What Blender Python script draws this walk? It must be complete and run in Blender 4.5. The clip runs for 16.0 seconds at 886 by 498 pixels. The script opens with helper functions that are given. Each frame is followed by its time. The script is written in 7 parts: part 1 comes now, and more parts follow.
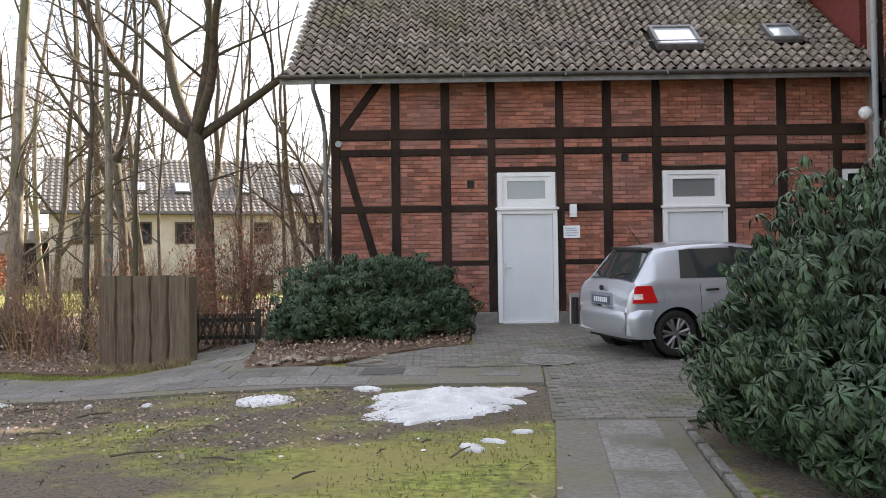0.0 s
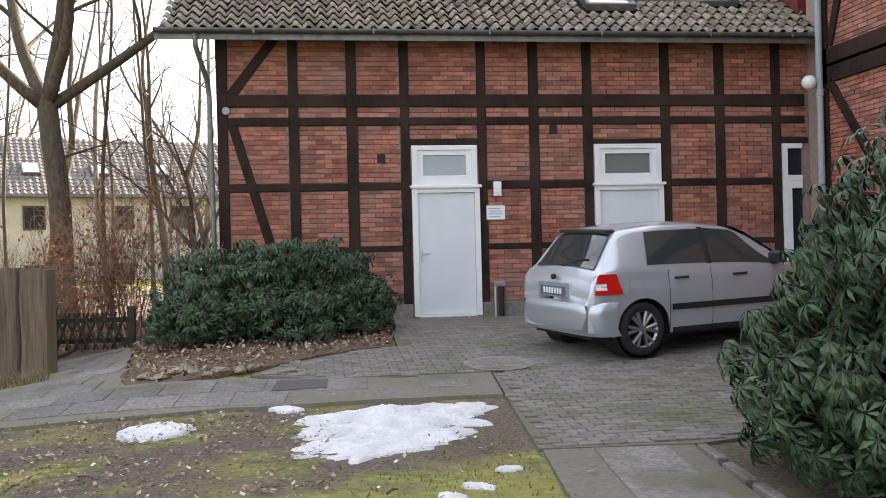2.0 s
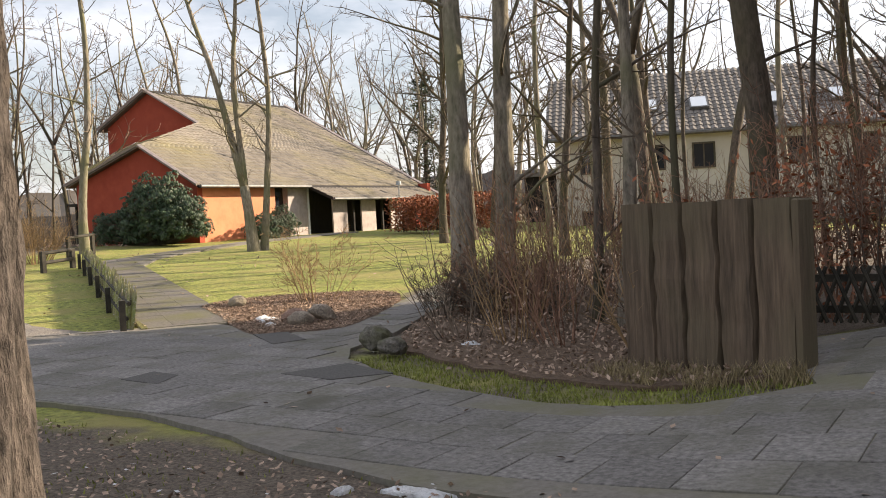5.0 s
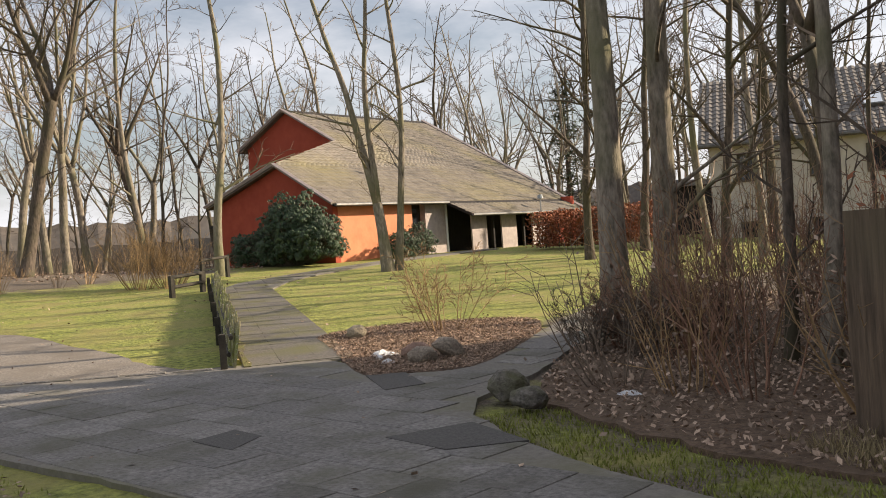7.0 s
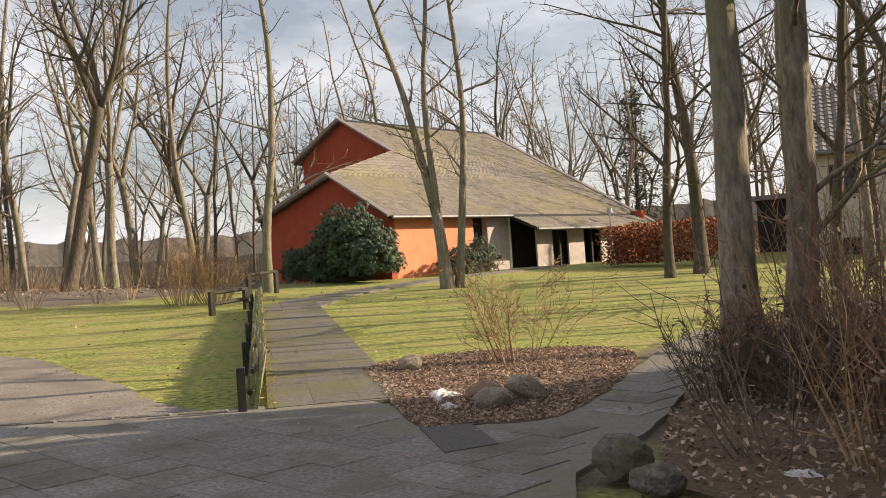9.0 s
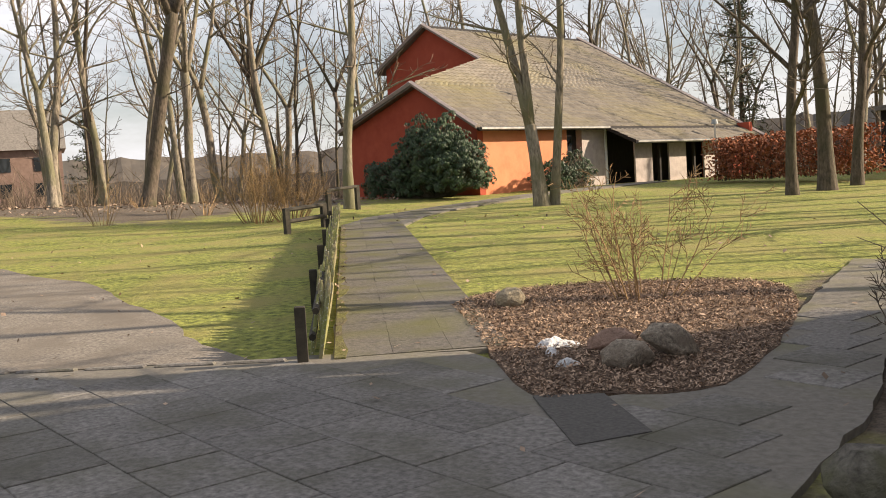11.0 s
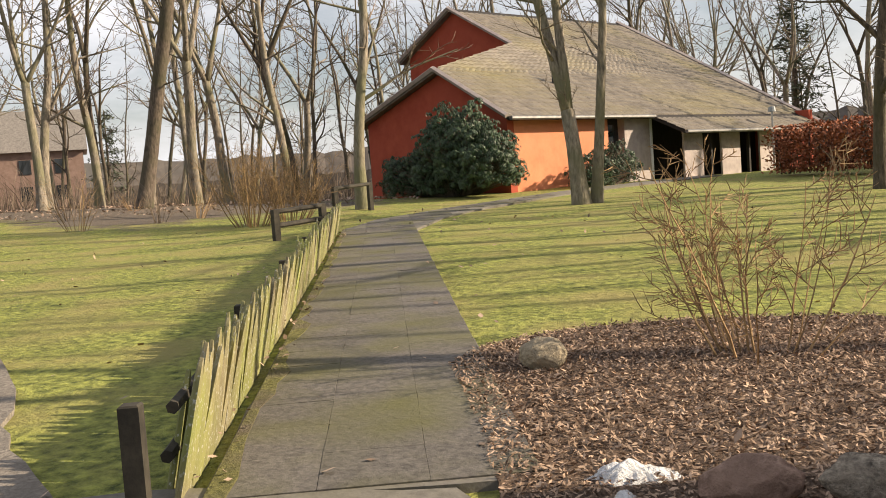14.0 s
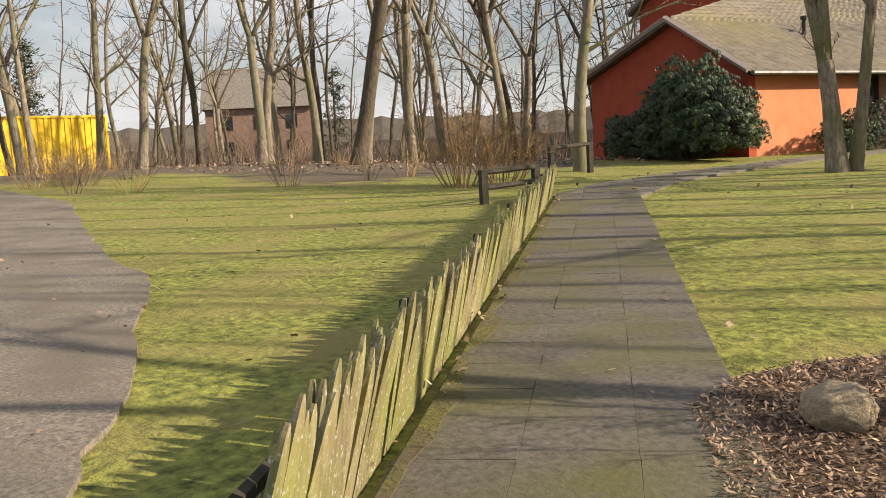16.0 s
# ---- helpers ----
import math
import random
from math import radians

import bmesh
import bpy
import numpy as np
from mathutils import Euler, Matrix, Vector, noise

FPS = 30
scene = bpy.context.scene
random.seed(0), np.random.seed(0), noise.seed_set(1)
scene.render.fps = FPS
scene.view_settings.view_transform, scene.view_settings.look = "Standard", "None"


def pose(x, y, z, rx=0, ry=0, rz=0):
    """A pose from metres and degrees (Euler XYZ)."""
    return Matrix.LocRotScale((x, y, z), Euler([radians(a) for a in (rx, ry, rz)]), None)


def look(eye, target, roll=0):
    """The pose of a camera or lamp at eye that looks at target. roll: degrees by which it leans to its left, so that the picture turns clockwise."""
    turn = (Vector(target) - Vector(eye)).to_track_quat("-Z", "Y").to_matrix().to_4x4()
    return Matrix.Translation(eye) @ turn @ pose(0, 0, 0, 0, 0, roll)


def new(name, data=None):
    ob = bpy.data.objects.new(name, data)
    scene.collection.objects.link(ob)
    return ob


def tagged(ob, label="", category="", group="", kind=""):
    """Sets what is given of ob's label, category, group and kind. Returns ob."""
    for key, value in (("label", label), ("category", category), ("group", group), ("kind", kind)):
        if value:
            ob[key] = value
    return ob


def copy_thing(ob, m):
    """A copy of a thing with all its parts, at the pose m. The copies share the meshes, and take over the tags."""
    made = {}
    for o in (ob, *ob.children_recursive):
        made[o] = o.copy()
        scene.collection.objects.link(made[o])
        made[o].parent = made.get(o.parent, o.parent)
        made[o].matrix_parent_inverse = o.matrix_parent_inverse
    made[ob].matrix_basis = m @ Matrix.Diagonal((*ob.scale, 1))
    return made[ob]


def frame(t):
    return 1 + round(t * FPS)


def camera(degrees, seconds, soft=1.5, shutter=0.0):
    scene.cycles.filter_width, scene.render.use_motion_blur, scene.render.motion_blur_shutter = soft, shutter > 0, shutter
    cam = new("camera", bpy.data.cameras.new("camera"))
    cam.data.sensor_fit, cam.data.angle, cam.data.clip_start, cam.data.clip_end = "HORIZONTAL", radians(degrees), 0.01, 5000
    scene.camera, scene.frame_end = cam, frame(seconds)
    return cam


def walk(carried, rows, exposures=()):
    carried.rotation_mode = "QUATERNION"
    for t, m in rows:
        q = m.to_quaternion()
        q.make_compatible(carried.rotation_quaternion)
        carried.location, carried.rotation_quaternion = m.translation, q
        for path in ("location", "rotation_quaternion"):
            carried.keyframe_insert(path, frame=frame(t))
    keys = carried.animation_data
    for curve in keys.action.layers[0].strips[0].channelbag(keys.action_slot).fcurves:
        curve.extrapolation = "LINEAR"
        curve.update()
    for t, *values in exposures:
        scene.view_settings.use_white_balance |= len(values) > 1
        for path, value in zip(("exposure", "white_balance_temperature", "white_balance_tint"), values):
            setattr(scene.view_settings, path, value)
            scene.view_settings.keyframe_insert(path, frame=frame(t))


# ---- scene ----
cam = camera(49.9, 16.0, soft=0.95)
PATH = [
    (0, (-0.963, -17.244, 0.972), (-0.966, -15.245, 1.016), -0.8),
    (0.5, (-1.213, -16.678, 1.07), (-1.041, -14.688, 1.167), -0.7),
    (1, (-1.338, -16.144, 1.019), (-1.105, -14.159, 1.092), -0.6),
    (1.5, (-1.413, -15.564, 1.001), (-1.159, -13.581, 1.044), -0.8),
    (2, (-1.649, -15.04, 1.028), (-1.369, -13.06, 1.033), -1.4),
    (2.5, (-1.902, -14.15, 0.979), (-1.806, -12.152, 0.953), -1.5),
    (3, (-2.221, -12.971, 0.807), (-2.458, -10.985, 0.773), -2.1),
    (3.5, (-2.672, -12.15, 0.882), (-3.222, -10.229, 0.824), -2.4),
    (4, (-3.085, -11.252, 0.88), (-3.864, -9.411, 0.816), -2.7),
    (4.5, (-3.346, -10.752, 0.939), (-4.256, -8.973, 0.868), -3.0),
    (5, (-3.615, -10.312, 0.927), (-4.609, -8.578, 0.86), -3.0),
    (7.5, (-5.153, -7.897, 0.943), (-6.437, -6.365, 0.949), -4.3),
    (8, (-5.653, -7.335, 0.929), (-6.966, -5.827, 0.962), -4.1),
    (8.5, (-5.994, -6.968, 0.937), (-7.316, -5.469, 0.983), -3.7),
    (9, (-6.408, -6.591, 0.895), (-7.742, -5.102, 0.923), -3.7),
    (9.5, (-6.789, -6.262, 0.894), (-8.149, -4.796, 0.869), -3.9),
    (10, (-7.223, -5.909, 0.861), (-8.618, -4.478, 0.785), -3.7),
    (12.5, (-9.218, -3.831, 0.889), (-10.734, -2.537, 0.722), -3.9),
    (13, (-9.628, -3.389, 0.866), (-11.13, -2.077, 0.706), -3.9),
    (13.5, (-10.052, -2.937, 0.829), (-11.55, -1.62, 0.681), -4.1),
    (14, (-10.521, -2.441, 0.774), (-12.036, -1.142, 0.641), -4.1),
    (14.5, (-10.739, -2.253, 0.79), (-12.26, -0.963, 0.644), -3.9),
    (15, (-11.078, -1.998, 0.808), (-12.643, -0.766, 0.627), -3.5),
    (15.5, (-11.54, -1.648, 0.764), (-13.195, -0.542, 0.569), -3.2),
    (16, (-11.949, -1.342, 0.777), (-13.716, -0.426, 0.588), -2.9),
]
walk(cam, [(t, look(eye, target, roll)) for t, eye, target, roll in PATH],
     [(0, 1.92, 6900, 14), (1.5, 2.06, 6900, 14), (2.5, 2.14, 6900, 14), (3.5, 1.42, 6900, 14), (4.5, 1.22, 7000, 14), (5, 1.07, 7000, 14), (7.5, 0.72, 7100, 14), (9, 0.74, 7250, 14), (12.5, 0.82, 7200, 14), (16, 0.58, 7250, 13)])

# ---- light ----
SUN_AZ, SUN_EL = (0.66, 0.75), 26.0
world = bpy.data.worlds.new("sky")
scene.world = world
world.use_nodes = True
wn, wl = world.node_tree.nodes, world.node_tree.links
sky = wn.new("ShaderNodeTexSky")
sky.sky_type = "NISHITA"
sky.sun_disc = False
sky.sun_elevation = radians(SUN_EL)
sky.sun_rotation = math.atan2(SUN_AZ[0], SUN_AZ[1])
sky.air_density, sky.dust_density, sky.ozone_density = 1.0, 2.0, 1.0
# thin bright winter cloud over the blue
tc = wn.new("ShaderNodeTexCoord")
mp = wn.new("ShaderNodeMapping")
mp.inputs["Scale"].default_value = (1.0, 1.0, 3.0)
cn = wn.new("ShaderNodeTexNoise")
cn.inputs["Scale"].default_value, cn.inputs["Detail"].default_value, cn.inputs["Roughness"].default_value = 2.2, 7, 0.6
cr = wn.new("ShaderNodeValToRGB")
cr.color_ramp.elements[0].position, cr.color_ramp.elements[1].position = 0.4, 0.68
cr.color_ramp.elements[0].color = (0.2, 0.2, 0.2, 1)
mx = wn.new("ShaderNodeMix")
mx.data_type = "RGBA"
mx.inputs["B"].default_value = (8.0, 8.5, 9.4, 1)
wl.new(tc.outputs["Generated"], mp.inputs["Vector"])
wl.new(mp.outputs["Vector"], cn.inputs["Vector"])
wl.new(cn.outputs["Fac"], cr.inputs["Fac"])
wl.new(cr.outputs["Color"], mx.inputs["Factor"])
wl.new(sky.outputs["Color"], mx.inputs["A"])
wl.new(mx.outputs["Result"], wn["Background"].inputs["Color"])
wn["Background"].inputs["Strength"].default_value = 0.075

sun = new("sun", bpy.data.lights.new("sun", "SUN"))
sun.data.energy, sun.data.angle, sun.data.color = 5.0, radians(0.55), (1.0, 0.88, 0.7)
se = radians(SUN_EL)
sn = math.hypot(*SUN_AZ)
SUN_DIR = Vector((SUN_AZ[0] / sn * math.cos(se), SUN_AZ[1] / sn * math.cos(se), math.sin(se)))
sun.matrix_world = look(SUN_DIR * 100, (0, 0, 0))


# ---- materials ----
def mat(name, c1, c2, scale=8.0, rough=0.8, bump=0.3, c3=None, big=0.6, metal=0.0, stretch=(1, 1, 1), piece=0.0, fine=6.0, dist=0.01, spec=0.4, coord="Object"):
    """Two colours mottled by a fine noise, a third by a broad one; piece: how far single pieces differ in brightness."""
    m = bpy.data.materials.new(name)
    m.use_nodes = True
    n, l = m.node_tree.nodes, m.node_tree.links
    b = n["Principled BSDF"]
    b.inputs["Roughness"].default_value, b.inputs["Metallic"].default_value = rough, metal
    b.inputs["Specular IOR Level"].default_value = spec
    t = n.new("ShaderNodeTexCoord")
    src = t.outputs["Object"]
    if coord == "World":
        g = n.new("ShaderNodeNewGeometry")
        src = g.outputs["Position"]
    mpp = n.new("ShaderNodeMapping")
    mpp.inputs["Scale"].default_value = stretch
    l.new(src, mpp.inputs["Vector"])
    a = n.new("ShaderNodeTexNoise")
    a.inputs["Scale"].default_value, a.inputs["Detail"].default_value, a.inputs["Roughness"].default_value = scale, fine, 0.65
    l.new(mpp.outputs["Vector"], a.inputs["Vector"])
    r = n.new("ShaderNodeValToRGB")
    r.color_ramp.elements[0].position, r.color_ramp.elements[1].position = 0.32, 0.68
    r.color_ramp.elements[0].color, r.color_ramp.elements[1].color = (*c1, 1), (*c2, 1)
    l.new(a.outputs["Fac"], r.inputs["Fac"])
    col = r.outputs["Color"]
    if c3:
        a2 = n.new("ShaderNodeTexNoise")
        a2.inputs["Scale"].default_value, a2.inputs["Detail"].default_value = big, 4
        l.new(src, a2.inputs["Vector"])
        r2 = n.new("ShaderNodeValToRGB")
        r2.color_ramp.elements[0].position, r2.color_ramp.elements[1].position = 0.42, 0.66
        l.new(a2.outputs["Fac"], r2.inputs["Fac"])
        x = n.new("ShaderNodeMix")
        x.data_type = "RGBA"
        x.inputs["B"].default_value = (*c3, 1)
        l.new(r2.outputs["Color"], x.inputs["Factor"])
        l.new(col, x.inputs["A"])
        col = x.outputs["Result"]
    if piece:
        oi, gi = n.new("ShaderNodeObjectInfo"), n.new("ShaderNodeNewGeometry")
        ad = n.new("ShaderNodeMath")
        ad.operation = "ADD"
        l.new(oi.outputs["Random"], ad.inputs[0])
        l.new(gi.outputs["Random Per Island"], ad.inputs[1])
        fr = n.new("ShaderNodeMath")
        fr.operation = "FRACT"
        l.new(ad.outputs[0], fr.inputs[0])
        mr = n.new("ShaderNodeMapRange")
        mr.inputs["To Min"].default_value, mr.inputs["To Max"].default_value = 1 - piece, 1 + piece
        l.new(fr.outputs[0], mr.inputs["Value"])
        hs = n.new("ShaderNodeHueSaturation")
        l.new(mr.outputs["Result"], hs.inputs["Value"])
        l.new(col, hs.inputs["Color"])
        col = hs.outputs["Color"]
    l.new(col, b.inputs["Base Color"])
    if bump:
        bp = n.new("ShaderNodeBump")
        bp.inputs["Strength"].default_value, bp.inputs["Distance"].default_value = bump, dist
        l.new(a.outputs["Fac"], bp.inputs["Height"])
        l.new(bp.outputs["Normal"], b.inputs["Normal"])
    return m


def plain(name, c, rough=0.4, metal=0.0, coat=0.0, emit=None):
    m = bpy.data.materials.new(name)
    m.use_nodes = True
    b = m.node_tree.nodes["Principled BSDF"]
    b.inputs["Base Color"].default_value = (*c, 1)
    b.inputs["Roughness"].default_value, b.inputs["Metallic"].default_value = rough, metal
    b.inputs["Coat Weight"].default_value = coat
    return m


def glassy(name, c=(0.02, 0.025, 0.03), rough=0.03):
    m = plain(name, c, rough)
    m.node_tree.nodes["Principled BSDF"].inputs["Specular IOR Level"].default_value = 0.8
    return m


def mossy(name, c1, c2, moss, amount=0.5, scale=5.0, stretch=(1, 1, 1), rough=0.85, bump=0.5, msc=1.3, piece=0.15, spots=None):
    """A weathered surface overgrown in patches, spots: pale lichen."""
    m = mat(name, c1, c2, scale, rough, bump, moss, msc, stretch=stretch, piece=piece, coord="World")
    n = m.node_tree.nodes
    for x in n:
        if x.bl_idname == "ShaderNodeValToRGB" and tuple(x.color_ramp.elements[0].color)[:3] == (0, 0, 0):
            x.color_ramp.elements[0].position, x.color_ramp.elements[1].position = 0.62 - 0.35 * amount, 0.9 - 0.35 * amount
    if spots:
        l = m.node_tree.links
        b = n["Principled BSDF"]
        old = b.inputs["Base Color"].links[0].from_socket
        g = n.new("ShaderNodeNewGeometry")
        v = n.new("ShaderNodeTexNoise")
        v.inputs["Scale"].default_value, v.inputs["Detail"].default_value = 48, 4
        l.new(g.outputs["Position"], v.inputs["Vector"])
        r = n.new("ShaderNodeValToRGB")
        r.color_ramp.elements[0].position, r.color_ramp.elements[1].position = 0.57, 0.7
        l.new(v.outputs["Fac"], r.inputs["Fac"])
        x = n.new("ShaderNodeMix")
        x.data_type = "RGBA"
        x.inputs["B"].default_value = (*spots, 1)
        l.new(r.outputs["Color"], x.inputs["Factor"])
        l.new(old, x.inputs["A"])
        l.new(x.outputs["Result"], b.inputs["Base Color"])
    return m


BRICK = mat("brick", (0.22, 0.08, 0.055), (0.42, 0.17, 0.115), 9, 0.9, 0.4, (0.29, 0.145, 0.12), 1.1, piece=0.34, coord="World")
MORTAR = mat("mortar", (0.26, 0.19, 0.165), (0.4, 0.3, 0.26), 20, 0.95, 0.5, coord="World")
TIMBER = mat("dark_timber", (0.012, 0.009, 0.008), (0.035, 0.024, 0.019), 14, 0.75, 0.4, (0.05, 0.03, 0.022), 1.1, stretch=(1, 1, 0.25), spec=0.12, coord="World")
WHITE = mat("white_paint", (0.7, 0.71, 0.72), (0.78, 0.79, 0.8), 3, 0.35, 0.03)
DOORWHITE = mat("door_panel", (0.6, 0.63, 0.66), (0.66, 0.69, 0.72), 2, 0.45, 0.02)
PLINTH = mat("plinth_stone", (0.14, 0.13, 0.12), (0.26, 0.24, 0.22), 12, 0.9, 0.4, coord="World")
TILE = mossy("roof_tile", (0.13, 0.108, 0.092), (0.4, 0.35, 0.3), (0.2, 0.19, 0.11), 0.34, 7, rough=0.9, bump=0.5, msc=0.7, piece=0.3)
TILE_RED = mossy("grey_concrete_tile", (0.13, 0.115, 0.1), (0.22, 0.195, 0.16), (0.21, 0.185, 0.105), 0.4, 3, rough=0.9, bump=0.3, msc=0.35, piece=0.12)
TILE_FAR = mat("far_roof_tile", (0.13, 0.12, 0.11), (0.24, 0.22, 0.2), 5, 0.9, 0.3, piece=0.2, coord="World")
ZINC = mat("zinc", (0.12, 0.12, 0.118), (0.22, 0.22, 0.215), 6, 0.5, 0.1, metal=0.6)
PIPE = mat("painted_pipe", (0.26, 0.29, 0.31), (0.34, 0.37, 0.39), 5, 0.5, 0.05)
GLASS = glassy("window_glass")
# Skylight panes: the sky's reflection is put into a pale base colour.
SKYTINTPANE = plain("sky_tinted_pane", (0.62, 0.68, 0.74), 0.12, 0.35, 0.6)
# Transom glass is lightened to grey in place of reflected sky.
DOORTINT = plain("sky_tinted_door_glass", (0.2, 0.22, 0.23), 0.06, 0.3, 0.5)
CARGLASS = glassy("car_glass", (0.035, 0.042, 0.042))
CLADRED = mat("red_cladding", (0.12, 0.02, 0.016), (0.2, 0.04, 0.03), 4, 0.7, 0.2, stretch=(1, 1, 6), coord="World")
# Hall render in two tones: shade in the dark red, sunlight in the orange.
REDSHADE = mat("shaded_red_render", (0.33, 0.055, 0.03), (0.42, 0.085, 0.045), 2.2, 0.9, 0.15, (0.37, 0.07, 0.04), 0.4, coord="World")
REDSUN = mat("sunlit_red_render", (0.58, 0.2, 0.1), (0.7, 0.27, 0.14), 2.0, 0.9, 0.15, (0.62, 0.25, 0.14), 0.4, coord="World")
PINK = mat("pale_panel", (0.34, 0.29, 0.275), (0.46, 0.395, 0.37), 5, 0.8, 0.1, coord="World")
# Dark boards; on the porch back this near-black is the recess's shade.
DARKWOODSHADE = mat("dark_boards_and_shade", (0.012, 0.01, 0.009), (0.03, 0.024, 0.02), 6, 0.8, 0.2, stretch=(1, 1, 0.3), coord="World")
BEIGE = mat("beige_render", (0.5, 0.46, 0.39), (0.6, 0.56, 0.48), 1.5, 0.9, 0.1, (0.52, 0.48, 0.42), 0.3, coord="World")
BARK = mat("bark", (0.085, 0.072, 0.057), (0.36, 0.31, 0.245), 16, 0.95, 0.9, (0.16, 0.155, 0.09), 0.9, stretch=(1, 1, 0.28), dist=0.03, coord="World")
BARKDARK = mat("dark_bark", (0.045, 0.036, 0.028), (0.17, 0.135, 0.105), 16, 0.95, 0.8, (0.075, 0.07, 0.04), 0.8, stretch=(1, 1, 0.3), dist=0.03, coord="World")
BARKROUGH = mat("furrowed_bark", (0.014, 0.011, 0.009), (0.17, 0.14, 0.12), 30, 0.95, 1.0, stretch=(1, 1, 0.3), dist=0.06, coord="World")
TWIG = mat("twigs", (0.1, 0.075, 0.055), (0.26, 0.2, 0.15), 5, 0.9, 0.0, coord="World", piece=0.3)
TWIGDARK = mat("dark_twigs", (0.045, 0.036, 0.028), (0.15, 0.115, 0.085), 5, 0.9, 0.0, coord="World", piece=0.3)
TWIGRED = mat("reddish_twigs", (0.13, 0.07, 0.048), (0.33, 0.19, 0.125), 3, 0.9, 0.0, coord="World", piece=0.35)
TWIGPALE = mat("pale_twigs", (0.22, 0.14, 0.07), (0.4, 0.27, 0.14), 5, 0.9, 0.0, coord="World", piece=0.3)
LEAF = mat("rhododendron_leaf", (0.013, 0.031, 0.014), (0.042, 0.082, 0.036), 3, 0.45, 0.0, (0.05, 0.082, 0.04), 1.5, piece=0.55, spec=0.35, coord="World")
BROWNLEAF = mat("dead_leaf", (0.17, 0.115, 0.08), (0.44, 0.325, 0.245), 6, 0.85, 0.0, piece=0.5, coord="World")
REDLEAF = mat("russet_leaf", (0.2, 0.065, 0.03), (0.36, 0.13, 0.06), 6, 0.8, 0.0, piece=0.4, coord="World")
CHIP = mat("wood_chip", (0.13, 0.08, 0.052), (0.5, 0.36, 0.26), 9, 0.9, 0.0, piece=0.65, coord="World")
MULCH = mat("mulch", (0.045, 0.028, 0.019), (0.2, 0.13, 0.088), 38, 0.95, 1.0, dist=0.03, coord="World")
LITTERSOIL = mat("leaf_litter", (0.07, 0.045, 0.03), (0.2, 0.135, 0.09), 22, 0.95, 1.0, (0.13, 0.09, 0.06), 0.8, dist=0.03, coord="World")
SLAB = mossy("concrete_slab", (0.095, 0.089, 0.083), (0.255, 0.24, 0.223), (0.1, 0.095, 0.068), 0.46, 26, rough=0.85, bump=0.8, msc=1.6, piece=0.17)
SLABBED = mossy("paving_joint", (0.115, 0.105, 0.09), (0.19, 0.175, 0.15), (0.13, 0.125, 0.07), 0.45, 18, bump=0.6)
SLABPATH = mossy("mossy_path_slab", (0.07, 0.064, 0.057), (0.165, 0.15, 0.133), (0.11, 0.107, 0.045), 0.6, 24, rough=0.85, bump=0.8, msc=1.1, piece=0.08)
COBBLE = mossy("paving_brick", (0.12, 0.112, 0.1), (0.21, 0.195, 0.175), (0.11, 0.115, 0.06), 0.35, 18, rough=0.9, bump=0.4, msc=1.2, piece=0.2)
ASPHALT = mat("old_asphalt", (0.095, 0.083, 0.07), (0.31, 0.275, 0.235), 32, 0.9, 0.9, (0.16, 0.137, 0.112), 1.6, coord="World")
TARPATCH = mat("tar_patch", (0.06, 0.057, 0.053), (0.115, 0.108, 0.1), 40, 0.9, 0.5, coord="World")
MOSS = mat("moss", (0.075, 0.075, 0.025), (0.19, 0.18, 0.06), 30, 0.95, 0.9, (0.12, 0.1, 0.07), 2.5, dist=0.03, coord="World")
SNOW = mat("snow", (0.72, 0.73, 0.75), (0.9, 0.91, 0.93), 30, 0.7, 1.0, (0.66, 0.66, 0.66), 5, dist=0.04, coord="World")
STONE = mat("granite", (0.1, 0.083, 0.066), (0.55, 0.47, 0.37), 40, 0.9, 1.0, (0.27, 0.22, 0.17), 7.0, dist=0.04, coord="World")
STONEPALE = mat("pale_field_stone", (0.17, 0.14, 0.1), (0.5, 0.43, 0.31), 34, 0.9, 1.0, (0.32, 0.27, 0.19), 6.0, dist=0.02, coord="World")
STONERED = mat("red_granite", (0.13, 0.075, 0.055), (0.46, 0.31, 0.24), 22, 0.9, 1.0, (0.25, 0.16, 0.12), 4.0, dist=0.03, coord="World")
STONEDARK = mat("mossy_boulder", (0.05, 0.045, 0.04), (0.22, 0.2, 0.17), 18, 0.9, 1.0, (0.1, 0.1, 0.05), 4.0, dist=0.04, coord="World")
BOARD = mat("oak_board", (0.055, 0.039, 0.027), (0.185, 0.132, 0.09), 7, 0.85, 0.9, (0.13, 0.105, 0.065), 0.9, stretch=(3, 3, 0.22), piece=0.2, dist=0.02, coord="World")
PICKET = mossy("mossy_picket", (0.14, 0.12, 0.065), (0.3, 0.26, 0.15), (0.2, 0.215, 0.06), 0.72, 12, stretch=(2.5, 2.5, 0.25), bump=0.8, msc=1.6, piece=0.2, spots=(0.4, 0.4, 0.34))
RAILWOOD = mat("dark_rail", (0.02, 0.018, 0.014), (0.06, 0.052, 0.038), 8, 0.85, 0.4, coord="World")
YELLOW = mat("yellow_steel", (0.75, 0.5, 0.02), (0.85, 0.6, 0.04), 2, 0.5, 0.05)
CARPAINT = plain("silver_paint", (0.5, 0.535, 0.58), 0.33, 0.55, 0.8)
BLACKPLASTIC = mat("black_plastic", (0.012, 0.012, 0.013), (0.022, 0.022, 0.023), 30, 0.6, 0.05)
RUBBER = mat("tyre_rubber", (0.012, 0.012, 0.012), (0.025, 0.024, 0.023), 20, 0.85, 0.2)
ALLOY = plain("wheel_alloy", (0.32, 0.32, 0.33), 0.35, 0.8)
REDLAMP = plain("red_lens", (0.55, 0.012, 0.012), 0.12, 0.0, 0.6)
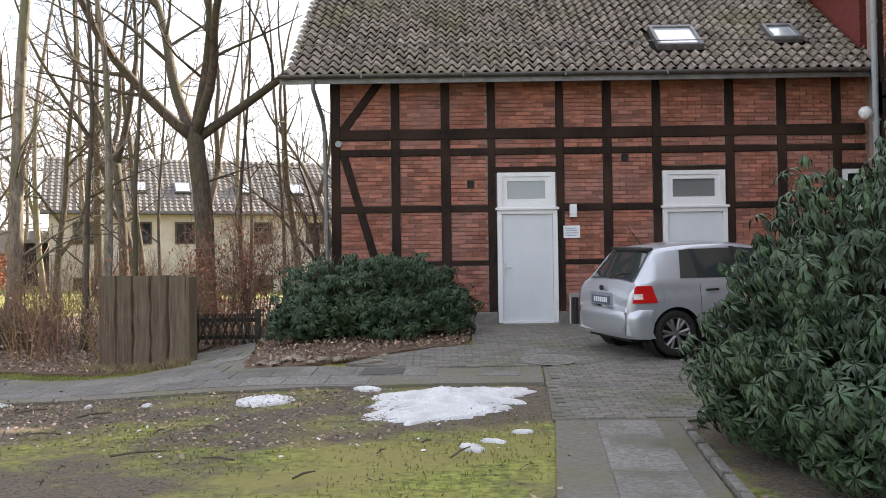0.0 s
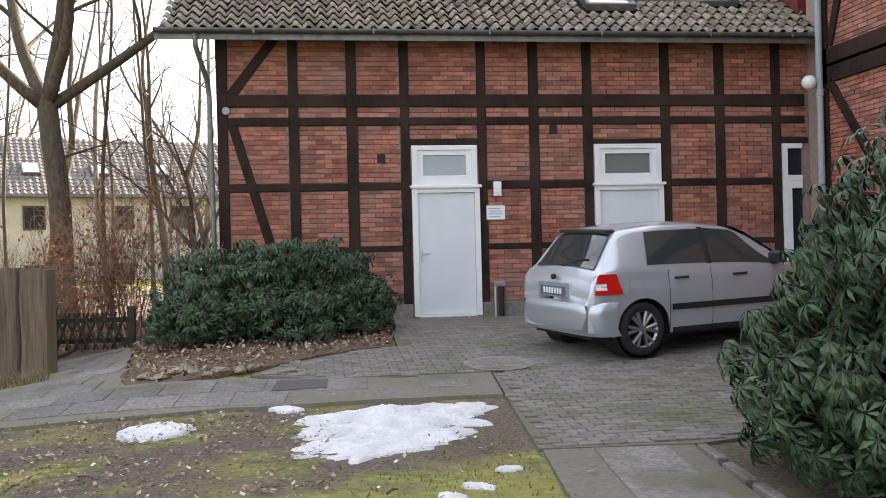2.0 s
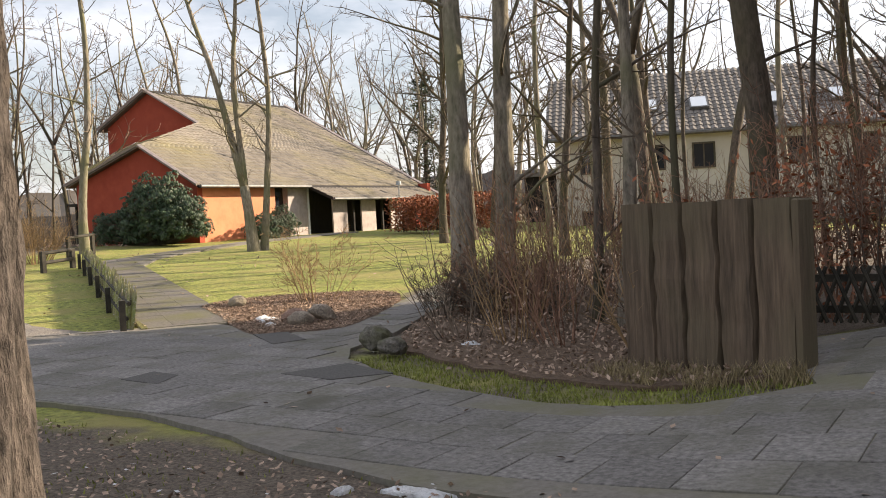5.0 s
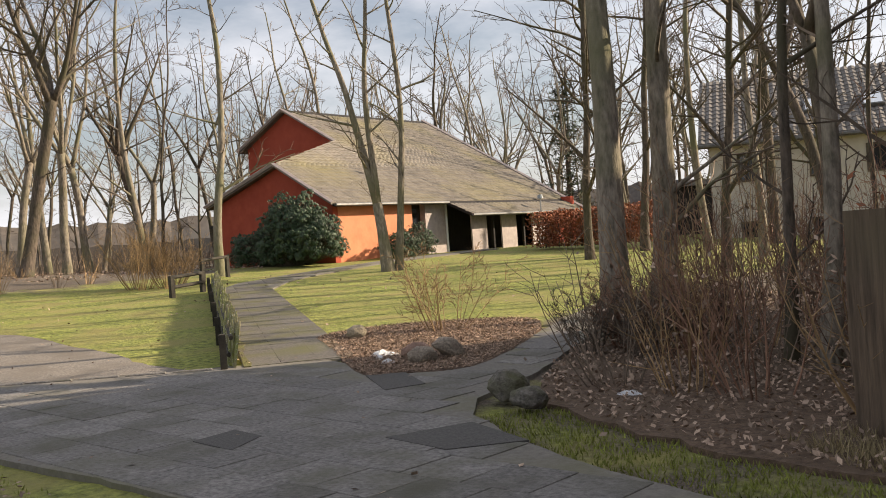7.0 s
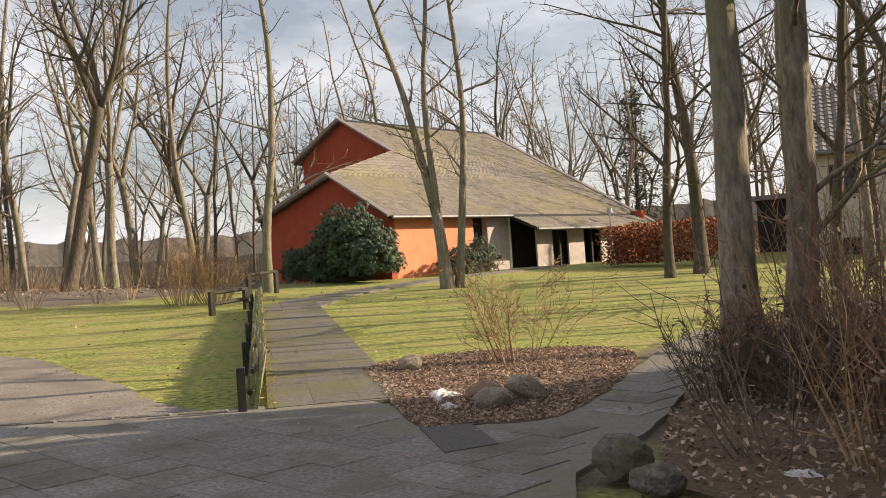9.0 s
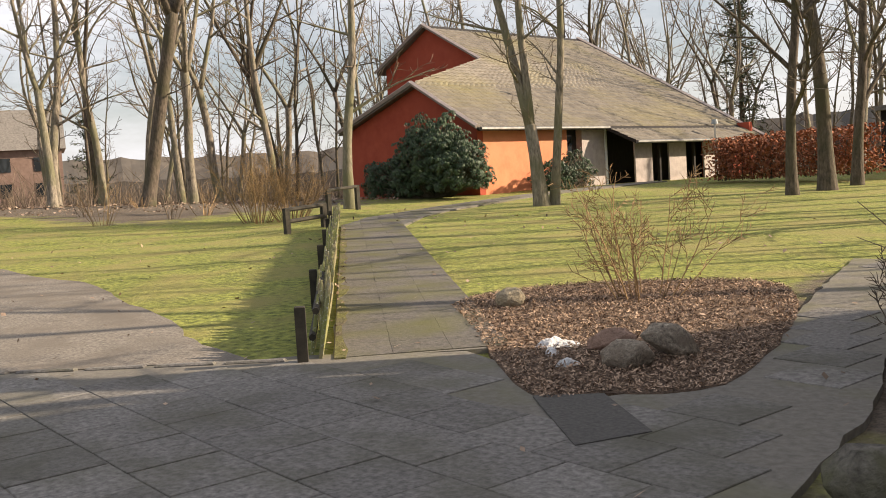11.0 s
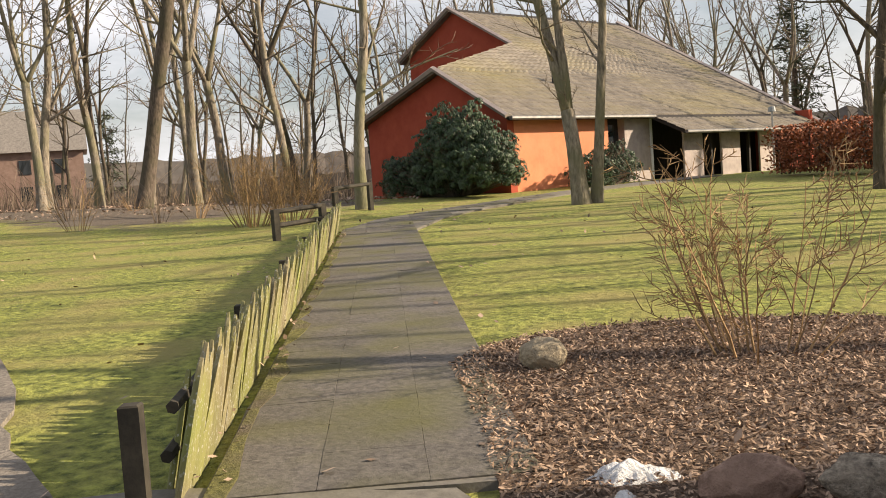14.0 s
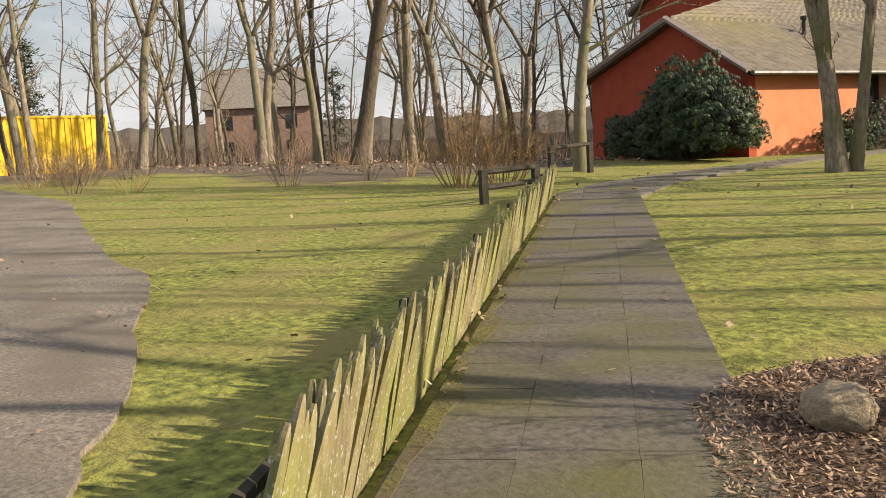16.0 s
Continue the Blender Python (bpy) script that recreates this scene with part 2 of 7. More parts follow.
CLEARLAMP = plain("clear_lens", (0.7, 0.66, 0.64), 0.15, 0.0, 0.6)
SIGNWHITE = plain("sign_white", (0.75, 0.77, 0.8), 0.4)
BLUEGREY = plain("sign_print", (0.3, 0.38, 0.5), 0.5)
STEEL = plain("brushed_steel", (0.5, 0.5, 0.5), 0.3, 0.9)
CONIFER = mat("conifer", (0.04, 0.053, 0.035), (0.11, 0.125, 0.08), 3, 0.9, 0.0, piece=0.4, coord="World")
FARWOOD = mat("far_woods", (0.065, 0.055, 0.048), (0.14, 0.118, 0.1), 0.35, 0.95, 0.0, (0.09, 0.085, 0.08), 0.05, coord="World")
FARHOUSE = mat("far_brick", (0.2, 0.13, 0.105), (0.3, 0.21, 0.175), 2, 0.9, 0.0)
DRYGRASS = mat("dry_grass", (0.16, 0.125, 0.065), (0.36, 0.29, 0.16), 3, 0.85, 0.0, piece=0.35, coord="World")
GRASSBLADE = mat("grass_blade", (0.12, 0.14, 0.026), (0.26, 0.28, 0.06), 1.2, 0.8, 0.0, piece=0.3, coord="World")


def ground_material():
    m = mat("lawn", (0.05, 0.07, 0.014), (0.38, 0.4, 0.09), 11, 0.95, 1.0, (0.27, 0.24, 0.08), 0.9, dist=0.06, coord="World")
    n, l = m.node_tree.nodes, m.node_tree.links
    b = n["Principled BSDF"]
    old = b.inputs["Base Color"].links[0].from_socket
    g = n.new("ShaderNodeNewGeometry")
    s = n.new("ShaderNodeTexNoise")
    s.inputs["Scale"].default_value, s.inputs["Detail"].default_value, s.inputs["Roughness"].default_value = 30, 8, 0.7
    l.new(g.outputs["Position"], s.inputs["Vector"])
    r = n.new("ShaderNodeValToRGB")
    r.color_ramp.elements[0].position, r.color_ramp.elements[1].position = 0.35, 0.68
    r.color_ramp.elements[0].color, r.color_ramp.elements[1].color = (0.06, 0.046, 0.034, 1), (0.21, 0.17, 0.13, 1)
    l.new(s.outputs["Fac"], r.inputs["Fac"])
    at = n.new("ShaderNodeAttribute")
    at.attribute_name = "bare"
    w = n.new("ShaderNodeTexNoise")
    w.inputs["Scale"].default_value, w.inputs["Detail"].default_value = 1.6, 6
    l.new(g.outputs["Position"], w.inputs["Vector"])
    a = n.new("ShaderNodeMath")
    a.operation = "ADD"
    l.new(at.outputs["Fac"], a.inputs[0])
    l.new(w.outputs["Fac"], a.inputs[1])
    r2 = n.new("ShaderNodeMapRange")
    r2.inputs["From Min"].default_value, r2.inputs["From Max"].default_value = 0.85, 1.15
    l.new(a.outputs[0], r2.inputs["Value"])
    x = n.new("ShaderNodeMix")
    x.data_type = "RGBA"
    l.new(r2.outputs["Result"], x.inputs["Factor"])
    l.new(old, x.inputs["A"])
    l.new(r.outputs["Color"], x.inputs["B"])
    l.new(x.outputs["Result"], b.inputs["Base Color"])
    return m


# ---- helpers for shapes ----
class Shape:
    """Vertices and faces of one mesh."""

    def __init__(self):
        self.v, self.f = [], []

    def quad(self, *p):
        i = len(self.v)
        self.v += [tuple(q) for q in p]
        self.f.append(tuple(range(i, i + len(p))))

    def box(self, x0, x1, y0, y1, z0, z1, m=None, bevel=0.0):
        c = [(x, y, z) for z in (z0, z1) for y in (y0, y1) for x in (x0, x1)]
        if bevel:
            b = bevel
            c += [(x, y, z1) for y in (y0 + b, y1 - b) for x in (x0 + b, x1 - b)]
            c[4:8] = [(x, y, z1 - b) for y in (y0, y1) for x in (x0, x1)]
        i = len(self.v)
        self.v += [tuple(m @ Vector(q)) if m else q for q in c]
        f = [(0, 2, 3, 1), (0, 1, 5, 4), (1, 3, 7, 5), (3, 2, 6, 7), (2, 0, 4, 6)]
        if bevel:
            f += [(8, 9, 11, 10), (4, 5, 9, 8), (5, 7, 11, 9), (7, 6, 10, 11), (6, 4, 8, 10)]
        else:
            f += [(4, 5, 7, 6)]
        self.f += [tuple(i + k for k in q) for q in f]

    def tube(self, pts, radii, sides=6, cap=True):
        pts = [Vector(p) for p in pts]
        base = len(self.v)
        up = Vector((0.3, 0.2, 1)).normalized()
        for k, p in enumerate(pts):
            d = (pts[min(k + 1, len(pts) - 1)] - pts[max(k - 1, 0)]).normalized()
            a = d.cross(up)
            if a.length < 0.05:
                a = d.cross(Vector((1, 0, 0)))
            a.normalize()
            b = d.cross(a)
            r = radii[k] if hasattr(radii, "__len__") else radii
            for s in range(sides):
                t = 2 * math.pi * s / sides
                self.v.append(tuple(p + (a * math.cos(t) + b * math.sin(t)) * r))
        for k in range(len(pts) - 1):
            for s in range(sides):
                i, j = base + k * sides + s, base + k * sides + (s + 1) % sides
                self.f.append((i, j, j + sides, i + sides))
        if cap:
            self.f.append(tuple(base + s for s in reversed(range(sides))))
            self.f.append(tuple(base + (len(pts) - 1) * sides + s for s in range(sides)))

    def mesh(self, name, material, smooth=False):
        me = bpy.data.meshes.new(name)
        me.from_pydata(self.v, [], self.f)
        me.materials.append(material)
        if smooth:
            me.polygons.foreach_set("use_smooth", [True] * len(me.polygons))
        me.update()
        return me


def part(name, shape, material, parent=None, label="", smooth=False):
    ob = new(name, shape.mesh(name, material, smooth) if isinstance(shape, Shape) else shape)
    if parent:
        ob.parent = parent
    return tagged(ob, label)


def thing(name, label, category, group="", kind="", m=None):
    ob = new(name)
    if m is not None:
        ob.matrix_world = m
    return tagged(ob, label, category, group, kind)


def boxpart(name, ext, material, parent, label="", bevel=0.0):
    s = Shape()
    s.box(*ext, bevel=bevel)
    return part(name, s, material, parent, label)


def sstep(a, b, x):
    t = min(1, max(0, (x - a) / (b - a)))
    return t * t * (3 - 2 * t)


def gz(x, y):
    """The height of the ground."""
    u = (x + 12) * -0.85 + (y + 1) * 0.53
    r = 0.034 * (u + math.sqrt(u * u + 9)) / 2
    r += 0.03 * max(0, -x - 30) * sstep(20, 6, y)
    return -0.55 + min(r, 1.0 + 0.5 * sstep(20, 6, y) + 0.012 * max(0, r - 1)) + 0.5 * sstep(-9, -1, y) * sstep(-6.5, -2.5, x)


def inside(p, poly):
    c, j = False, len(poly) - 1
    for i in range(len(poly)):
        (xi, yi), (xj, yj) = poly[i], poly[j]
        if (yi > p[1]) != (yj > p[1]) and p[0] < (xj - xi) * (p[1] - yi) / (yj - yi) + xi:
            c = not c
        j = i
    return c


def curve(points, n=6):
    """A smooth closed outline through the points."""
    out, k = [], len(points)
    for i in range(k):
        p = [Vector(points[(i + d) % k]) for d in (-1, 0, 1, 2)]
        for s in range(n):
            t = s / n
            q = 0.5 * (2 * p[1] + (p[2] - p[0]) * t + (2 * p[0] - 5 * p[1] + 4 * p[2] - p[3]) * t * t + (3 * p[1] - p[0] - 3 * p[2] + p[3]) * t ** 3)
            out.append((q.x, q.y))
    return out


def rough(poly, amp, step=0.22, seed=1):
    """The outline with an uneven, overgrown edge."""
    out, n = [], len(poly)
    for i in range(n):
        a, b = Vector(poly[i]), Vector(poly[(i + 1) % n])
        k = max(1, int((b - a).length / step))
        for j in range(k):
            p = a.lerp(b, j / k)
            out.append((p.x + amp * noise.noise((p.x * 3.1, p.y * 3.1, seed)) * 1.6, p.y + amp * noise.noise((p.x * 3.1, p.y * 3.1, seed + 20)) * 1.6))
    return out


def sheet(name, poly, off, material, label, category, step=0.5, rise=None):
    """A flat piece of ground cover, laid over the slope."""
    bm = bmesh.new()
    bm.faces.new([bm.verts.new((x, y, 0)) for x, y in poly])
    xs, ys = [p[0] for p in poly], [p[1] for p in poly]
    for ax, lo, hi in ((0, min(xs), max(xs)), (1, min(ys), max(ys))):
        k = math.floor(lo / step) + 1
        while k * step < hi:
            co, no = [0, 0, 0], [0, 0, 0]
            co[ax], no[ax] = k * step, 1
            bmesh.ops.bisect_plane(bm, geom=bm.verts[:] + bm.edges[:] + bm.faces[:], plane_co=co, plane_no=no)
            k += 1
    for v in bm.verts:
        v.co.z = gz(v.co.x, v.co.y) + off + (rise(v.co.x, v.co.y) if rise else 0)
    rim = bmesh.ops.extrude_edge_only(bm, edges=[e for e in bm.edges if e.is_boundary])
    for v in rim["geom"]:
        if isinstance(v, bmesh.types.BMVert):
            v.co.z -= 0.12
    bmesh.ops.recalc_face_normals(bm, faces=bm.faces)
    if sum(f.normal.z for f in bm.faces) < 0:
        bmesh.ops.reverse_faces(bm, faces=bm.faces)
    me = bpy.data.meshes.new(name)
    bm.to_mesh(me)
    bm.free()
    me.materials.append(material)
    ob = new(name, me)
    return tagged(ob, label, category, kind="structure")


# ---- plan ----
MAIN_WALK = [(0.25, -5.0), (-0.7, -5.05), (-2.2, -4.85), (-3.5, -4.65), (-3.75, -4.0), (-3.9, -2.6), (-4.2, -1.0), (-5.3, -0.9), (-4.95, -2.5), (-4.65, -3.35), (-5.4, -3.75), (-6.6, -3.7), (-7.6, -3.35), (-8.7, -2.75), (-9.5, -2.15),
             (-9.95, -1.5), (-10.25, 0.0), (-10.9, 1.9), (-11.5, 3.7), (-12.3, 6.5), (-13.2, 6.5), (-12.35, 3.7), (-11.8, 2.0), (-11.35, 0.6), (-11.25, 0.1), (-11.65, -0.5), (-12.1, -0.72), (-12.55, -0.25), (-13.4, 0.0), (-14.3, -0.7), (-15.4, -2.0), (-16.8, -3.4), (-16.0, -4.9), (-14.0, -4.85), (-11.0, -4.85), (-9.6, -4.95), (-8.5, -5.25), (-7.5, -5.65), (-6.4, -5.95), (-4.8, -6.1), (-3.3, -6.1), (-1.4, -5.95), (0.2, -5.95)]
PD = Vector((-0.796, 0.605)).normalized()
PN = Vector((PD.y, -PD.x))
PL = Vector((-14.08, -0.79))
GARDEN_PATH = [tuple(PL), tuple(PL + PD * 8), tuple(PL + PD * 15.0), (-27.6, 10.3), (-28.7, 13.5), (-30.0, 19.0), (-30.2, 26.5), (-29.2, 26.5), (-28.9, 19.0), (-27.4, 13.6), (-26.0, 10.9), tuple(PL + PD * 14 + PN * 1.42), tuple(PL + PD * 7 + PN * 1.42), tuple(PL + PN * 1.42)]
DRIVE_EDGE = [(-14.3, -1.0), (-15.7, -1.05), (-17.2, -0.55), (-19.3, -0.15), (-21.4, 0.35), (-23.5, 0.3), (-28, 0.6), (-34, 1.0), (-39, 0.0), (-46, -2.0), (-46, -22), (-20, -22), (-15.0, -9), (-14.5, -4.9), (-16.1, -4.8), (-16.9, -3.4), (-15.5, -1.95)]
DRIVE = curve(DRIVE_EDGE[:8], 5)[:35] + DRIVE_EDGE[7:]
BED = curve([(-12.12, -0.72), (-11.68, -0.5), (-11.22, 0.12), (-11.6, 1.6), (-12.3, 3.3), (-13.1, 4.3), (-14.1, 4.1), (-15.2, 3.0), (-15.3, 1.75), (-14.2, 0.85)], 4)
ISLAND = curve([(-4.8, -2.75), (-5.6, -3.0), (-6.8, -2.8), (-7.6, -2.45), (-8.5, -1.95), (-9.1, -1.5), (-9.6, -0.9), (-10.2, 0.2), (-11.0, 2.4), (-11.8, 4.8), (-11.5, 8.5), (-8.0, 9.0), (-5.8, 4.0), (-5.5, -0.6), (-5.0, -2.2)], 3)
HOUSEBED = [(-0.5, -0.15), (-0.6, -3.2), (-1.1, -3.4), (-1.95, -4.05), (-2.7, -4.6), (-3.3, -4.8), (-3.6, -4.6), (-3.72, -4.0), (-3.86, -2.6), (-4.15, -1.0), (-4.1, 1.5), (-3.2, 1.2), (-3.02, -0.15)]
FORECOURT = [(0.22, -5.95), (0.08, -7.85), (1.35, -7.95), (2.6, -7.6), (6.6, -7.0), (6.6, -0.05), (-0.48, -0.05), (-0.58, -3.22), (-1.08, -3.42), (-1.93, -4.08), (-2.3, -4.6), (-1.5, -4.95), (0.28, -4.98)]
FRONT_SLABS = [(0.1, -7.9), (1.28, -7.98), (0.9, -11.0), (0.35, -16.0), (0.1, -20.0), (-1.1, -20.0), (-0.8, -16.0), (-0.25, -11.0)]


MAIN_WALK, GARDEN_PATH = rough(MAIN_WALK, 0.025), rough(GARDEN_PATH, 0.02, 0.3, 2)
DRIVE, BED = rough(DRIVE, 0.05, 0.3, 3), rough(BED, 0.03, 0.2, 4)
ISLAND, HOUSEBED = rough(ISLAND, 0.1, 0.2, 5), rough(HOUSEBED, 0.06, 0.2, 6)


# ---- ground ----
def spread(lo, hi, step):
    far = [3000, 1500, 800, 400, 250, 160, 110, 80, 55, 35, 22, 14, 8, 4, 2]
    k = int((hi - lo) / step)
    return [lo - f for f in far] + [lo + i * step for i in range(k + 1)] + [hi + f for f in reversed(far)]


def build_ground():
    xs, ys = spread(-52, 9, 0.45), spread(-22, 40, 0.45)
    s = Shape()
    bare = []
    for y in ys:
        for x in xs:
            n1 = noise.noise((x * 0.9, y * 0.9, 0.0)) * 0.012 + noise.noise((x * 0.25, y * 0.25, 3.0)) * 0.02
            inner = -22 < y < 40 and -52 < x < 9
            s.v.append((x, y, gz(max(-52, min(9, x)), max(-22, min(40, y))) + (n1 - 0.03 if inner else 0)))
            # bare soil under the trees, and the worn lawn in front of the house
            worn = (0.62 + 0.2 * sstep(-3.5, -5.5, x)) * sstep(-13, -8.5, x) * sstep(-5.2, -6.2, y) * sstep(-30, -20, y) * (0.85 + 0.8 * noise.noise((x * 0.4, y * 0.4, 7)))
            worn -= 0.3 * sstep(-3.2, -1.6, x) * sstep(-8.0, -9.6, y)
            worn = worn + 0.12 * sstep(-9.5, -6.5, y) * sstep(-13, -9, x) * (y < -5)
            worn += 0.35 * sstep(-4.5, -6.5, x) * sstep(-10.5, -8.5, y) * sstep(-13, -11, x) * (y < -5)
            wood = 0.8 * sstep(-30, -36, x) * sstep(19, 14, y) * sstep(4, 8, y + 0.12 * (x + 40)) + 0.7 * sstep(-38, -44, x)
            north = 0.75 * sstep(-14, -12, x) * sstep(-2, 0, y) * sstep(30, 22, y) + 0.5 * sstep(34, 40, y)
            bush = 0.8 * sstep(0.7, 1.5, x) * sstep(-6.8, -8.0, y)
            verge = 0.52 * sstep(-11, -10, x) * sstep(-3.5, -4.5, x) * sstep(-4.5, -3.8, y) * sstep(0, -1, y)
            bare.append(min(0.8, max(worn, wood, north, bush, verge)))
    w = len(xs)
    s.f = [(j * w + i, j * w + i + 1, (j + 1) * w + i + 1, (j + 1) * w + i) for j in range(len(ys) - 1) for i in range(w - 1)]
    me = s.mesh("ground", ground_material(), True)
    me.attributes.new("bare", "FLOAT", "POINT").data.foreach_set("value", bare)
    tagged(new("ground", me), "mossy winter lawn with worn bare soil patches", "ground", kind="structure")


build_ground()
main_walk = sheet("pavement", MAIN_WALK, 0.012, SLABBED, "walkway of weathered grey concrete slabs", "pavement")
garden_path = sheet("path", GARDEN_PATH, 0.012, SLABBED, "straight garden path of mossy concrete slabs", "path")
drive = sheet("road", DRIVE, 0.008, ASPHALT, "worn grey asphalt drive beside the lawn", "road")
bed = sheet("mulch_bed", BED, 0.014, MULCH, "planting bed covered in brown wood chips", "flower bed", 0.4)
island = sheet("leafy_ground", ISLAND, 0.012, LITTERSOIL, "raised island of leaf litter under bare shrubs", "ground", 0.5)
housebed = sheet("house_bed", HOUSEBED, 0.014, LITTERSOIL, "bed of fallen leaves beside the house", "flower bed", 0.4, lambda x, y: 0.0 + 0.03 * noise.noise((x * 2, y * 2, 5)))
forecourt = sheet("forecourt", FORECOURT, 0.004, SLABBED, "forecourt paved with small grey paving bricks", "pavement")
for k, pts in enumerate((((-11.99, -0.8), (-11.66, -0.51), (-10.95, -1.03), (-11.12, -1.46)), ((-2.05, -5.45), (-1.5, -5.4), (-1.48, -5.02), (-2.0, -5.0)), ((-9.6, -3.15), (-8.9, -3.3), (-8.5, -2.85), (-9.3, -2.45)), ((-11.05, -3.83), (-10.46, -3.92), (-10.64, -3.47), (-11.07, -3.39)))):
    sheet("path_repair", list(pts), 0.026, TARPATCH, "dark tar repair patch in the paving", "pavement")
front_walk = sheet("front_walk", FRONT_SLABS, 0.006, SLABBED, "garden walk of large concrete slabs", "path")


# ---- half-timbered house ----
POSTS = [(-2.92, 0.17), (-1.83, 0.16), (-0.92, 0.16), (-0.085, 0.14), (1.16, 0.13), (2.02, 0.15), (2.92, 0.15), (4.25, 0.15), (5.2, 0.16), (6.2, 0.15)]
RAILS = [(3.34, 3.53), (3.05, 3.17), (2.02, 2.14)]
TOP = 4.42
house = thing("timber_house", "half-timbered brick house with dark beams and tiled roof", "house")
s = Shape()
s.box(-3.0, 6.9, 0.06, 0.3, -0.4, TOP)
brick_wall = part("brick_wall", s, MORTAR, house, "red brick infill with pale mortar")
for x0, x1 in ((-3.02, -0.02), (1.11, 2.98), (4.19, 6.27)):
    boxpart("plinth", (x0, x1, -0.01, 0.06, -0.5, 0.2), PLINTH, house, "low grey stone plinth", 0.01)
for x0, x1 in ((0.0, 1.09), (3.0, 4.17)):
    boxpart("doorstep", (x0, x1, -0.12, 0.06, -0.4, -0.012), PLINTH, house, "worn stone doorstep", 0.01)
boxpart("side_wall", (-3.0, -2.76, 0.3, 13.0, -0.4, TOP), MORTAR, house)
boxpart("side_wall", (6.6, 6.9, 0.3, 13.0, -0.4, TOP), MORTAR, house)
boxpart("back_wall", (-2.76, 6.6, 12.8, 13.0, -0.4, TOP), MORTAR, house)
rng = random.Random(4)


def beam(a, b, w, y0, y1, parent, name="beam"):
    """A timber from a to b on the front, w wide, hewn a little uneven."""
    sh = Shape()
    (x0, z0), (x1, z1) = a, b
    d = Vector((x1 - x0, z1 - z0)).normalized()
    nrm = Vector((-d.y, d.x)) * w / 2
    k = max(2, int((Vector(b) - Vector(a)).length / 0.7))
    ring = []
    for i in range(k + 1):
        t = i / k
        c = Vector((x0 + (x1 - x0) * t, z0 + (z1 - z0) * t))
        e = 1 + rng.uniform(-0.08, 0.08)
        p, q = c + nrm * e, c - nrm * e
        ring.append([(p.x, y1, p.y), (p.x, y0 + 0.008, p.y), (p.x - nrm.x * 0.15, y0, p.y - nrm.y * 0.15), (q.x + nrm.x * 0.15, y0, q.y + nrm.y * 0.15), (q.x, y0 + 0.008, q.y), (q.x, y1, q.y)])
    sh.v = [v for r in ring for v in r]
    for i in range(k):
        for j in range(6):
            a0, a1 = i * 6 + j, i * 6 + (j + 1) % 6
            sh.f.append((a0, a1, a1 + 6, a0 + 6))
    sh.f += [tuple(reversed(range(6))), tuple(range(k * 6, k * 6 + 6))]
    return part(name, sh, TIMBER, parent)


for px, pw in POSTS:
    beam((px, 0.2), (px, TOP), pw, 0.012, 0.1, house, "post")
for z0, z1 in RAILS:
    if z0 == 2.02:
        for a, b in ((-2.84, -0.15), (1.22, 2.85), (4.32, 6.13)):
            beam((a, (z0 + z1) / 2), (b, (z0 + z1) / 2), z1 - z0, 0.018, 0.1, house, "rail")
    else:
        beam((-2.84, (z0 + z1) / 2), (6.7, (z0 + z1) / 2), z1 - z0, 0.005 if z0 > 3.2 else 0.016, 0.1, house, "rail")
for a, b in ((-2.84, -0.15), (1.22, 2.85), (4.32, 6.13)):
    beam((a, 1.09), (b, 1.09), 0.085, 0.022, 0.1, house, "rail")
beam((-0.03, 2.775), (1.1, 2.775), 0.1, 0.014, 0.1, house, "lintel")
beam((2.99, 2.765), (4.18, 2.765), 0.09, 0.014, 0.1, house, "lintel")
beam((6.27, 2.765), (6.75, 2.765), 0.09, 0.014, 0.1, house, "lintel")
beam((-2.8, 3.5), (-2.1, TOP), 0.16, 0.02, 0.1, house, "brace")
beam((-2.78, 3.1), (-2.2, 1.1), 0.15, 0.02, 0.1, house, "brace")


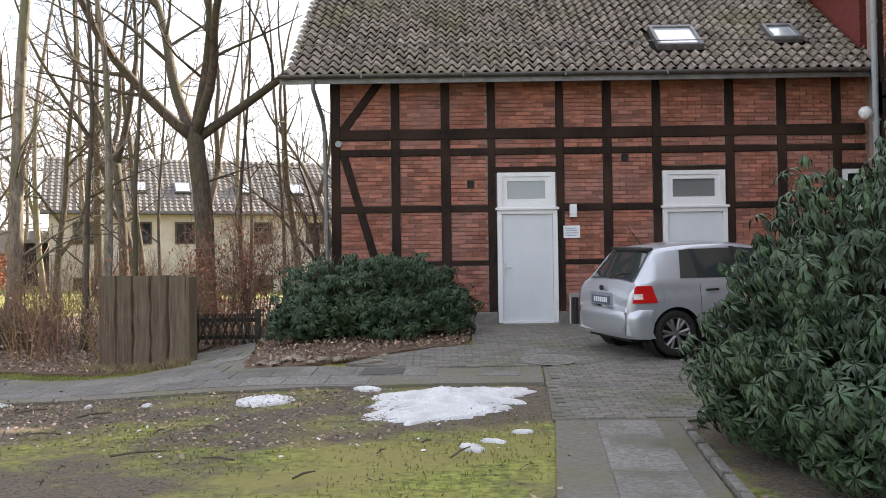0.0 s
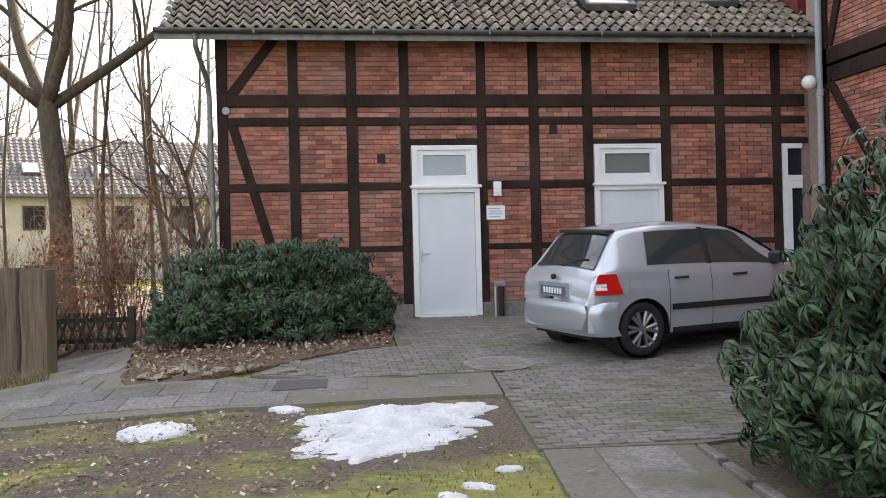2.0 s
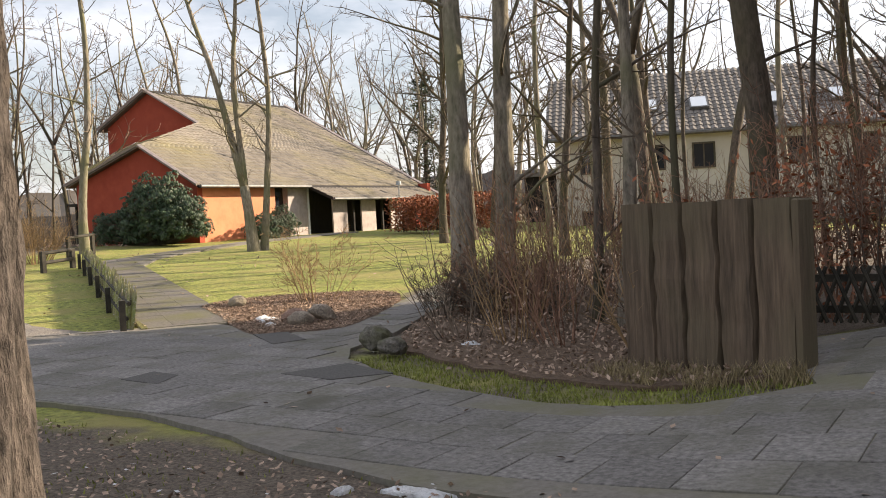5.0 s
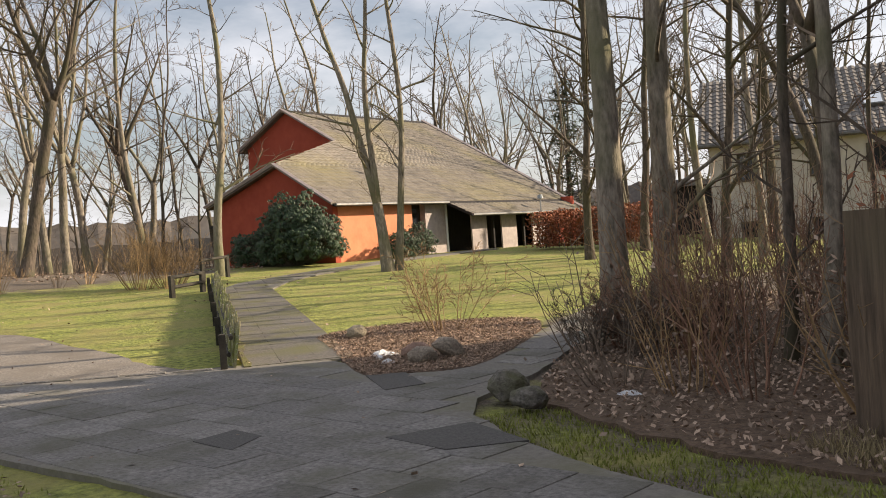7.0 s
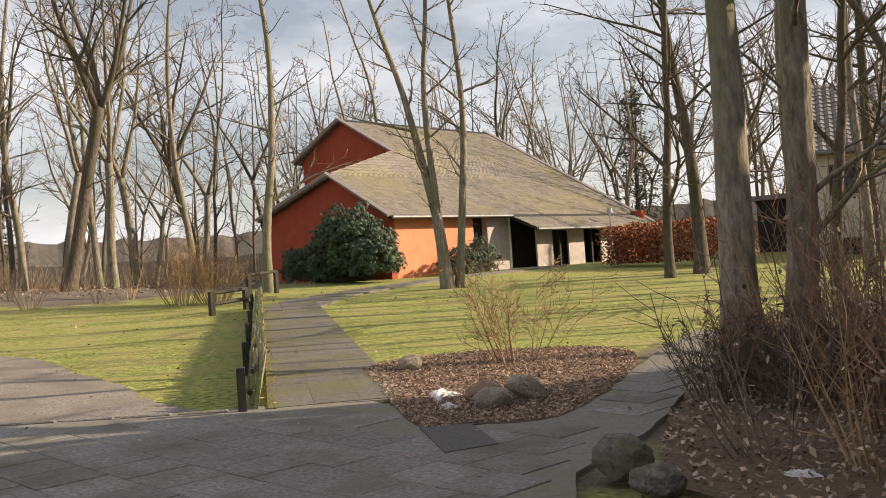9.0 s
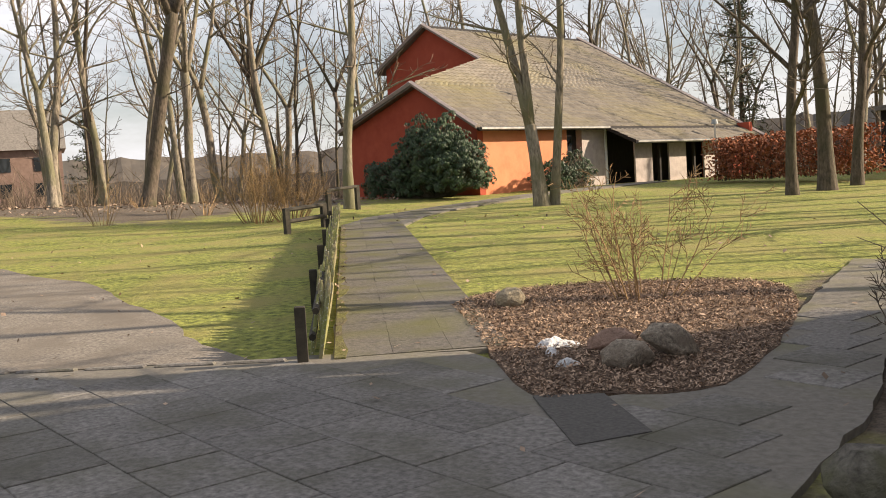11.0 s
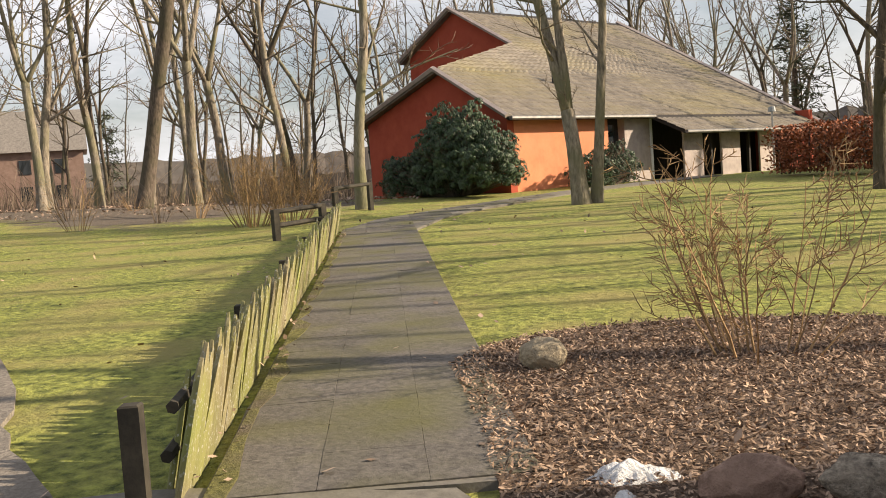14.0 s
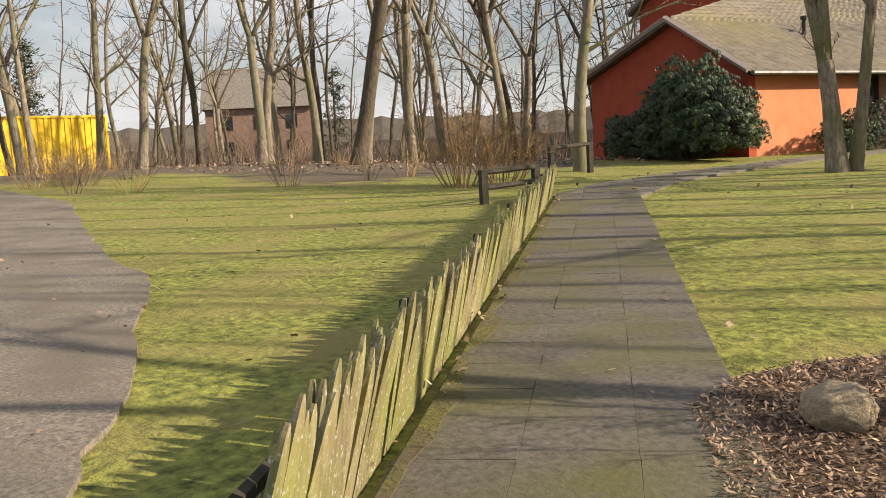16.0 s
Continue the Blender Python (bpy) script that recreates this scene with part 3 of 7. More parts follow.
def front_door(x0, x1, parent):
    d = new("door")
    d.parent = parent
    tagged(d, "white panelled door with small transom window")
    f = Shape()
    w = 0.085
    f.box(x0, x0 + w, -0.035, 0.1, 0.0, 2.04, bevel=0.008)
    f.box(x1 - w, x1, -0.035, 0.1, 0.0, 2.04, bevel=0.008)
    f.box(x0 + w, x1 - w, -0.035, 0.1, 1.965, 2.04)
    f.box(x0 - 0.03, x1 + 0.03, -0.07, 0.1, 2.04, 2.085, bevel=0.01)
    f.box(x0 + 0.01, x1 - 0.03, -0.02, 0.1, 2.085, 2.16)
    f.box(x0 + 0.01, x1 - 0.03, -0.02, 0.1, 2.645, 2.72)
    f.box(x0 + 0.01, x0 + 0.1, -0.02, 0.1, 2.16, 2.645)
    f.box(x1 - 0.12, x1 - 0.03, -0.02, 0.1, 2.16, 2.645)
    f.box(x0 + w, x1 - w, -0.05, 0.1, -0.01, 0.03)
    part("door_frame", f, WHITE, d)
    t = Shape()
    a, b, c, e = x0 + 0.1, x1 - 0.12, 2.16, 2.645
    for q in ((a, a + 0.09, c, e), (b - 0.09, b, c, e), (a + 0.09, b - 0.09, c, c + 0.08), (a + 0.09, b - 0.09, e - 0.08, e)):
        t.box(q[0], q[1], 0.0, 0.09, q[2], q[3], bevel=0.006)
    part("transom_frame", t, WHITE, d)
    boxpart("pane", (a + 0.09, b - 0.09, 0.035, 0.045, c + 0.08, e - 0.08), DOORTINT, d, "glass coloured grey for the sky's reflection")
    l = Shape()
    l.box(x0 + w + 0.004, x1 - w - 0.004, 0.0, 0.05, 0.032, 1.96)
    part("leaf", l, DOORWHITE, d, "smooth pale grey-white leaf")
    h = Shape()
    h.box(x0 + w + 0.04, x0 + w + 0.075, -0.012, 0.0, 0.86, 1.08, bevel=0.004)
    h.tube([(x0 + w + 0.058, -0.05, 1.0), (x0 + w + 0.17, -0.05, 1.0)], 0.011, 8)
    h.tube([(x0 + w + 0.058, 0.0, 1.0), (x0 + w + 0.058, -0.05, 1.0)], 0.011, 8)
    part("door_handle", h, STEEL, d, "steel lever handle")
    return d


front_door(0.0, 1.09, house)
front_door(3.0, 4.17, house)
gl = new("window")
gl.parent = house
f = Shape()
f.box(6.28, 6.36, -0.02, 0.1, 0.2, 2.7)
f.box(6.36, 6.62, -0.02, 0.1, 2.62, 2.7)
f.box(6.36, 6.62, -0.02, 0.1, 2.08, 2.17)
f.box(6.36, 6.43, -0.015, 0.1, 0.2, 2.08)
f.box(6.43, 6.62, -0.015, 0.1, 1.95, 2.08)
f.box(6.36, 6.62, -0.02, 0.1, 0.2, 0.3)
part("window_frame", f, WHITE, gl)
boxpart("pane", (6.36, 6.63, 0.03, 0.04, 2.17, 2.62), GLASS, gl)
boxpart("pane", (6.43, 6.63, 0.03, 0.04, 0.3, 1.95), GLASS, gl)

# roof
PITCH = math.atan(0.66)
E0 = Vector((0, -0.42, 4.47))
SL = Vector((0, math.cos(PITCH), math.sin(PITCH)))
SN = Vector((0, -math.sin(PITCH), math.cos(PITCH)))
s = Shape()
for sgn in (1, -1):
    def RP(x, d, h):
        p = E0 + SL * d + SN * h
        return (x, p.y if sgn > 0 else 13.0 - p.y, p.z)
    LR = 6.52 / math.cos(PITCH) + 0.42 / math.cos(PITCH)
    c = [RP(x, d, h) for h in (-0.16, -0.03) for d in (0.05, LR) for x in (-3.68, 6.9)]
    i = len(s.v)
    s.v += c
    s.f += [tuple(i + k for k in q) for q in ((0, 2, 3, 1), (4, 5, 7, 6), (0, 1, 5, 4), (1, 3, 7, 5), (3, 2, 6, 7), (2, 0, 4, 6))]
roof = part("roof", s, TIMBER, house, "tiled roof with moss and lichen")
for x in (-3.0, 6.72):
    g = Shape()
    g.v = [(x, 0.1, TOP), (x, 12.9, TOP), (x, 6.5, TOP + 4.15), (x + 0.16, 0.1, TOP), (x + 0.16, 12.9, TOP), (x + 0.16, 6.5, TOP + 4.15)]
    g.f = [(0, 1, 2), (5, 4, 3), (0, 2, 5, 3), (1, 4, 5, 2), (0, 3, 4, 1)]
    part("gable", g, MORTAR, house)
gut = Shape()
n = 10
for k in range(n):
    a0, a1 = math.pi * k / n + math.pi, math.pi * (k + 1) / n + math.pi
    for r, o in ((0.06, 1), (0.054, -1)):
        p = [(x, -0.47 + math.cos(a) * r, 4.43 + math.sin(a) * r + 0.02) for a in (a0, a1) for x in (-3.85, 6.75)]
        gut.quad(p[0], p[1], p[3], p[2]) if o > 0 else gut.quad(p[2], p[3], p[1], p[0])
gut.box(-3.85, 6.75, -0.4, -0.38, 4.3, 4.47)
for x in (-2.4, -0.6, 1.2, 3.0, 4.8, 6.2):
    gut.box(x, x + 0.03, -0.555, -0.545, 4.37, 4.46)
part("gutter", gut, ZINC, house, "weathered zinc gutter")
p = Shape()
p.tube([(-3.25, -0.45, 4.38), (-3.25, -0.43, 4.2), (-3.12, -0.15, 3.72), (-3.1, -0.07, 3.5), (-3.06, -0.06, -0.2)], 0.04, 10)
part("downpipe", p, ZINC, house, "grey rainwater pipe")
rc = Shape()
rc.tube([(-2.86, 0.012, 3.28), (-2.86, -0.025, 3.28)], 0.06, 12)
part("wall_cap", rc, PIPE, house)
for x, z in ((-0.47, 2.52), (2.34, 2.97)):
    boxpart("air_vent", (x - 0.065, x + 0.065, 0.03, 0.062, z - 0.07, z + 0.07), DARKWOODSHADE, house, "small rusty brown vent", 0.004)


def skylight(x, d, w, h, parent):
    o = new("skylight")
    o.parent = parent
    m = Matrix((Vector((1, 0, 0)), SL, SN)).transposed().to_4x4()
    m.translation = E0 + SL * d + Vector((x, 0, 0))
    fr = Shape()
    for q in ((0, 0.07, 0, h), (w - 0.07, w, 0, h), (0.07, w - 0.07, 0, 0.07), (0.07, w - 0.07, h - 0.09, h)):
        fr.box(q[0], q[1], q[2], q[3], 0.0, 0.13, m, 0.01)
    part("window_frame", fr, ZINC, o)
    pn = Shape()
    pn.box(0.07, w - 0.07, 0.07, h - 0.09, 0.07, 0.09, m)
    part("pane", pn, SKYTINTPANE, o, "pane coloured pale for the sky's reflection")


skylight(3.05, 0.95, 0.86, 1.05, house)
skylight(5.25, 1.25, 0.6, 0.75, house)

# small things on and by the front
o = thing("wall_sign", "white rectangular notice sign on the brick wall", "sign")
boxpart("plate", (1.2, 1.5, 0.005, 0.022, 1.52, 1.745), SIGNWHITE, o, bevel=0.003)
for k in range(4):
    boxpart("print_line", (1.23 + 0.02 * (k % 2), 1.42 + 0.02 * (k % 3), 0.0, 0.006, 1.69 - k * 0.042, 1.703 - k * 0.042), BLUEGREY, o)
o = thing("mailbox_lamp", "small white wall lamp box beside the door", "lamp")
boxpart("housing", (1.315, 1.44, -0.06, 0.02, 1.9, 2.13), WHITE, o, bevel=0.012)
boxpart("cover", (1.33, 1.425, -0.075, -0.06, 1.94, 2.1), SIGNWHITE, o, bevel=0.004)
o = thing("ashtray_post", "steel post ashtray standing by the door", "ashtray", m=pose(1.33, -0.14, -0.07))
q = Shape()
q.tube([(-0.04, 0, 0), (-0.04, 0, 0.58)], 0.028, 10)
part("post", q, STEEL, o)
q = Shape()
q.tube([(0.05, 0, 0.0), (0.05, 0, 0.52)], 0.045, 12)
part("canister", q, BLACKPLASTIC, o)
q = Shape()
q.box(-0.07, 0.11, -0.05, 0.05, 0.52, 0.6, bevel=0.01)
part("cap", q, STEEL, o)

# red clad dormer cheek and the wing on the right
WX = 6.72
wing = thing("timber_wing", "brick wing with broad dark timber frame", "house")
s = Shape()
s.box(WX + 0.06, WX + 0.5, -15.0, 0.02, -0.7, 7.2)
wing_wall = part("brick_wall", s, MORTAR, wing, "red brick infill")
boxpart("gable_end", (WX + 0.5, 13.6, -15.0, -14.6, -0.7, 7.2), MORTAR, wing)


def wing_beam(a, b, w, name):
    sh = Shape()
    (y0, z0), (y1, z1) = a, b
    d = Vector((y1 - y0, z1 - z0)).normalized()
    nn = Vector((-d.y, d.x)) * w / 2
    c = [Vector(a) + nn, Vector(a) - nn, Vector(b) - nn, Vector(b) + nn]
    sh.v = [(WX - 0.01, q.x, q.y) for q in c] + [(WX + 0.1, q.x, q.y) for q in c]
    sh.f = [(3, 2, 1, 0), (4, 5, 6, 7), (0, 1, 5, 4), (1, 2, 6, 5), (2, 3, 7, 6), (3, 0, 4, 7)]
    part(name, sh, TIMBER, wing)


for y in (-0.52, -2.9, -5.2, -7.5):
    wing_beam((y, -0.4), (y, 7.2), 0.34 if y > -1 else 0.18, "post")
for z in (1.2, 3.75, 4.0, 6.4):
    wing_beam((-0.4, z), (-14.9, z), 0.3 if 3.7 < z < 4.1 else 0.18, "rail")
wing_beam((-0.75, 3.6), (-1.9, 2.2), 0.16, "brace")
wing_beam((-0.75, 4.2), (-1.6, 6.3), 0.16, "brace")
wing_beam((-3.0, 3.6), (-4.2, 1.3), 0.16, "brace")
# Unseen far walls, added under the roof that blocks the sun.
boxpart("gable_end", (WX + 0.5, 14.0, 8.0, 8.4, -0.7, 7.2), MORTAR, wing)
boxpart("far_wall", (13.6, 14.0, -14.6, 8.0, -0.7, 7.2), MORTAR, wing)
boxpart("upper_wall", (WX + 0.06, WX + 0.4, 0.3, 8.0, 4.3, 7.2), CLADRED, wing, "dark red tile-hung upper wall")
# Roof out of view, raised high to keep sun off the front lawn.
s = Shape()
s.v = [(WX - 0.5, y, 7.1) for y in (-15.4, 8.6)] + [(10.3, y, 10.9) for y in (-15.4, 8.6)] + [(14.4, y, 7.0) for y in (-15.4, 8.6)]
s.v += [(x, y, z - 0.25) for x, y, z in s.v]
s.f = [(0, 2, 3, 1), (2, 4, 5, 3), (6, 7, 9, 8), (8, 9, 11, 10), (0, 1, 7, 6), (5, 4, 10, 11), (0, 6, 8, 2), (2, 8, 10, 4), (1, 3, 9, 7), (3, 5, 11, 9)]
part("roof", s, TILE, wing, "unseen steep roof added to keep sun off the lawn")
p = Shape()
p.tube([(WX - 0.1, -0.62, 7.2), (WX - 0.1, -0.62, 0.3)], 0.055, 10)
for z in (1.6, 3.4, 5.2):
    p.tube([(WX - 0.1, -0.62, z), (WX - 0.1, -0.62, z + 0.06)], 0.068, 10)
part("downpipe", p, PIPE, wing, "grey rainwater pipe")
o = thing("globe_lamp", "white globe wall lamp at the house corner", "lamp")
bm = bmesh.new()
bmesh.ops.create_uvsphere(bm, u_segments=16, v_segments=10, radius=0.12)
me = bpy.data.meshes.new("globe")
bm.to_mesh(me)
bm.free()
me.materials.append(WHITE)
me.polygons.foreach_set("use_smooth", [True] * len(me.polygons))
gb = part("globe", me, None, o)
gb.location = (WX - 0.27, -0.6, 3.62)
q = Shape()
q.tube([(WX - 0.17, -0.6, 3.5), (WX + 0.0, -0.6, 3.5)], 0.02, 8)
part("bracket", q, PIPE, o)


# ---- silver hatchback ----
# Dark blue face colour carries the shade that lies on the plate.
SHADEPLATE = plain("shaded_plate", (0.1, 0.12, 0.18), 0.4)


def build_car(m):
    car = thing("car", "silver five-door hatchback parked before the house", "car", m=m)
    L, RX, FX, WR = 3.99, 0.68, 3.13, 0.305

    def lerp(tab, x):
        for (a, p), (b, q) in zip(tab, tab[1:]):
            if x <= b:
                t = max(0, (x - a) / (b - a))
                return p + (q - p) * t
        return tab[-1][1]
    top = [(0.0, 0.64), (0.025, 0.78), (0.05, 0.9), (0.12, 0.985), (0.2, 1.06), (0.44, 1.375), (0.5, 1.43), (0.62, 1.46), (1.0, 1.495), (1.6, 1.5), (2.1, 1.455), (2.4, 1.335), (2.95, 1.01), (3.2, 0.965), (3.6, 0.89), (3.85, 0.78), (3.95, 0.66), (3.99, 0.52)]
    wid = [(0.0, 0.68), (0.04, 0.74), (0.12, 0.775), (0.35, 0.81), (0.8, 0.825), (3.2, 0.825), (3.6, 0.79), (3.85, 0.69), (3.99, 0.5)]
    belt = [(0.0, 0.6), (0.05, 0.86), (0.13, 0.955), (0.4, 0.985), (1.6, 0.965), (2.95, 0.93), (3.4, 0.86), (3.85, 0.7), (3.99, 0.48)]
    roofw = [(0.0, 0.58), (0.13, 0.72), (0.2, 0.69), (0.5, 0.575), (1.2, 0.585), (2.1, 0.57), (2.5, 0.6), (2.95, 0.7), (3.4, 0.68), (3.85, 0.58), (3.99, 0.44)]

    def bottom(x):
        z = 0.24 + 0.06 * sstep(0.3, 0.0, x) + 0.05 * sstep(3.6, 3.99, x)
        for c in (RX, FX):
            d = abs(x - c)
            if d < 0.365:
                z = max(z, 0.29 + math.sqrt(max(0, 0.365 ** 2 - d * d)))
        return z

    def side(x, v):
        """v 0..1 from the sill to the belt, 1..2 from the belt to the roof edge, 2..3 over the roof to the middle."""
        w, zb, zt, zr, wr = lerp(wid, x), bottom(x), lerp(belt, x), lerp(top, x), lerp(roofw, x)
        zt = min(zt, zr - 0.015)
        zb = min(zb, zt - 0.06)
        if v <= 1:
            z = zb + (zt - zb) * v
            k = 0.965 + 0.035 * math.sin(math.pi * min(1, max(0, (z - 0.15) / 0.85))) - 0.012 * (z > 0.8)
            return Vector((x, w * k, z))
        if v <= 2:
            t = v - 1
            y0, y1 = w * 0.955, wr
            return Vector((x, y0 + (y1 - y0) * (t * 0.85 + 0.15 * t * t), zt + (zr - 0.045 - zt) * t))
        t = v - 2
        return Vector((x, wr * (1 - t), zr - 0.045 + 0.045 * math.sin(t * math.pi / 2)))
    xs = sorted(set([0, 0.015, 0.03, 0.05, 0.07, 0.1, 0.13, 0.165, 0.2, 0.26] + [RX - 0.365 + 0.73 * k / 18 for k in range(19)] + [FX - 0.365 + 0.73 * k / 18 for k in range(19)] + [1.05 + 0.17 * k for k in range(10)] + [3.5, 3.6, 3.7, 3.78, 3.85, 3.91, 3.95, 3.99]))
    vs = [0, 0.15, 0.3, 0.45, 0.6, 0.75, 0.88, 1, 1.12, 1.4, 1.7, 1.9, 2, 2.12, 2.3, 2.6, 3]
    b = Shape()
    nv = len(vs)
    for sg in (1, -1):
        k = len(b.v)
        for x in xs:
            for v in vs:
                q = side(x, v)
                b.v.append((q.x, q.y * sg, q.z))
        for i in range(len(xs) - 1):
            for j in range(nv - 1):
                f = (k + i * nv + j, k + (i + 1) * nv + j, k + (i + 1) * nv + j + 1, k + i * nv + j + 1)
                b.f.append(f if sg < 0 else f[::-1])
    # close the rear and front
    for i in (0, len(xs) - 1):
        loop = [i * nv + j for j in range(nv)] + [len(xs) * nv + i * nv + j for j in range(nv - 2, -1, -1)]
        b.f.append(tuple(loop) if i == 0 else tuple(reversed(loop)))
    part("body", b, CARPAINT, car, smooth=True)

    def patch(name, x0, x1, v0, v1, material, off=0.006, sides=(-1, 1), nx=10, nz=4, label="", x0t=None, x1t=None, parent=car, by_z=False):
        obs = []
        for sg in sides:
            sh = Shape()
            for i in range(nx + 1):
                for j in range(nz + 1):
                    t = j / nz
                    a, c = x0 + ((x0t if x0t is not None else x0) - x0) * t, x1 + ((x1t if x1t is not None else x1) - x1) * t
                    x = a + (c - a) * i / nx
                    v = v0 + (v1 - v0) * t
                    if by_z:
                        zb, zt = bottom(x), lerp(belt, x)
                        v = (v - zb) / (zt - zb)
                    q = side(x, v)
                    sh.v.append((q.x, (q.y + off) * sg, q.z))
            for i in range(nx):
                for j in range(nz):
                    f = (i * (nz + 1) + j, (i + 1) * (nz + 1) + j, (i + 1) * (nz + 1) + j + 1, i * (nz + 1) + j + 1)
                    sh.f.append(f if sg < 0 else f[::-1])
            obs.append(part(name, sh, material, parent, label, smooth=True))
        return obs
    # glass, doors' gaps, trims
    patch("side_window", 0.76, 1.62, 1.1, 1.9, CARGLASS, x0t=0.84, label="dark tinted side window")
    patch("side_window", 1.7, 2.75, 1.1, 1.93, CARGLASS, x1t=2.2, label="dark tinted side window")
    patch("pillar", 1.62, 1.7, 1.08, 1.95, BLACKPLASTIC, off=0.004, nx=2)
    patch("rub_strip", 1.06, 2.72, 0.5, 0.57, BLACKPLASTIC, off=0.018, by_z=True, nz=2, label="black rubbing strip")
    patch("sill", 1.08, 2.74, 0.0, 0.08, BLACKPLASTIC, off=0.004)
    patch("tail_light", 0.06, 0.4, 0.72, 0.945, REDLAMP, off=0.012, x0t=0.1, x1t=0.33, by_z=True, label="red tail light")
    patch("reversing_light", 0.075, 0.2, 0.77, 0.84, CLEARLAMP, off=0.016, by_z=True)
    patch("headlight", 3.55, 3.86, 0.64, 0.76, CLEARLAMP, off=0.01, by_z=True)
    patch("fuel_flap", 0.5, 0.502, 0.72, 0.88, BLACKPLASTIC, off=0.003, sides=(-1,), by_z=True, nx=1)
    for x in (1.04, 1.66, 2.78):
        patch("door_gap", x, x + 0.008, 0.3 if x < 2 else 0.26, 0.96, BLACKPLASTIC, off=0.002, nx=1, nz=8, by_z=True)
    for x in (1.13, 2.0):
        for sg in (-1, 1):
            hd = Shape()
            y = side(x, 0.86).y
            hd.tube([(x, (y - 0.01) * sg, 0.86), (x + 0.02, (y + 0.035) * sg, 0.865), (x + 0.17, (y + 0.035) * sg, 0.868), (x + 0.19, (y - 0.01) * sg, 0.865)], 0.014, 8)
            part("door_handle", hd, BLACKPLASTIC, car, "dark door handle")
    # rear window, plate, lower bumper
    rg = Shape()
    n1, n2 = 6, 8
    for i in range(n1 + 1):
        x = 0.155 + (0.455 - 0.155) * i / n1
        hw = 0.6 - 0.1 * i / n1
        for j in range(n2 + 1):
            y = hw * (2 * j / n2 - 1)
            z = lerp(top, x) + 0.008 - 0.03 * (abs(y) / hw) ** 3
            rg.v.append((x - 0.012, y, z))
    rg.f = [(i * (n2 + 1) + j, i * (n2 + 1) + j + 1, (i + 1) * (n2 + 1) + j + 1, (i + 1) * (n2 + 1) + j) for i in range(n1) for j in range(n2)]
    part("rear_window", rg, CARGLASS, car, "dark heated rear window", smooth=True)
    sp = Shape()
    sp.box(0.415, 0.53, -0.49, 0.49, 1.385, 1.432, bevel=0.015)
    part("spoiler", sp, BLACKPLASTIC, car, "black lip over the rear window")
    wp = Shape()
    wp.tube([(0.14, 0.0, 1.02), (0.2, -0.25, 1.09), (0.21, -0.42, 1.1)], 0.01, 6)
    part("wiper", wp, BLACKPLASTIC, car)
    pr = Shape()
    pr.box(0.0, 0.08, -0.33, 0.33, 0.66, 0.84, bevel=0.01)
    part("plate_recess", pr, CARPAINT, car)
    bd_ = Shape()
    bd_.tube([(-0.012, 0.0, 0.895), (0.02, 0.0, 0.895)], 0.035, 12)
    part("badge", bd_, BLACKPLASTIC, car)
    an_ = Shape()
    an_.tube([(0.62, 0.0, 1.46), (0.42, 0.0, 1.72)], [0.008, 0.004], 5)
    part("antenna", an_, BLACKPLASTIC, car, "short roof antenna")
    pl = Shape()
    pl.box(-0.02, 0.0, -0.255, 0.255, 0.685, 0.79)
    plate = part("number_plate", pl, SHADEPLATE, car, "number plate with its shade put into the colour")
    for k in range(7):
        boxpart("plate_mark", (-0.024, -0.018, -0.2 + k * 0.058, -0.165 + k * 0.058, 0.705, 0.77), SIGNWHITE, plate)
    bp = Shape()
    nb = 28
    for i in range(nb + 1):
        th_ = math.pi * (i / nb - 0.5)
        sy, cx_ = math.sin(th_), math.cos(th_)
        y = 0.838 * math.copysign(abs(sy) ** 0.5, sy)
        x = 0.3 - 0.345 * cx_ ** 0.42 if cx_ > 1e-6 else 0.3
        for z, o, k in ((0.25, 0.08, 0.95), (0.33, 0.025, 0.97), (0.5, 0.006, 0.985), (0.6, 0.014, 0.98), (0.635, 0.06, 0.955)):
            bp.v.append((x + o, y * k, z))
    bp.f = [(i * 5 + j, i * 5 + j + 5, i * 5 + j + 6, i * 5 + j + 1) for i in range(nb) for j in range(4)]
    part("bumper", bp, CARPAINT, car, smooth=True)
    boxpart("bumper_skirt", (0.12, 0.36, -0.6, 0.6, 0.2, 0.28), BLACKPLASTIC, car, bevel=0.02)
    boxpart("underside", (0.3, 3.7, -0.68, 0.68, 0.19, 0.5), BLACKPLASTIC, car)
    ws = Shape()
    for i in range(5):
        x = 2.22 + 0.7 * i / 4
        for j in range(7):
            y = (0.53 + 0.1 * i / 4) * (2 * j / 6 - 1)
            ws.v.append((x, y, lerp(top, x) + 0.008))
    ws.f = [(i * 7 + j, i * 7 + j + 1, (i + 1) * 7 + j + 1, (i + 1) * 7 + j) for i in range(4) for j in range(6)]
    part("windscreen", ws, CARGLASS, car)
    for sg in (-1, 1):
        mr = Shape()
        mr.box(2.6, 2.72, 0.84 * sg - 0.09, 0.84 * sg + 0.09, 0.97, 1.11, bevel=0.03)
        part("wing_mirror", mr, BLACKPLASTIC, car, "black wing mirror")
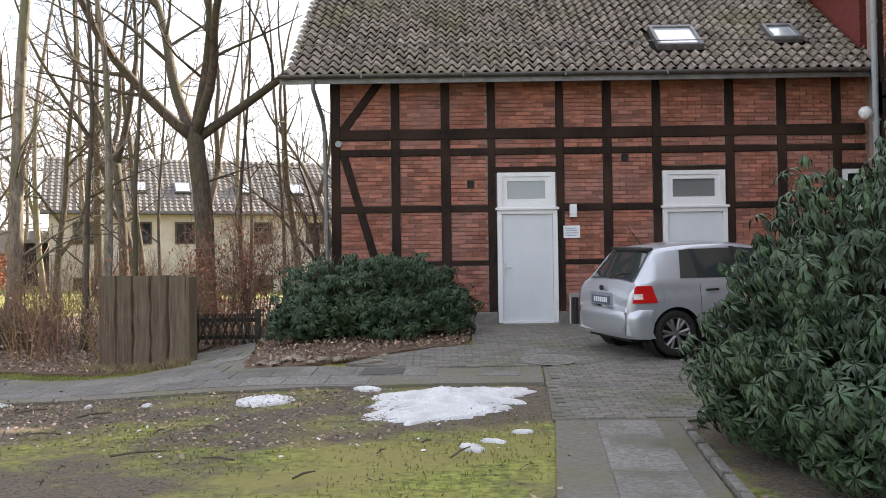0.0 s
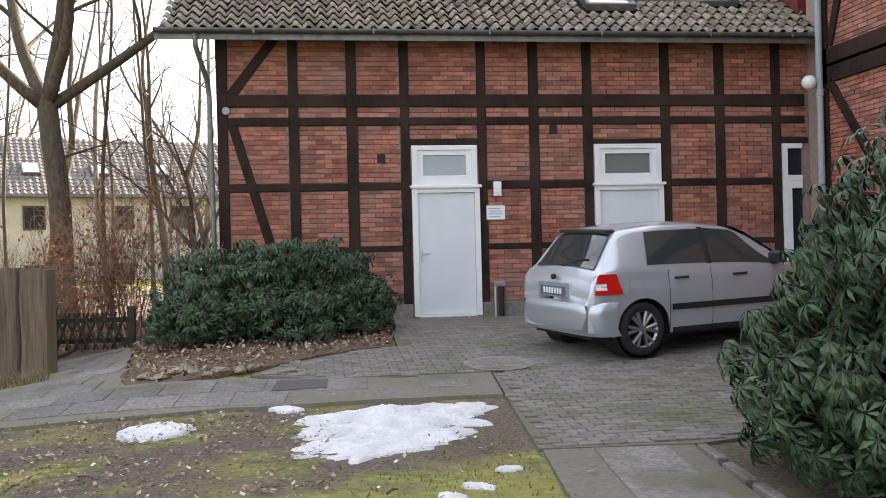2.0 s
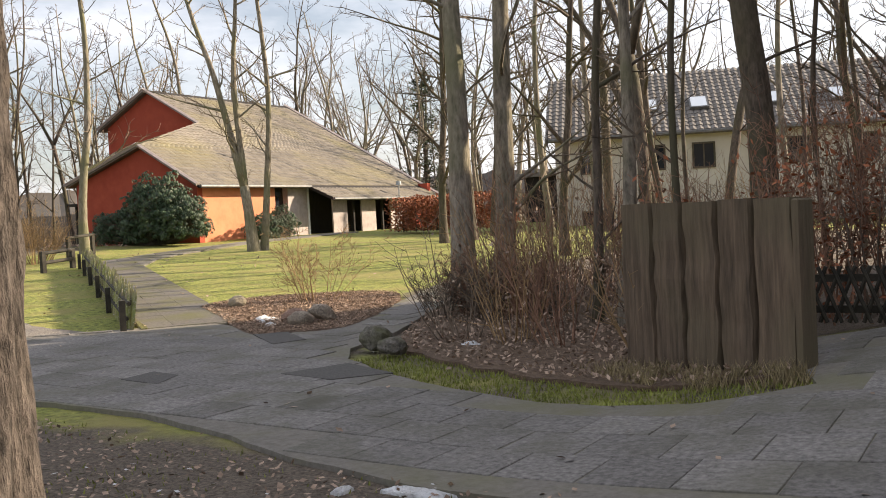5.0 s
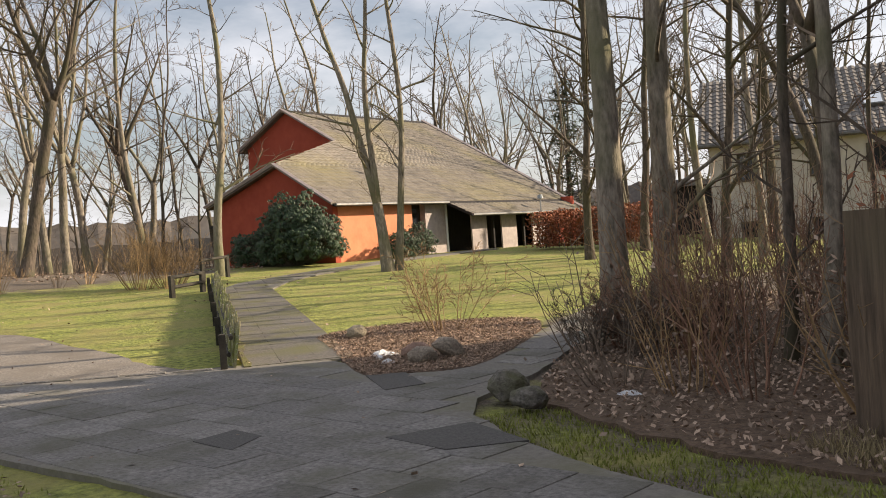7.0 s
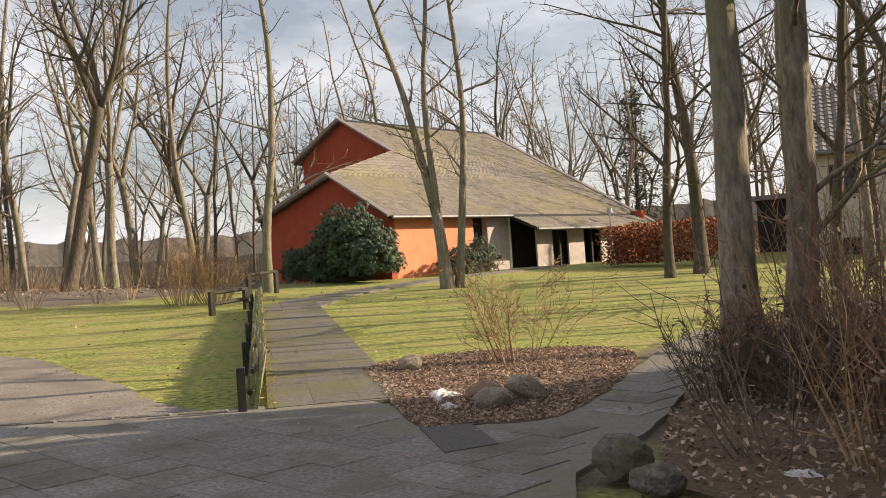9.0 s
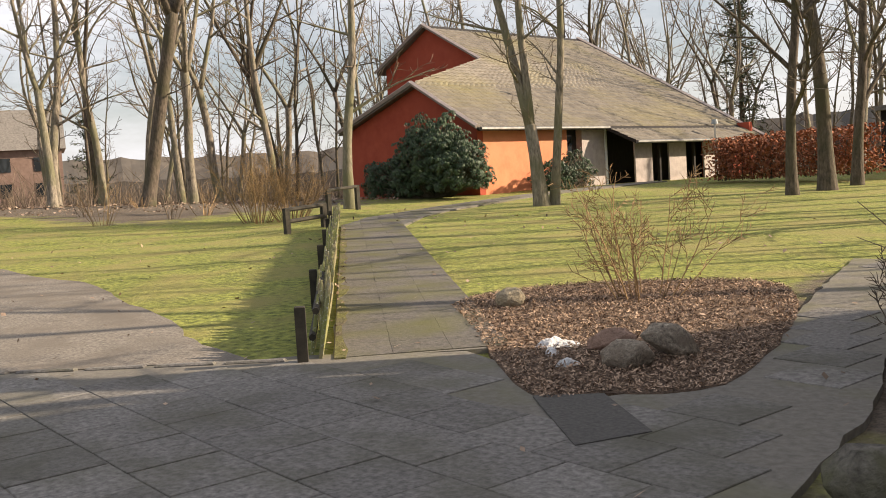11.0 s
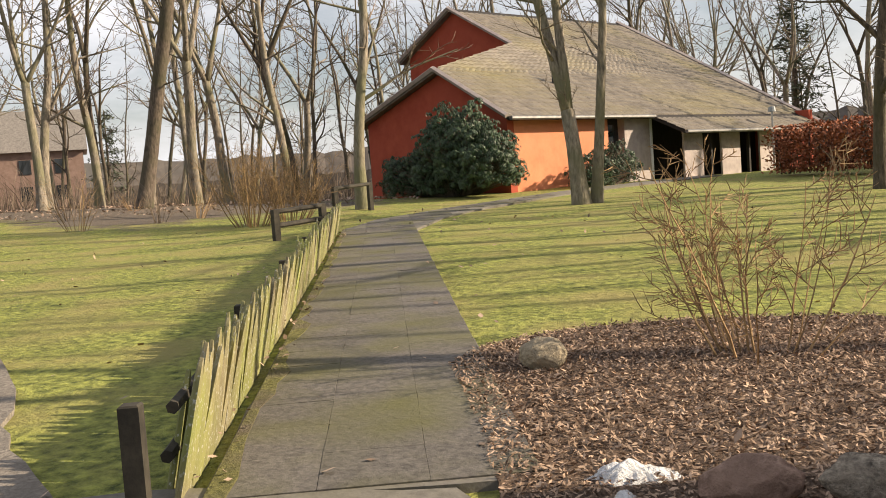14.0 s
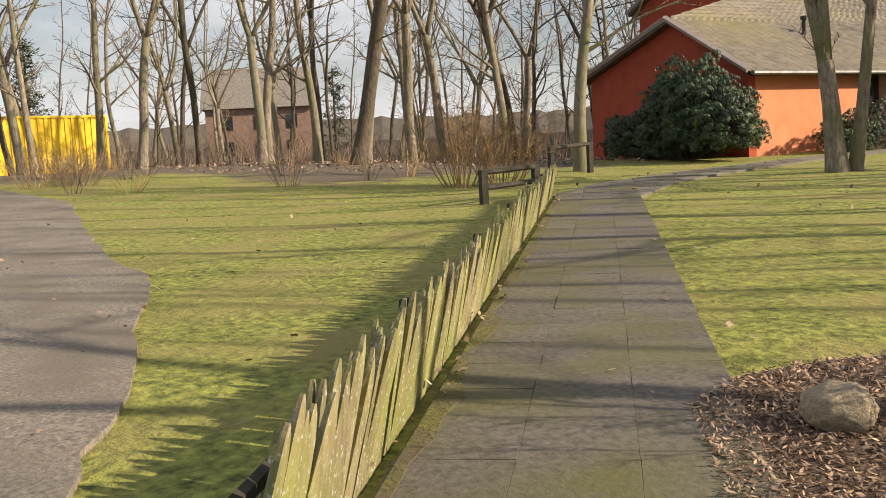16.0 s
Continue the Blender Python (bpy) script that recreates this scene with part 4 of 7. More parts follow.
    # wheels
    for cx in (RX, FX):
        for sg in (-1, 1):
            w = new("wheel")
            w.parent = car
            w.location = (cx, 0.71 * sg, WR)
            t = Shape()
            prof = [(-0.09, 0.2), (-0.09, 0.28), (-0.07, WR), (0.07, WR), (0.09, 0.285), (0.085, 0.215), (0.06, 0.2)]
            ns = 28
            for k in range(ns):
                a = 2 * math.pi * k / ns
                for y, r in prof:
                    t.v.append((r * math.cos(a), y * sg, r * math.sin(a)))
            npf = len(prof)
            for k in range(ns):
                for j in range(npf - 1):
                    a, c = k * npf + j, ((k + 1) % ns) * npf + j
                    t.f.append((a, c, c + 1, a + 1) if sg > 0 else (a, a + 1, c + 1, c))
            part("tyre", t, RUBBER, w, smooth=True)
            r = Shape()
            r.tube([(0, 0.05 * sg, 0), (0, 0.075 * sg, 0)], 0.055, 14)
            for k in range(6):
                a = math.pi * k / 3
                c, d = math.cos(a), math.sin(a)
                for e in (-0.2, 0.2):
                    c2, d2 = math.cos(a + e), math.sin(a + e)
                    r.tube([(c * 0.04, 0.065 * sg, d * 0.04), (c2 * 0.205, 0.06 * sg, d2 * 0.205)], [0.02, 0.026], 5)
            for k in range(24):
                a, e = 2 * math.pi * k / 24, 2 * math.pi * (k + 1) / 24
                r.quad(*[(q * math.cos(h), y * sg, q * math.sin(h)) for q, y, h in ((0.192, 0.055, a), (0.215, 0.082, a), (0.215, 0.082, e), (0.192, 0.055, e))])
            part("rim", r, ALLOY, w, "six-spoke silver rim", smooth=False)
            dk = Shape()
            dk.tube([(0, -0.02 * sg, 0), (0, 0.0, 0)], 0.2, 20)
            part("brake_disc", dk, BLACKPLASTIC, w)
            wl_ = Shape()
            wl_.tube([(0, -0.25 * sg, 0.02), (0, 0.07 * sg, 0.02)], 0.37, 22, cap=True)
            wl_.f = [f for f in wl_.f if len(f) == 4] + [f for f in wl_.f if len(f) > 4][:1]
            part("wheel_well", wl_, BLACKPLASTIC, w)
    return car


a = math.atan2(0.3, 0.95)
ca, sa = math.cos(a), math.sin(a)
# rear axle's middle on the forecourt
AX = Vector((1.83, -3.96))
O = AX - Vector((ca, sa)) * 0.68
nx_, ny_ = (gz(O.x + 3, O.y + 1) - gz(O.x, O.y)) / 3.1, 0
build_car(Matrix.Translation((O.x, O.y, gz(AX.x, AX.y) + 0.008)) @ Euler((radians(2.2), radians(-1.2), a)).to_matrix().to_4x4())


# ---- red hall ----
hall = thing("red_hall", "low red-rendered hall with sweeping tiled roof", "house", m=pose(0.35, 0.2, 0))
FX_, GY = -32.6, 19.05
SLOPE = 0.57


def PZ(x):
    return 2.82 + SLOPE * (-32.25 - x)


s = Shape()
gpts = [(-40.0, 0.2), (FX_, 0.2), (FX_, 2.9), (-35.6, PZ(-35.6) - 0.12), (-40.0, 3.22)]
for y in (GY, GY + 0.3):
    s.v += [(x, y, z) for x, z in gpts]
s.f = [(0, 1, 2, 3, 4), (9, 8, 7, 6, 5)] + [(i, i + 5, (i + 1) % 5 + 5, (i + 1) % 5) for i in range(5)]
part("gable_wall", s, REDSHADE, hall, "red gable wall with its shade in the dark colour")
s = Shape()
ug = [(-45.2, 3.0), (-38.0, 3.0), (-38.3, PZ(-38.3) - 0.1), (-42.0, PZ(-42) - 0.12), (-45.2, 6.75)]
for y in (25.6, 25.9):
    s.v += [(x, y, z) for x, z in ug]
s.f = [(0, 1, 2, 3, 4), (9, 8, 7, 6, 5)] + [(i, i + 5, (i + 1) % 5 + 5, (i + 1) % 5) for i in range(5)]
part("upper_gable_wall", s, REDSHADE, hall, "red upper gable with its shade in the dark colour")
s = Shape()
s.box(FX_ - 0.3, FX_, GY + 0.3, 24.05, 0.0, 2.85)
part("front_wall", s, REDSUN, hall, "red front wall with sunlight put into its orange")
s = Shape()
s.box(FX_ - 0.3, FX_, 24.98, 26.45, 0.0, 2.85)
part("pier", s, PINK, hall, "pale pinkish pier beside the porch")
boxpart("pier_edge", (FX_ - 0.28, FX_ + 0.03, 26.45, 26.57, 0.0, 2.8), WHITE, hall)
dr = new("door")
dr.parent = hall
boxpart("leaf", (FX_ - 0.36, FX_ - 0.3, 24.05, 24.98, 0.3, 2.85), DARKWOODSHADE, dr, "dark entrance door with glazing")
boxpart("pane", (FX_ - 0.31, FX_ - 0.28, 24.3, 24.75, 1.3, 2.5), GLASS, dr)
# Near-black back wall stands for the shade deep in the porch.
boxpart("porch_back", (FX_ - 1.9, FX_ - 1.6, 26.57, 36.4, 0.0, 2.9), DARKWOODSHADE, hall, "porch back, near-black for the recess's shade")
boxpart("end_wall", (FX_ - 9.5, FX_ + 1.0, 36.3, 36.6, 0.0, 2.9), REDSHADE, hall)
boxpart("back_wall", (-45.2, -44.9, 25.9, 36.3, 0.0, 6.6), REDSHADE, hall)
boxpart("side_wall", (-40.0, -39.7, 19.35, 25.6, 0.0, 3.2), REDSHADE, hall)
PX = -31.75
for y0, y1 in ((27.35, 28.55), (29.8, 31.1), (32.55, 33.7)):
    boxpart("panel", (PX - 0.08, PX, y0, y1, 0.35, 2.2), PINK, hall, "pale upright panel in the porch front")
for y0, y1 in ((29.1, 29.22), (31.75, 31.87), (34.0, 34.12), (34.9, 36.3)):
    boxpart("post", (PX - 0.14, PX - 0.02, y0, y1, 0.2, 2.25), DARKWOODSHADE if y1 < 36 else REDSHADE, hall)
boxpart("notice", (FX_ - 1.59, FX_ - 1.56, 27.0, 27.3, 1.35, 1.75), SIGNWHITE, hall)
lp = thing("path_lamp", "slim post lamp before the porch", "lamp", m=pose(-30.6, 32.4, gz(-30.6, 32.4)))
q = Shape()
q.tube([(0, 0, 0), (0, 0, 2.3)], 0.04, 8)
part("pole", q, STEEL, lp)
q = Shape()
q.tube([(0, 0, 2.3), (0, 0, 2.5)], [0.16, 0.12], 10)
part("head", q, PIPE, lp)


def course_roof(name, rows, x_of, z_of, yl, yr, material, parent, step=0.34, drop=0.035, label=""):
    """Courses of tiles, each lapping the one below. yl, yr: the ends as functions of x."""
    sh = Shape()
    k = int(rows / step)
    for i in range(k):
        a, b = i * step, (i + 1) * step + 0.03
        x0, x1 = x_of(a), x_of(b)
        n = max(1, int((yr(x0) - yl(x0)) / 0.3))
        for j in range(n):
            t0, t1 = j / n, (j + 1) / n
            off = 0.012 * (noise.noise((i * 3.1, j * 1.7, 2)))
            y00, y01 = yl(x0) + (yr(x0) - yl(x0)) * t0, yl(x0) + (yr(x0) - yl(x0)) * t1 - 0.012
            y10, y11 = yl(x1) + (yr(x1) - yl(x1)) * t0, yl(x1) + (yr(x1) - yl(x1)) * t1 - 0.012
            ym = (y00 + y01) / 2
            hz = drop + off
            sh.quad((x0, y00, z_of(x0) + hz), (x0, ym, z_of(x0) + hz + 0.03), (x1, (y10 + y11) / 2, z_of(x1) + 0.03), (x1, y10, z_of(x1)))
            sh.quad((x0, ym, z_of(x0) + hz + 0.03), (x0, y01, z_of(x0) + hz), (x1, y11, z_of(x1)), (x1, (y10 + y11) / 2, z_of(x1) + 0.03))
            sh.quad((x0, y00, z_of(x0) - 0.01), (x0, y01, z_of(x0) - 0.01), (x0, y01, z_of(x0) + hz), (x0, ym, z_of(x0) + hz + 0.03), (x0, y00, z_of(x0) + hz))
    return tagged(part(name, sh, material, parent, label), kind="stuff")


def main_left(x):
    return GY - 0.35 if x > -35.6 else (GY - 0.35 + (25.35 - GY + 0.35) * min(1, (-35.6 - x) / 2.8))


def slab_roof(name, pts, thick, material):
    sh = Shape()
    n = len(pts)
    sh.v = [tuple(p) for p in pts] + [(p[0], p[1], p[2] - thick) for p in pts]
    sh.f = [tuple(range(n)), tuple(reversed(range(n, 2 * n)))] + [(i, i + n, (i + 1) % n + n, (i + 1) % n) for i in range(n)]
    return part(name, sh, material, hall)


course_roof("roof_tiles", 11.2, lambda a: -32.2 - a * 0.868, PZ, main_left, lambda x: 36.75, TILE_RED, hall, label="mossy grey concrete roof tiles")
course_roof("porch_roof_tiles", 1.3, lambda a: -31.05 - a * 0.868, PZ, lambda x: 26.0 + 0.4 * (x + 32.2), lambda x: 36.75, TILE_RED, hall, label="mossy grey concrete roof tiles")
slab_roof("roof_deck", [(-31.05, 26.5, PZ(-31.05)), (-31.05, 36.7, PZ(-31.05)), (-42.0, 36.7, PZ(-42)), (-42.0, 25.45, PZ(-42)), (-38.3, 25.4, PZ(-38.3)), (-35.6, 18.75, PZ(-35.6)), (-32.2, 18.75, PZ(-32.2)), (-32.2, 26.05, PZ(-32.2))], 0.14, DARKWOODSHADE)
slab_roof("lower_left_roof", [(-35.6, 18.7, PZ(-35.6)), (-38.3, 25.5, PZ(-35.6)), (-40.3, 25.5, 3.25), (-40.3, 18.7, 3.25)], 0.14, TILE_RED)
slab_roof("upper_left_roof", [(-42.0, 25.3, PZ(-42)), (-42.0, 36.75, PZ(-42)), (-45.6, 36.75, 6.6), (-45.6, 25.3, 6.6)], 0.14, TILE_RED)
for nm, a, b in (("verge_board", (-35.6, GY - 0.38, PZ(-35.6) + 0.02), (-32.2, GY - 0.38, PZ(-32.2) + 0.02)), ("verge_board", (-35.6, GY - 0.38, PZ(-35.6) + 0.02), (-40.35, GY - 0.38, 3.25)), ("verge_board", (-42.0, 25.28, PZ(-42) + 0.02), (-38.3, 25.28, PZ(-38.3) + 0.02)), ("verge_board", (-42.0, 25.28, PZ(-42) + 0.02), (-45.7, 25.28, 6.6)), ("verge_board", (-42.0, 36.8, PZ(-42) + 0.06), (-31.0, 36.8, PZ(-31.0) + 0.06)), ("gutter", (-32.1, GY - 0.3, PZ(-32.2) - 0.06), (-32.1, 26.15, PZ(-32.2) - 0.06)), ("gutter", (-30.98, 26.45, PZ(-31.05) - 0.06), (-30.98, 36.75, PZ(-31.05) - 0.06))):
    q = Shape()
    q.tube([a, b], 0.07 if nm == "gutter" else 0.09, 4 if nm != "gutter" else 8)
    part(nm, q, ZINC if nm == "gutter" else PINK, hall)
q = Shape()
q.tube([(-34.6, 23.6, PZ(-34.6)), (-34.6, 23.6, PZ(-34.6) + 0.5)], 0.07, 8)
q.tube([(-34.6, 23.6, PZ(-34.6) + 0.5), (-34.6, 23.6, PZ(-34.6) + 0.62)], 0.11, 8)
part("vent_pipe", q, BLACKPLASTIC, hall, "black vent pipe on the roof")

# ---- beige house beyond the trees ----
bh = thing("beige_house", "long beige rendered house with grey tiled roof", "house", m=Matrix.Translation((-20.6, 30, 0)) @ Euler((0, 0, radians(20))).to_matrix().to_4x4() @ Matrix.Translation((20.6, -30, 0)))
BX0, BX1, BY = -20.6, 9.0, 30.0
s = Shape()
s.box(BX0, BX1, BY, BY + 9.0, -1.2, 4.3)
part("wall", s, BEIGE, bh)
s = Shape()
for x in (BX0, BX1):
    k = len(s.v)
    s.v += [(x, BY, 4.3), (x, BY + 9, 4.3), (x, BY + 4.5, 7.15)]
    s.f.append((k, k + 1, k + 2))
part("gable", s, BEIGE, bh)


def bz(y):
    return 4.15 + 0.66 * (y - BY + 0.4)


s = Shape()
k = 16
for i in range(k):
    y0, y1 = BY - 0.4 + 4.9 * i / k, BY - 0.4 + 4.9 * (i + 1) / k + 0.03
    nn = 100
    for j in range(nn):
        x0, x1 = BX0 - 0.4 + (BX1 - BX0 + 0.8) * j / nn, BX0 - 0.4 + (BX1 - BX0 + 0.8) * (j + 1) / nn - 0.02
        xm = (x0 + x1) / 2
        s.quad((x0, y0, bz(y0) + 0.04), (xm, y0, bz(y0) + 0.09), (xm, y1, bz(y1) + 0.05), (x0, y1, bz(y1)))
        s.quad((xm, y0, bz(y0) + 0.09), (x1, y0, bz(y0) + 0.04), (x1, y1, bz(y1)), (xm, y1, bz(y1) + 0.05))
        s.quad((x0, y0, bz(y0) - 0.05), (x1, y0, bz(y0) - 0.05), (x1, y0, bz(y0) + 0.04), (xm, y0, bz(y0) + 0.09), (x0, y0, bz(y0) + 0.04))
tagged(part("roof_tiles", s, TILE_FAR, bh), kind="stuff")
s = Shape()
s.v = [(BX0 - 0.4, BY - 0.4, bz(BY - 0.4) - 0.02), (BX1 + 0.4, BY - 0.4, bz(BY - 0.4) - 0.02), (BX1 + 0.4, BY + 4.5, bz(BY + 4.5) - 0.02), (BX0 - 0.4, BY + 4.5, bz(BY + 4.5) - 0.02), (BX1 + 0.4, BY + 9.4, bz(BY - 0.4) - 0.02), (BX0 - 0.4, BY + 9.4, bz(BY - 0.4) - 0.02)]
s.v += [(a, b_, c - 0.14) for a, b_, c in s.v]
s.f = [(0, 1, 2, 3), (3, 2, 4, 5), (6, 9, 8, 7), (9, 11, 10, 8), (0, 6, 7, 1), (5, 4, 10, 11), (0, 3, 9, 6), (3, 5, 11, 9), (1, 7, 8, 2), (2, 8, 10, 4)]
part("roof", s, TILE_FAR, bh)
for x in (-16.3, -14.05, -10.85, -7.95, -4.0):
    o = new("skylight")
    o.parent = bh
    y0 = BY + 1.1
    q = Shape()
    m = Matrix.Translation((x - 0.42, y0, bz(y0) + 0.05)) @ Euler((math.atan(0.66), 0, 0)).to_matrix().to_4x4()
    q.box(0, 0.84, 0, 1.05, 0.0, 0.14, m)
    part("window_frame", q, ZINC, o)
    q = Shape()
    q.box(0.07, 0.77, 0.07, 0.98, 0.14, 0.16, m)
    part("pane", q, SKYTINTPANE, o)
for x, z in [(xx, zz) for zz in (2.5, -0.3) for xx in (-19.0, -16.2, -14.05, -10.0, -7.2, -3.5)]:
    o = new("window")
    o.parent = bh
    q = Shape()
    for e in ((x - 0.5, x - 0.42, z, z + 1.15), (x + 0.42, x + 0.5, z, z + 1.15), (x - 0.42, x + 0.42, z, z + 0.08), (x - 0.42, x + 0.42, z + 1.07, z + 1.15), (x - 0.03, x + 0.03, z + 0.08, z + 1.07)):
        q.box(e[0], e[1], BY - 0.05, BY + 0.02, e[2], e[3])
    part("window_frame", q, BARKDARK, o)
    boxpart("pane", (x - 0.42, x + 0.42, BY - 0.02, BY - 0.005, z + 0.08, z + 1.07), GLASS, o)
boxpart("gutter", (BX0 - 0.4, BX1 + 0.4, BY - 0.52, BY - 0.4, 4.05, 4.16), ZINC, bh, bevel=0.02)


# ---- trees ----
def limb(sh, p, d, length, r, rnd, sides, segs, wander=0.12, rise=0.04, taper=0.55, cap=True):
    """A wandering tapered limb; returns its points, directions and radii."""
    pts, ds, rs = [Vector(p)], [Vector(d).normalized()], [r]
    q, e = Vector(p), Vector(d).normalized()
    for k in range(segs):
        e = (e + Vector((rnd.uniform(-1, 1), rnd.uniform(-1, 1), rnd.uniform(-0.6, 1) * 0.6)) * wander + Vector((0, 0, rise))).normalized()
        q = q + e * length / segs
        pts.append(q.copy())
        ds.append(e.copy())
        rs.append(r * (1 - (1 - taper) * (k + 1) / segs))
    sh.tube(pts, rs, sides, cap=cap)
    return pts, ds, rs


def side_dir(d, rnd, spread_):
    a = d.cross(Vector((rnd.uniform(-1, 1), rnd.uniform(-1, 1), rnd.uniform(-1, 1)))).normalized()
    return (d * math.cos(spread_) + a * math.sin(spread_)).normalized()


def branches(sh, pts, ds, rs, rnd, level, n, length, start=0.3, thin=0.008):
    """Side branches along a limb, level by level down to twigs."""
    for k in range(n):
        t = start + (1 - start) * (k + rnd.random()) / n
        i = min(len(pts) - 2, int(t * (len(pts) - 1)))
        f = t * (len(pts) - 1) - i
        p = pts[i].lerp(pts[i + 1], f)
        r = rs[i] * (0.5 if level > 1 else 0.6)
        d = side_dir(ds[i + 1], rnd, rnd.uniform(0.5, 1.15))
        L = length * rnd.uniform(0.6, 1.15) * (1.15 - 0.5 * t)
        r = max(thin, min(r, L * 0.022))
        a = limb(sh, p, d, L, r, rnd, 4 if level > 2 else 3, 4 if level > 1 else 2, 0.22, 0.05, 0.4, False)
        if level > 1:
            branches(sh, *a, rnd, level - 1, 7, L * 0.5, 0.2, thin)


def crooked(p, d, length, r0, r1, rnd, step=0.6, bend=0.16, rise=0.0):
    """The line of a crooked limb: its bends hold on for a while, as grown wood does."""
    n = max(3, int(length / step))
    q, e = Vector(p), Vector(d).normalized()
    turn_ = Vector((0, 0, 0))
    pts, ds, rs = [q.copy()], [e.copy()], [r0]
    for k in range(n):
        if k % 2 == 0:
            turn_ = Vector((rnd.uniform(-1, 1), rnd.uniform(-1, 1), rnd.uniform(-0.5, 0.5))) * bend
        e = (e + turn_ + Vector((0, 0, rise))).normalized()
        q = q + e * (length / n)
        pts.append(q.copy())
        ds.append(e.copy())
        t = (k + 1) / n
        rs.append(r0 + (r1 - r0) * t ** 0.85)
    return pts, ds, rs


def ramify(thick, thin, line, rnd, level, per, length, start=0.15, angle=(0.55, 1.15), rise=0.05, fine=0.006):
    """Side branches along a limb, and theirs in turn, shorter and thinner at every level."""
    pts, ds, rs = line
    span = sum((b - a).length for a, b in zip(pts, pts[1:]))
    n = max(3, int(span * (1 - start) * per))
    for k in range(n):
        t = start + (1 - start) * (k + rnd.random()) / n
        f = t * (len(pts) - 1)
        i = min(len(pts) - 2, int(f))
        p = pts[i].lerp(pts[i + 1], f - i)
        d = side_dir(ds[i + 1], rnd, rnd.uniform(*angle))
        if d.z < -0.25:
            d.z *= -0.5
        L = length * rnd.uniform(0.45, 1.15) * (1.1 - 0.5 * t)
        r = max(fine, min(rs[i] * 0.62, L * 0.02))
        b = crooked(p, d, L, r, max(fine * 0.6, r * 0.25), rnd, max(0.28, L / 5) if level > 1 else L / 2.5, 0.24, rise)
        if r > 0.028:
            thick.tube(b[0], b[2], 5, cap=False)
        else:
            thin.tube(b[0], b[2], 3, cap=False)
        if level > 1:
            ramify(thick, thin, b, rnd, level - 1, per * 1.9, L * 0.5, 0.12, (0.5, 1.1), rise, fine)


def make_tree(seed, height, r, lean=(0, 0), fork=None, limbs=(), clear=2.5, reach=2.6, per=0.8, levels=3, bend=0.07, fine=0.008):
    per *= 2.1
    reach *= 1.3
    """A leafless tree. fork: how high the trunk divides; limbs: the directions of the leaders above; clear: how high the bare bole is;
    reach: how long the side branches are."""
    rnd = random.Random(seed)
    tr, cr_ = Shape(), Shape()
    hb = fork if fork else height
    bole = crooked((0, 0, -0.25), (lean[0], lean[1], 1), hb + 0.25, r, r * (0.86 if fork else 0.2), rnd, 0.7, bend, 0.012)
    pts, ds, rs = bole
    pts.insert(1, pts[0].lerp(pts[1], 0.4))
    ds.insert(1, ds[0].copy())
    rs.insert(1, r * 1.25)
    rs[0], rs[2] = r * 1.6, r * 1.06
    if fork:
        pts.append(pts[-1] + ds[-1] * r * 0.8)
        ds.append(ds[-1].copy())
        rs.append(r * 0.4)
    tr.tube(pts, rs, 12)
    ramify(tr, cr_, bole, rnd, levels, per * (0.7 if fork else 1.0), reach * (0.7 if fork else 1.0), min(0.9, clear / hb), (0.7, 1.3), 0.04, fine)
    for d in limbs:
        L = (height - hb) * rnd.uniform(0.85, 1.05) * min(1.0, 0.5 + Vector(d).length * 0.45)
        rl = r * (0.78 if len(limbs) < 3 else 0.62) * rnd.uniform(0.85, 1.1)
        b = crooked(pts[-2] - ds[-2] * r * 0.5, d, L, rl, rl * 0.18, rnd, 0.65, bend * 1.7, 0.035)
        tr.tube(b[0], b[2], 8)
        ramify(tr, cr_, b, rnd, levels, per * 0.9, reach, 0.12, (0.6, 1.2), 0.05, fine)
    return tr, cr_


TREES = {}


def tree(key, x, y, label, turn=0.0, size=1.0, **kw):
    z = gz(max(-52, min(9, x)), max(-22, min(40, y)))
    m = Matrix.Translation((x, y, z - 0.02)) @ Euler((0, 0, radians(turn))).to_matrix().to_4x4() @ Matrix.Diagonal((size, size, size, 1))
    if key in TREES:
        o = copy_thing(TREES[key], Matrix.Translation((x, y, z - 0.02)) @ Euler((0, 0, radians(turn))).to_matrix().to_4x4())
        o.scale = (size, size, size)
        return tagged(o, label)
    bark = kw.pop("bark", BARK)
    tr, cr_ = make_tree(**kw)
    o = thing("tree", label, "tree", "bare trees", m=m)
    part("trunk", tr, bark, o, smooth=True)
    part("crown", cr_, TWIG if bark != BARKDARK else TWIGDARK, o)
    TREES[key] = o
    return o


# the grove on and behind the island
tree("fork", -6.75, 5.9, "stout dark tree forking into heavy limbs above the shrubs", seed=11, height=14, r=0.25, fork=4.9, limbs=((-0.5, 0.2, 1), (-0.02, 0.1, 1.1), (0.95, 0.2, 0.75), (0.3, -0.3, 1.1), (-0.9, -0.3, 0.7)), clear=3.4, reach=2.4, per=0.75, bark=BARKDARK, bend=0.09)
tree("a", -10.56, 2.4, "tall straight mossy trunk beside the shrub island", seed=3, height=15, r=0.2, lean=(0.015, 0.03), clear=2.6, reach=1.8, per=0.36, bend=0.035)
tree("b", -10.3, 3.2, "thick bare tree with grey mossy bark", seed=6, height=15, r=0.185, lean=(0.02, 0.0), clear=1.6, reach=1.5, per=0.5, bend=0.035)
tree("slim", -6.46, -0.2, "thin dark upright tree behind the board", seed=8, height=11, r=0.052, clear=2.6, reach=1.1, per=0.6, bark=BARKDARK, bend=0.05)
tree("mid", -7.5, 0.9, "bare tree with mottled bark among the shrubs", seed=23, height=12, r=0.1, lean=(-0.02, 0), clear=1.4, reach=1.3, per=0.55, bend=0.05)
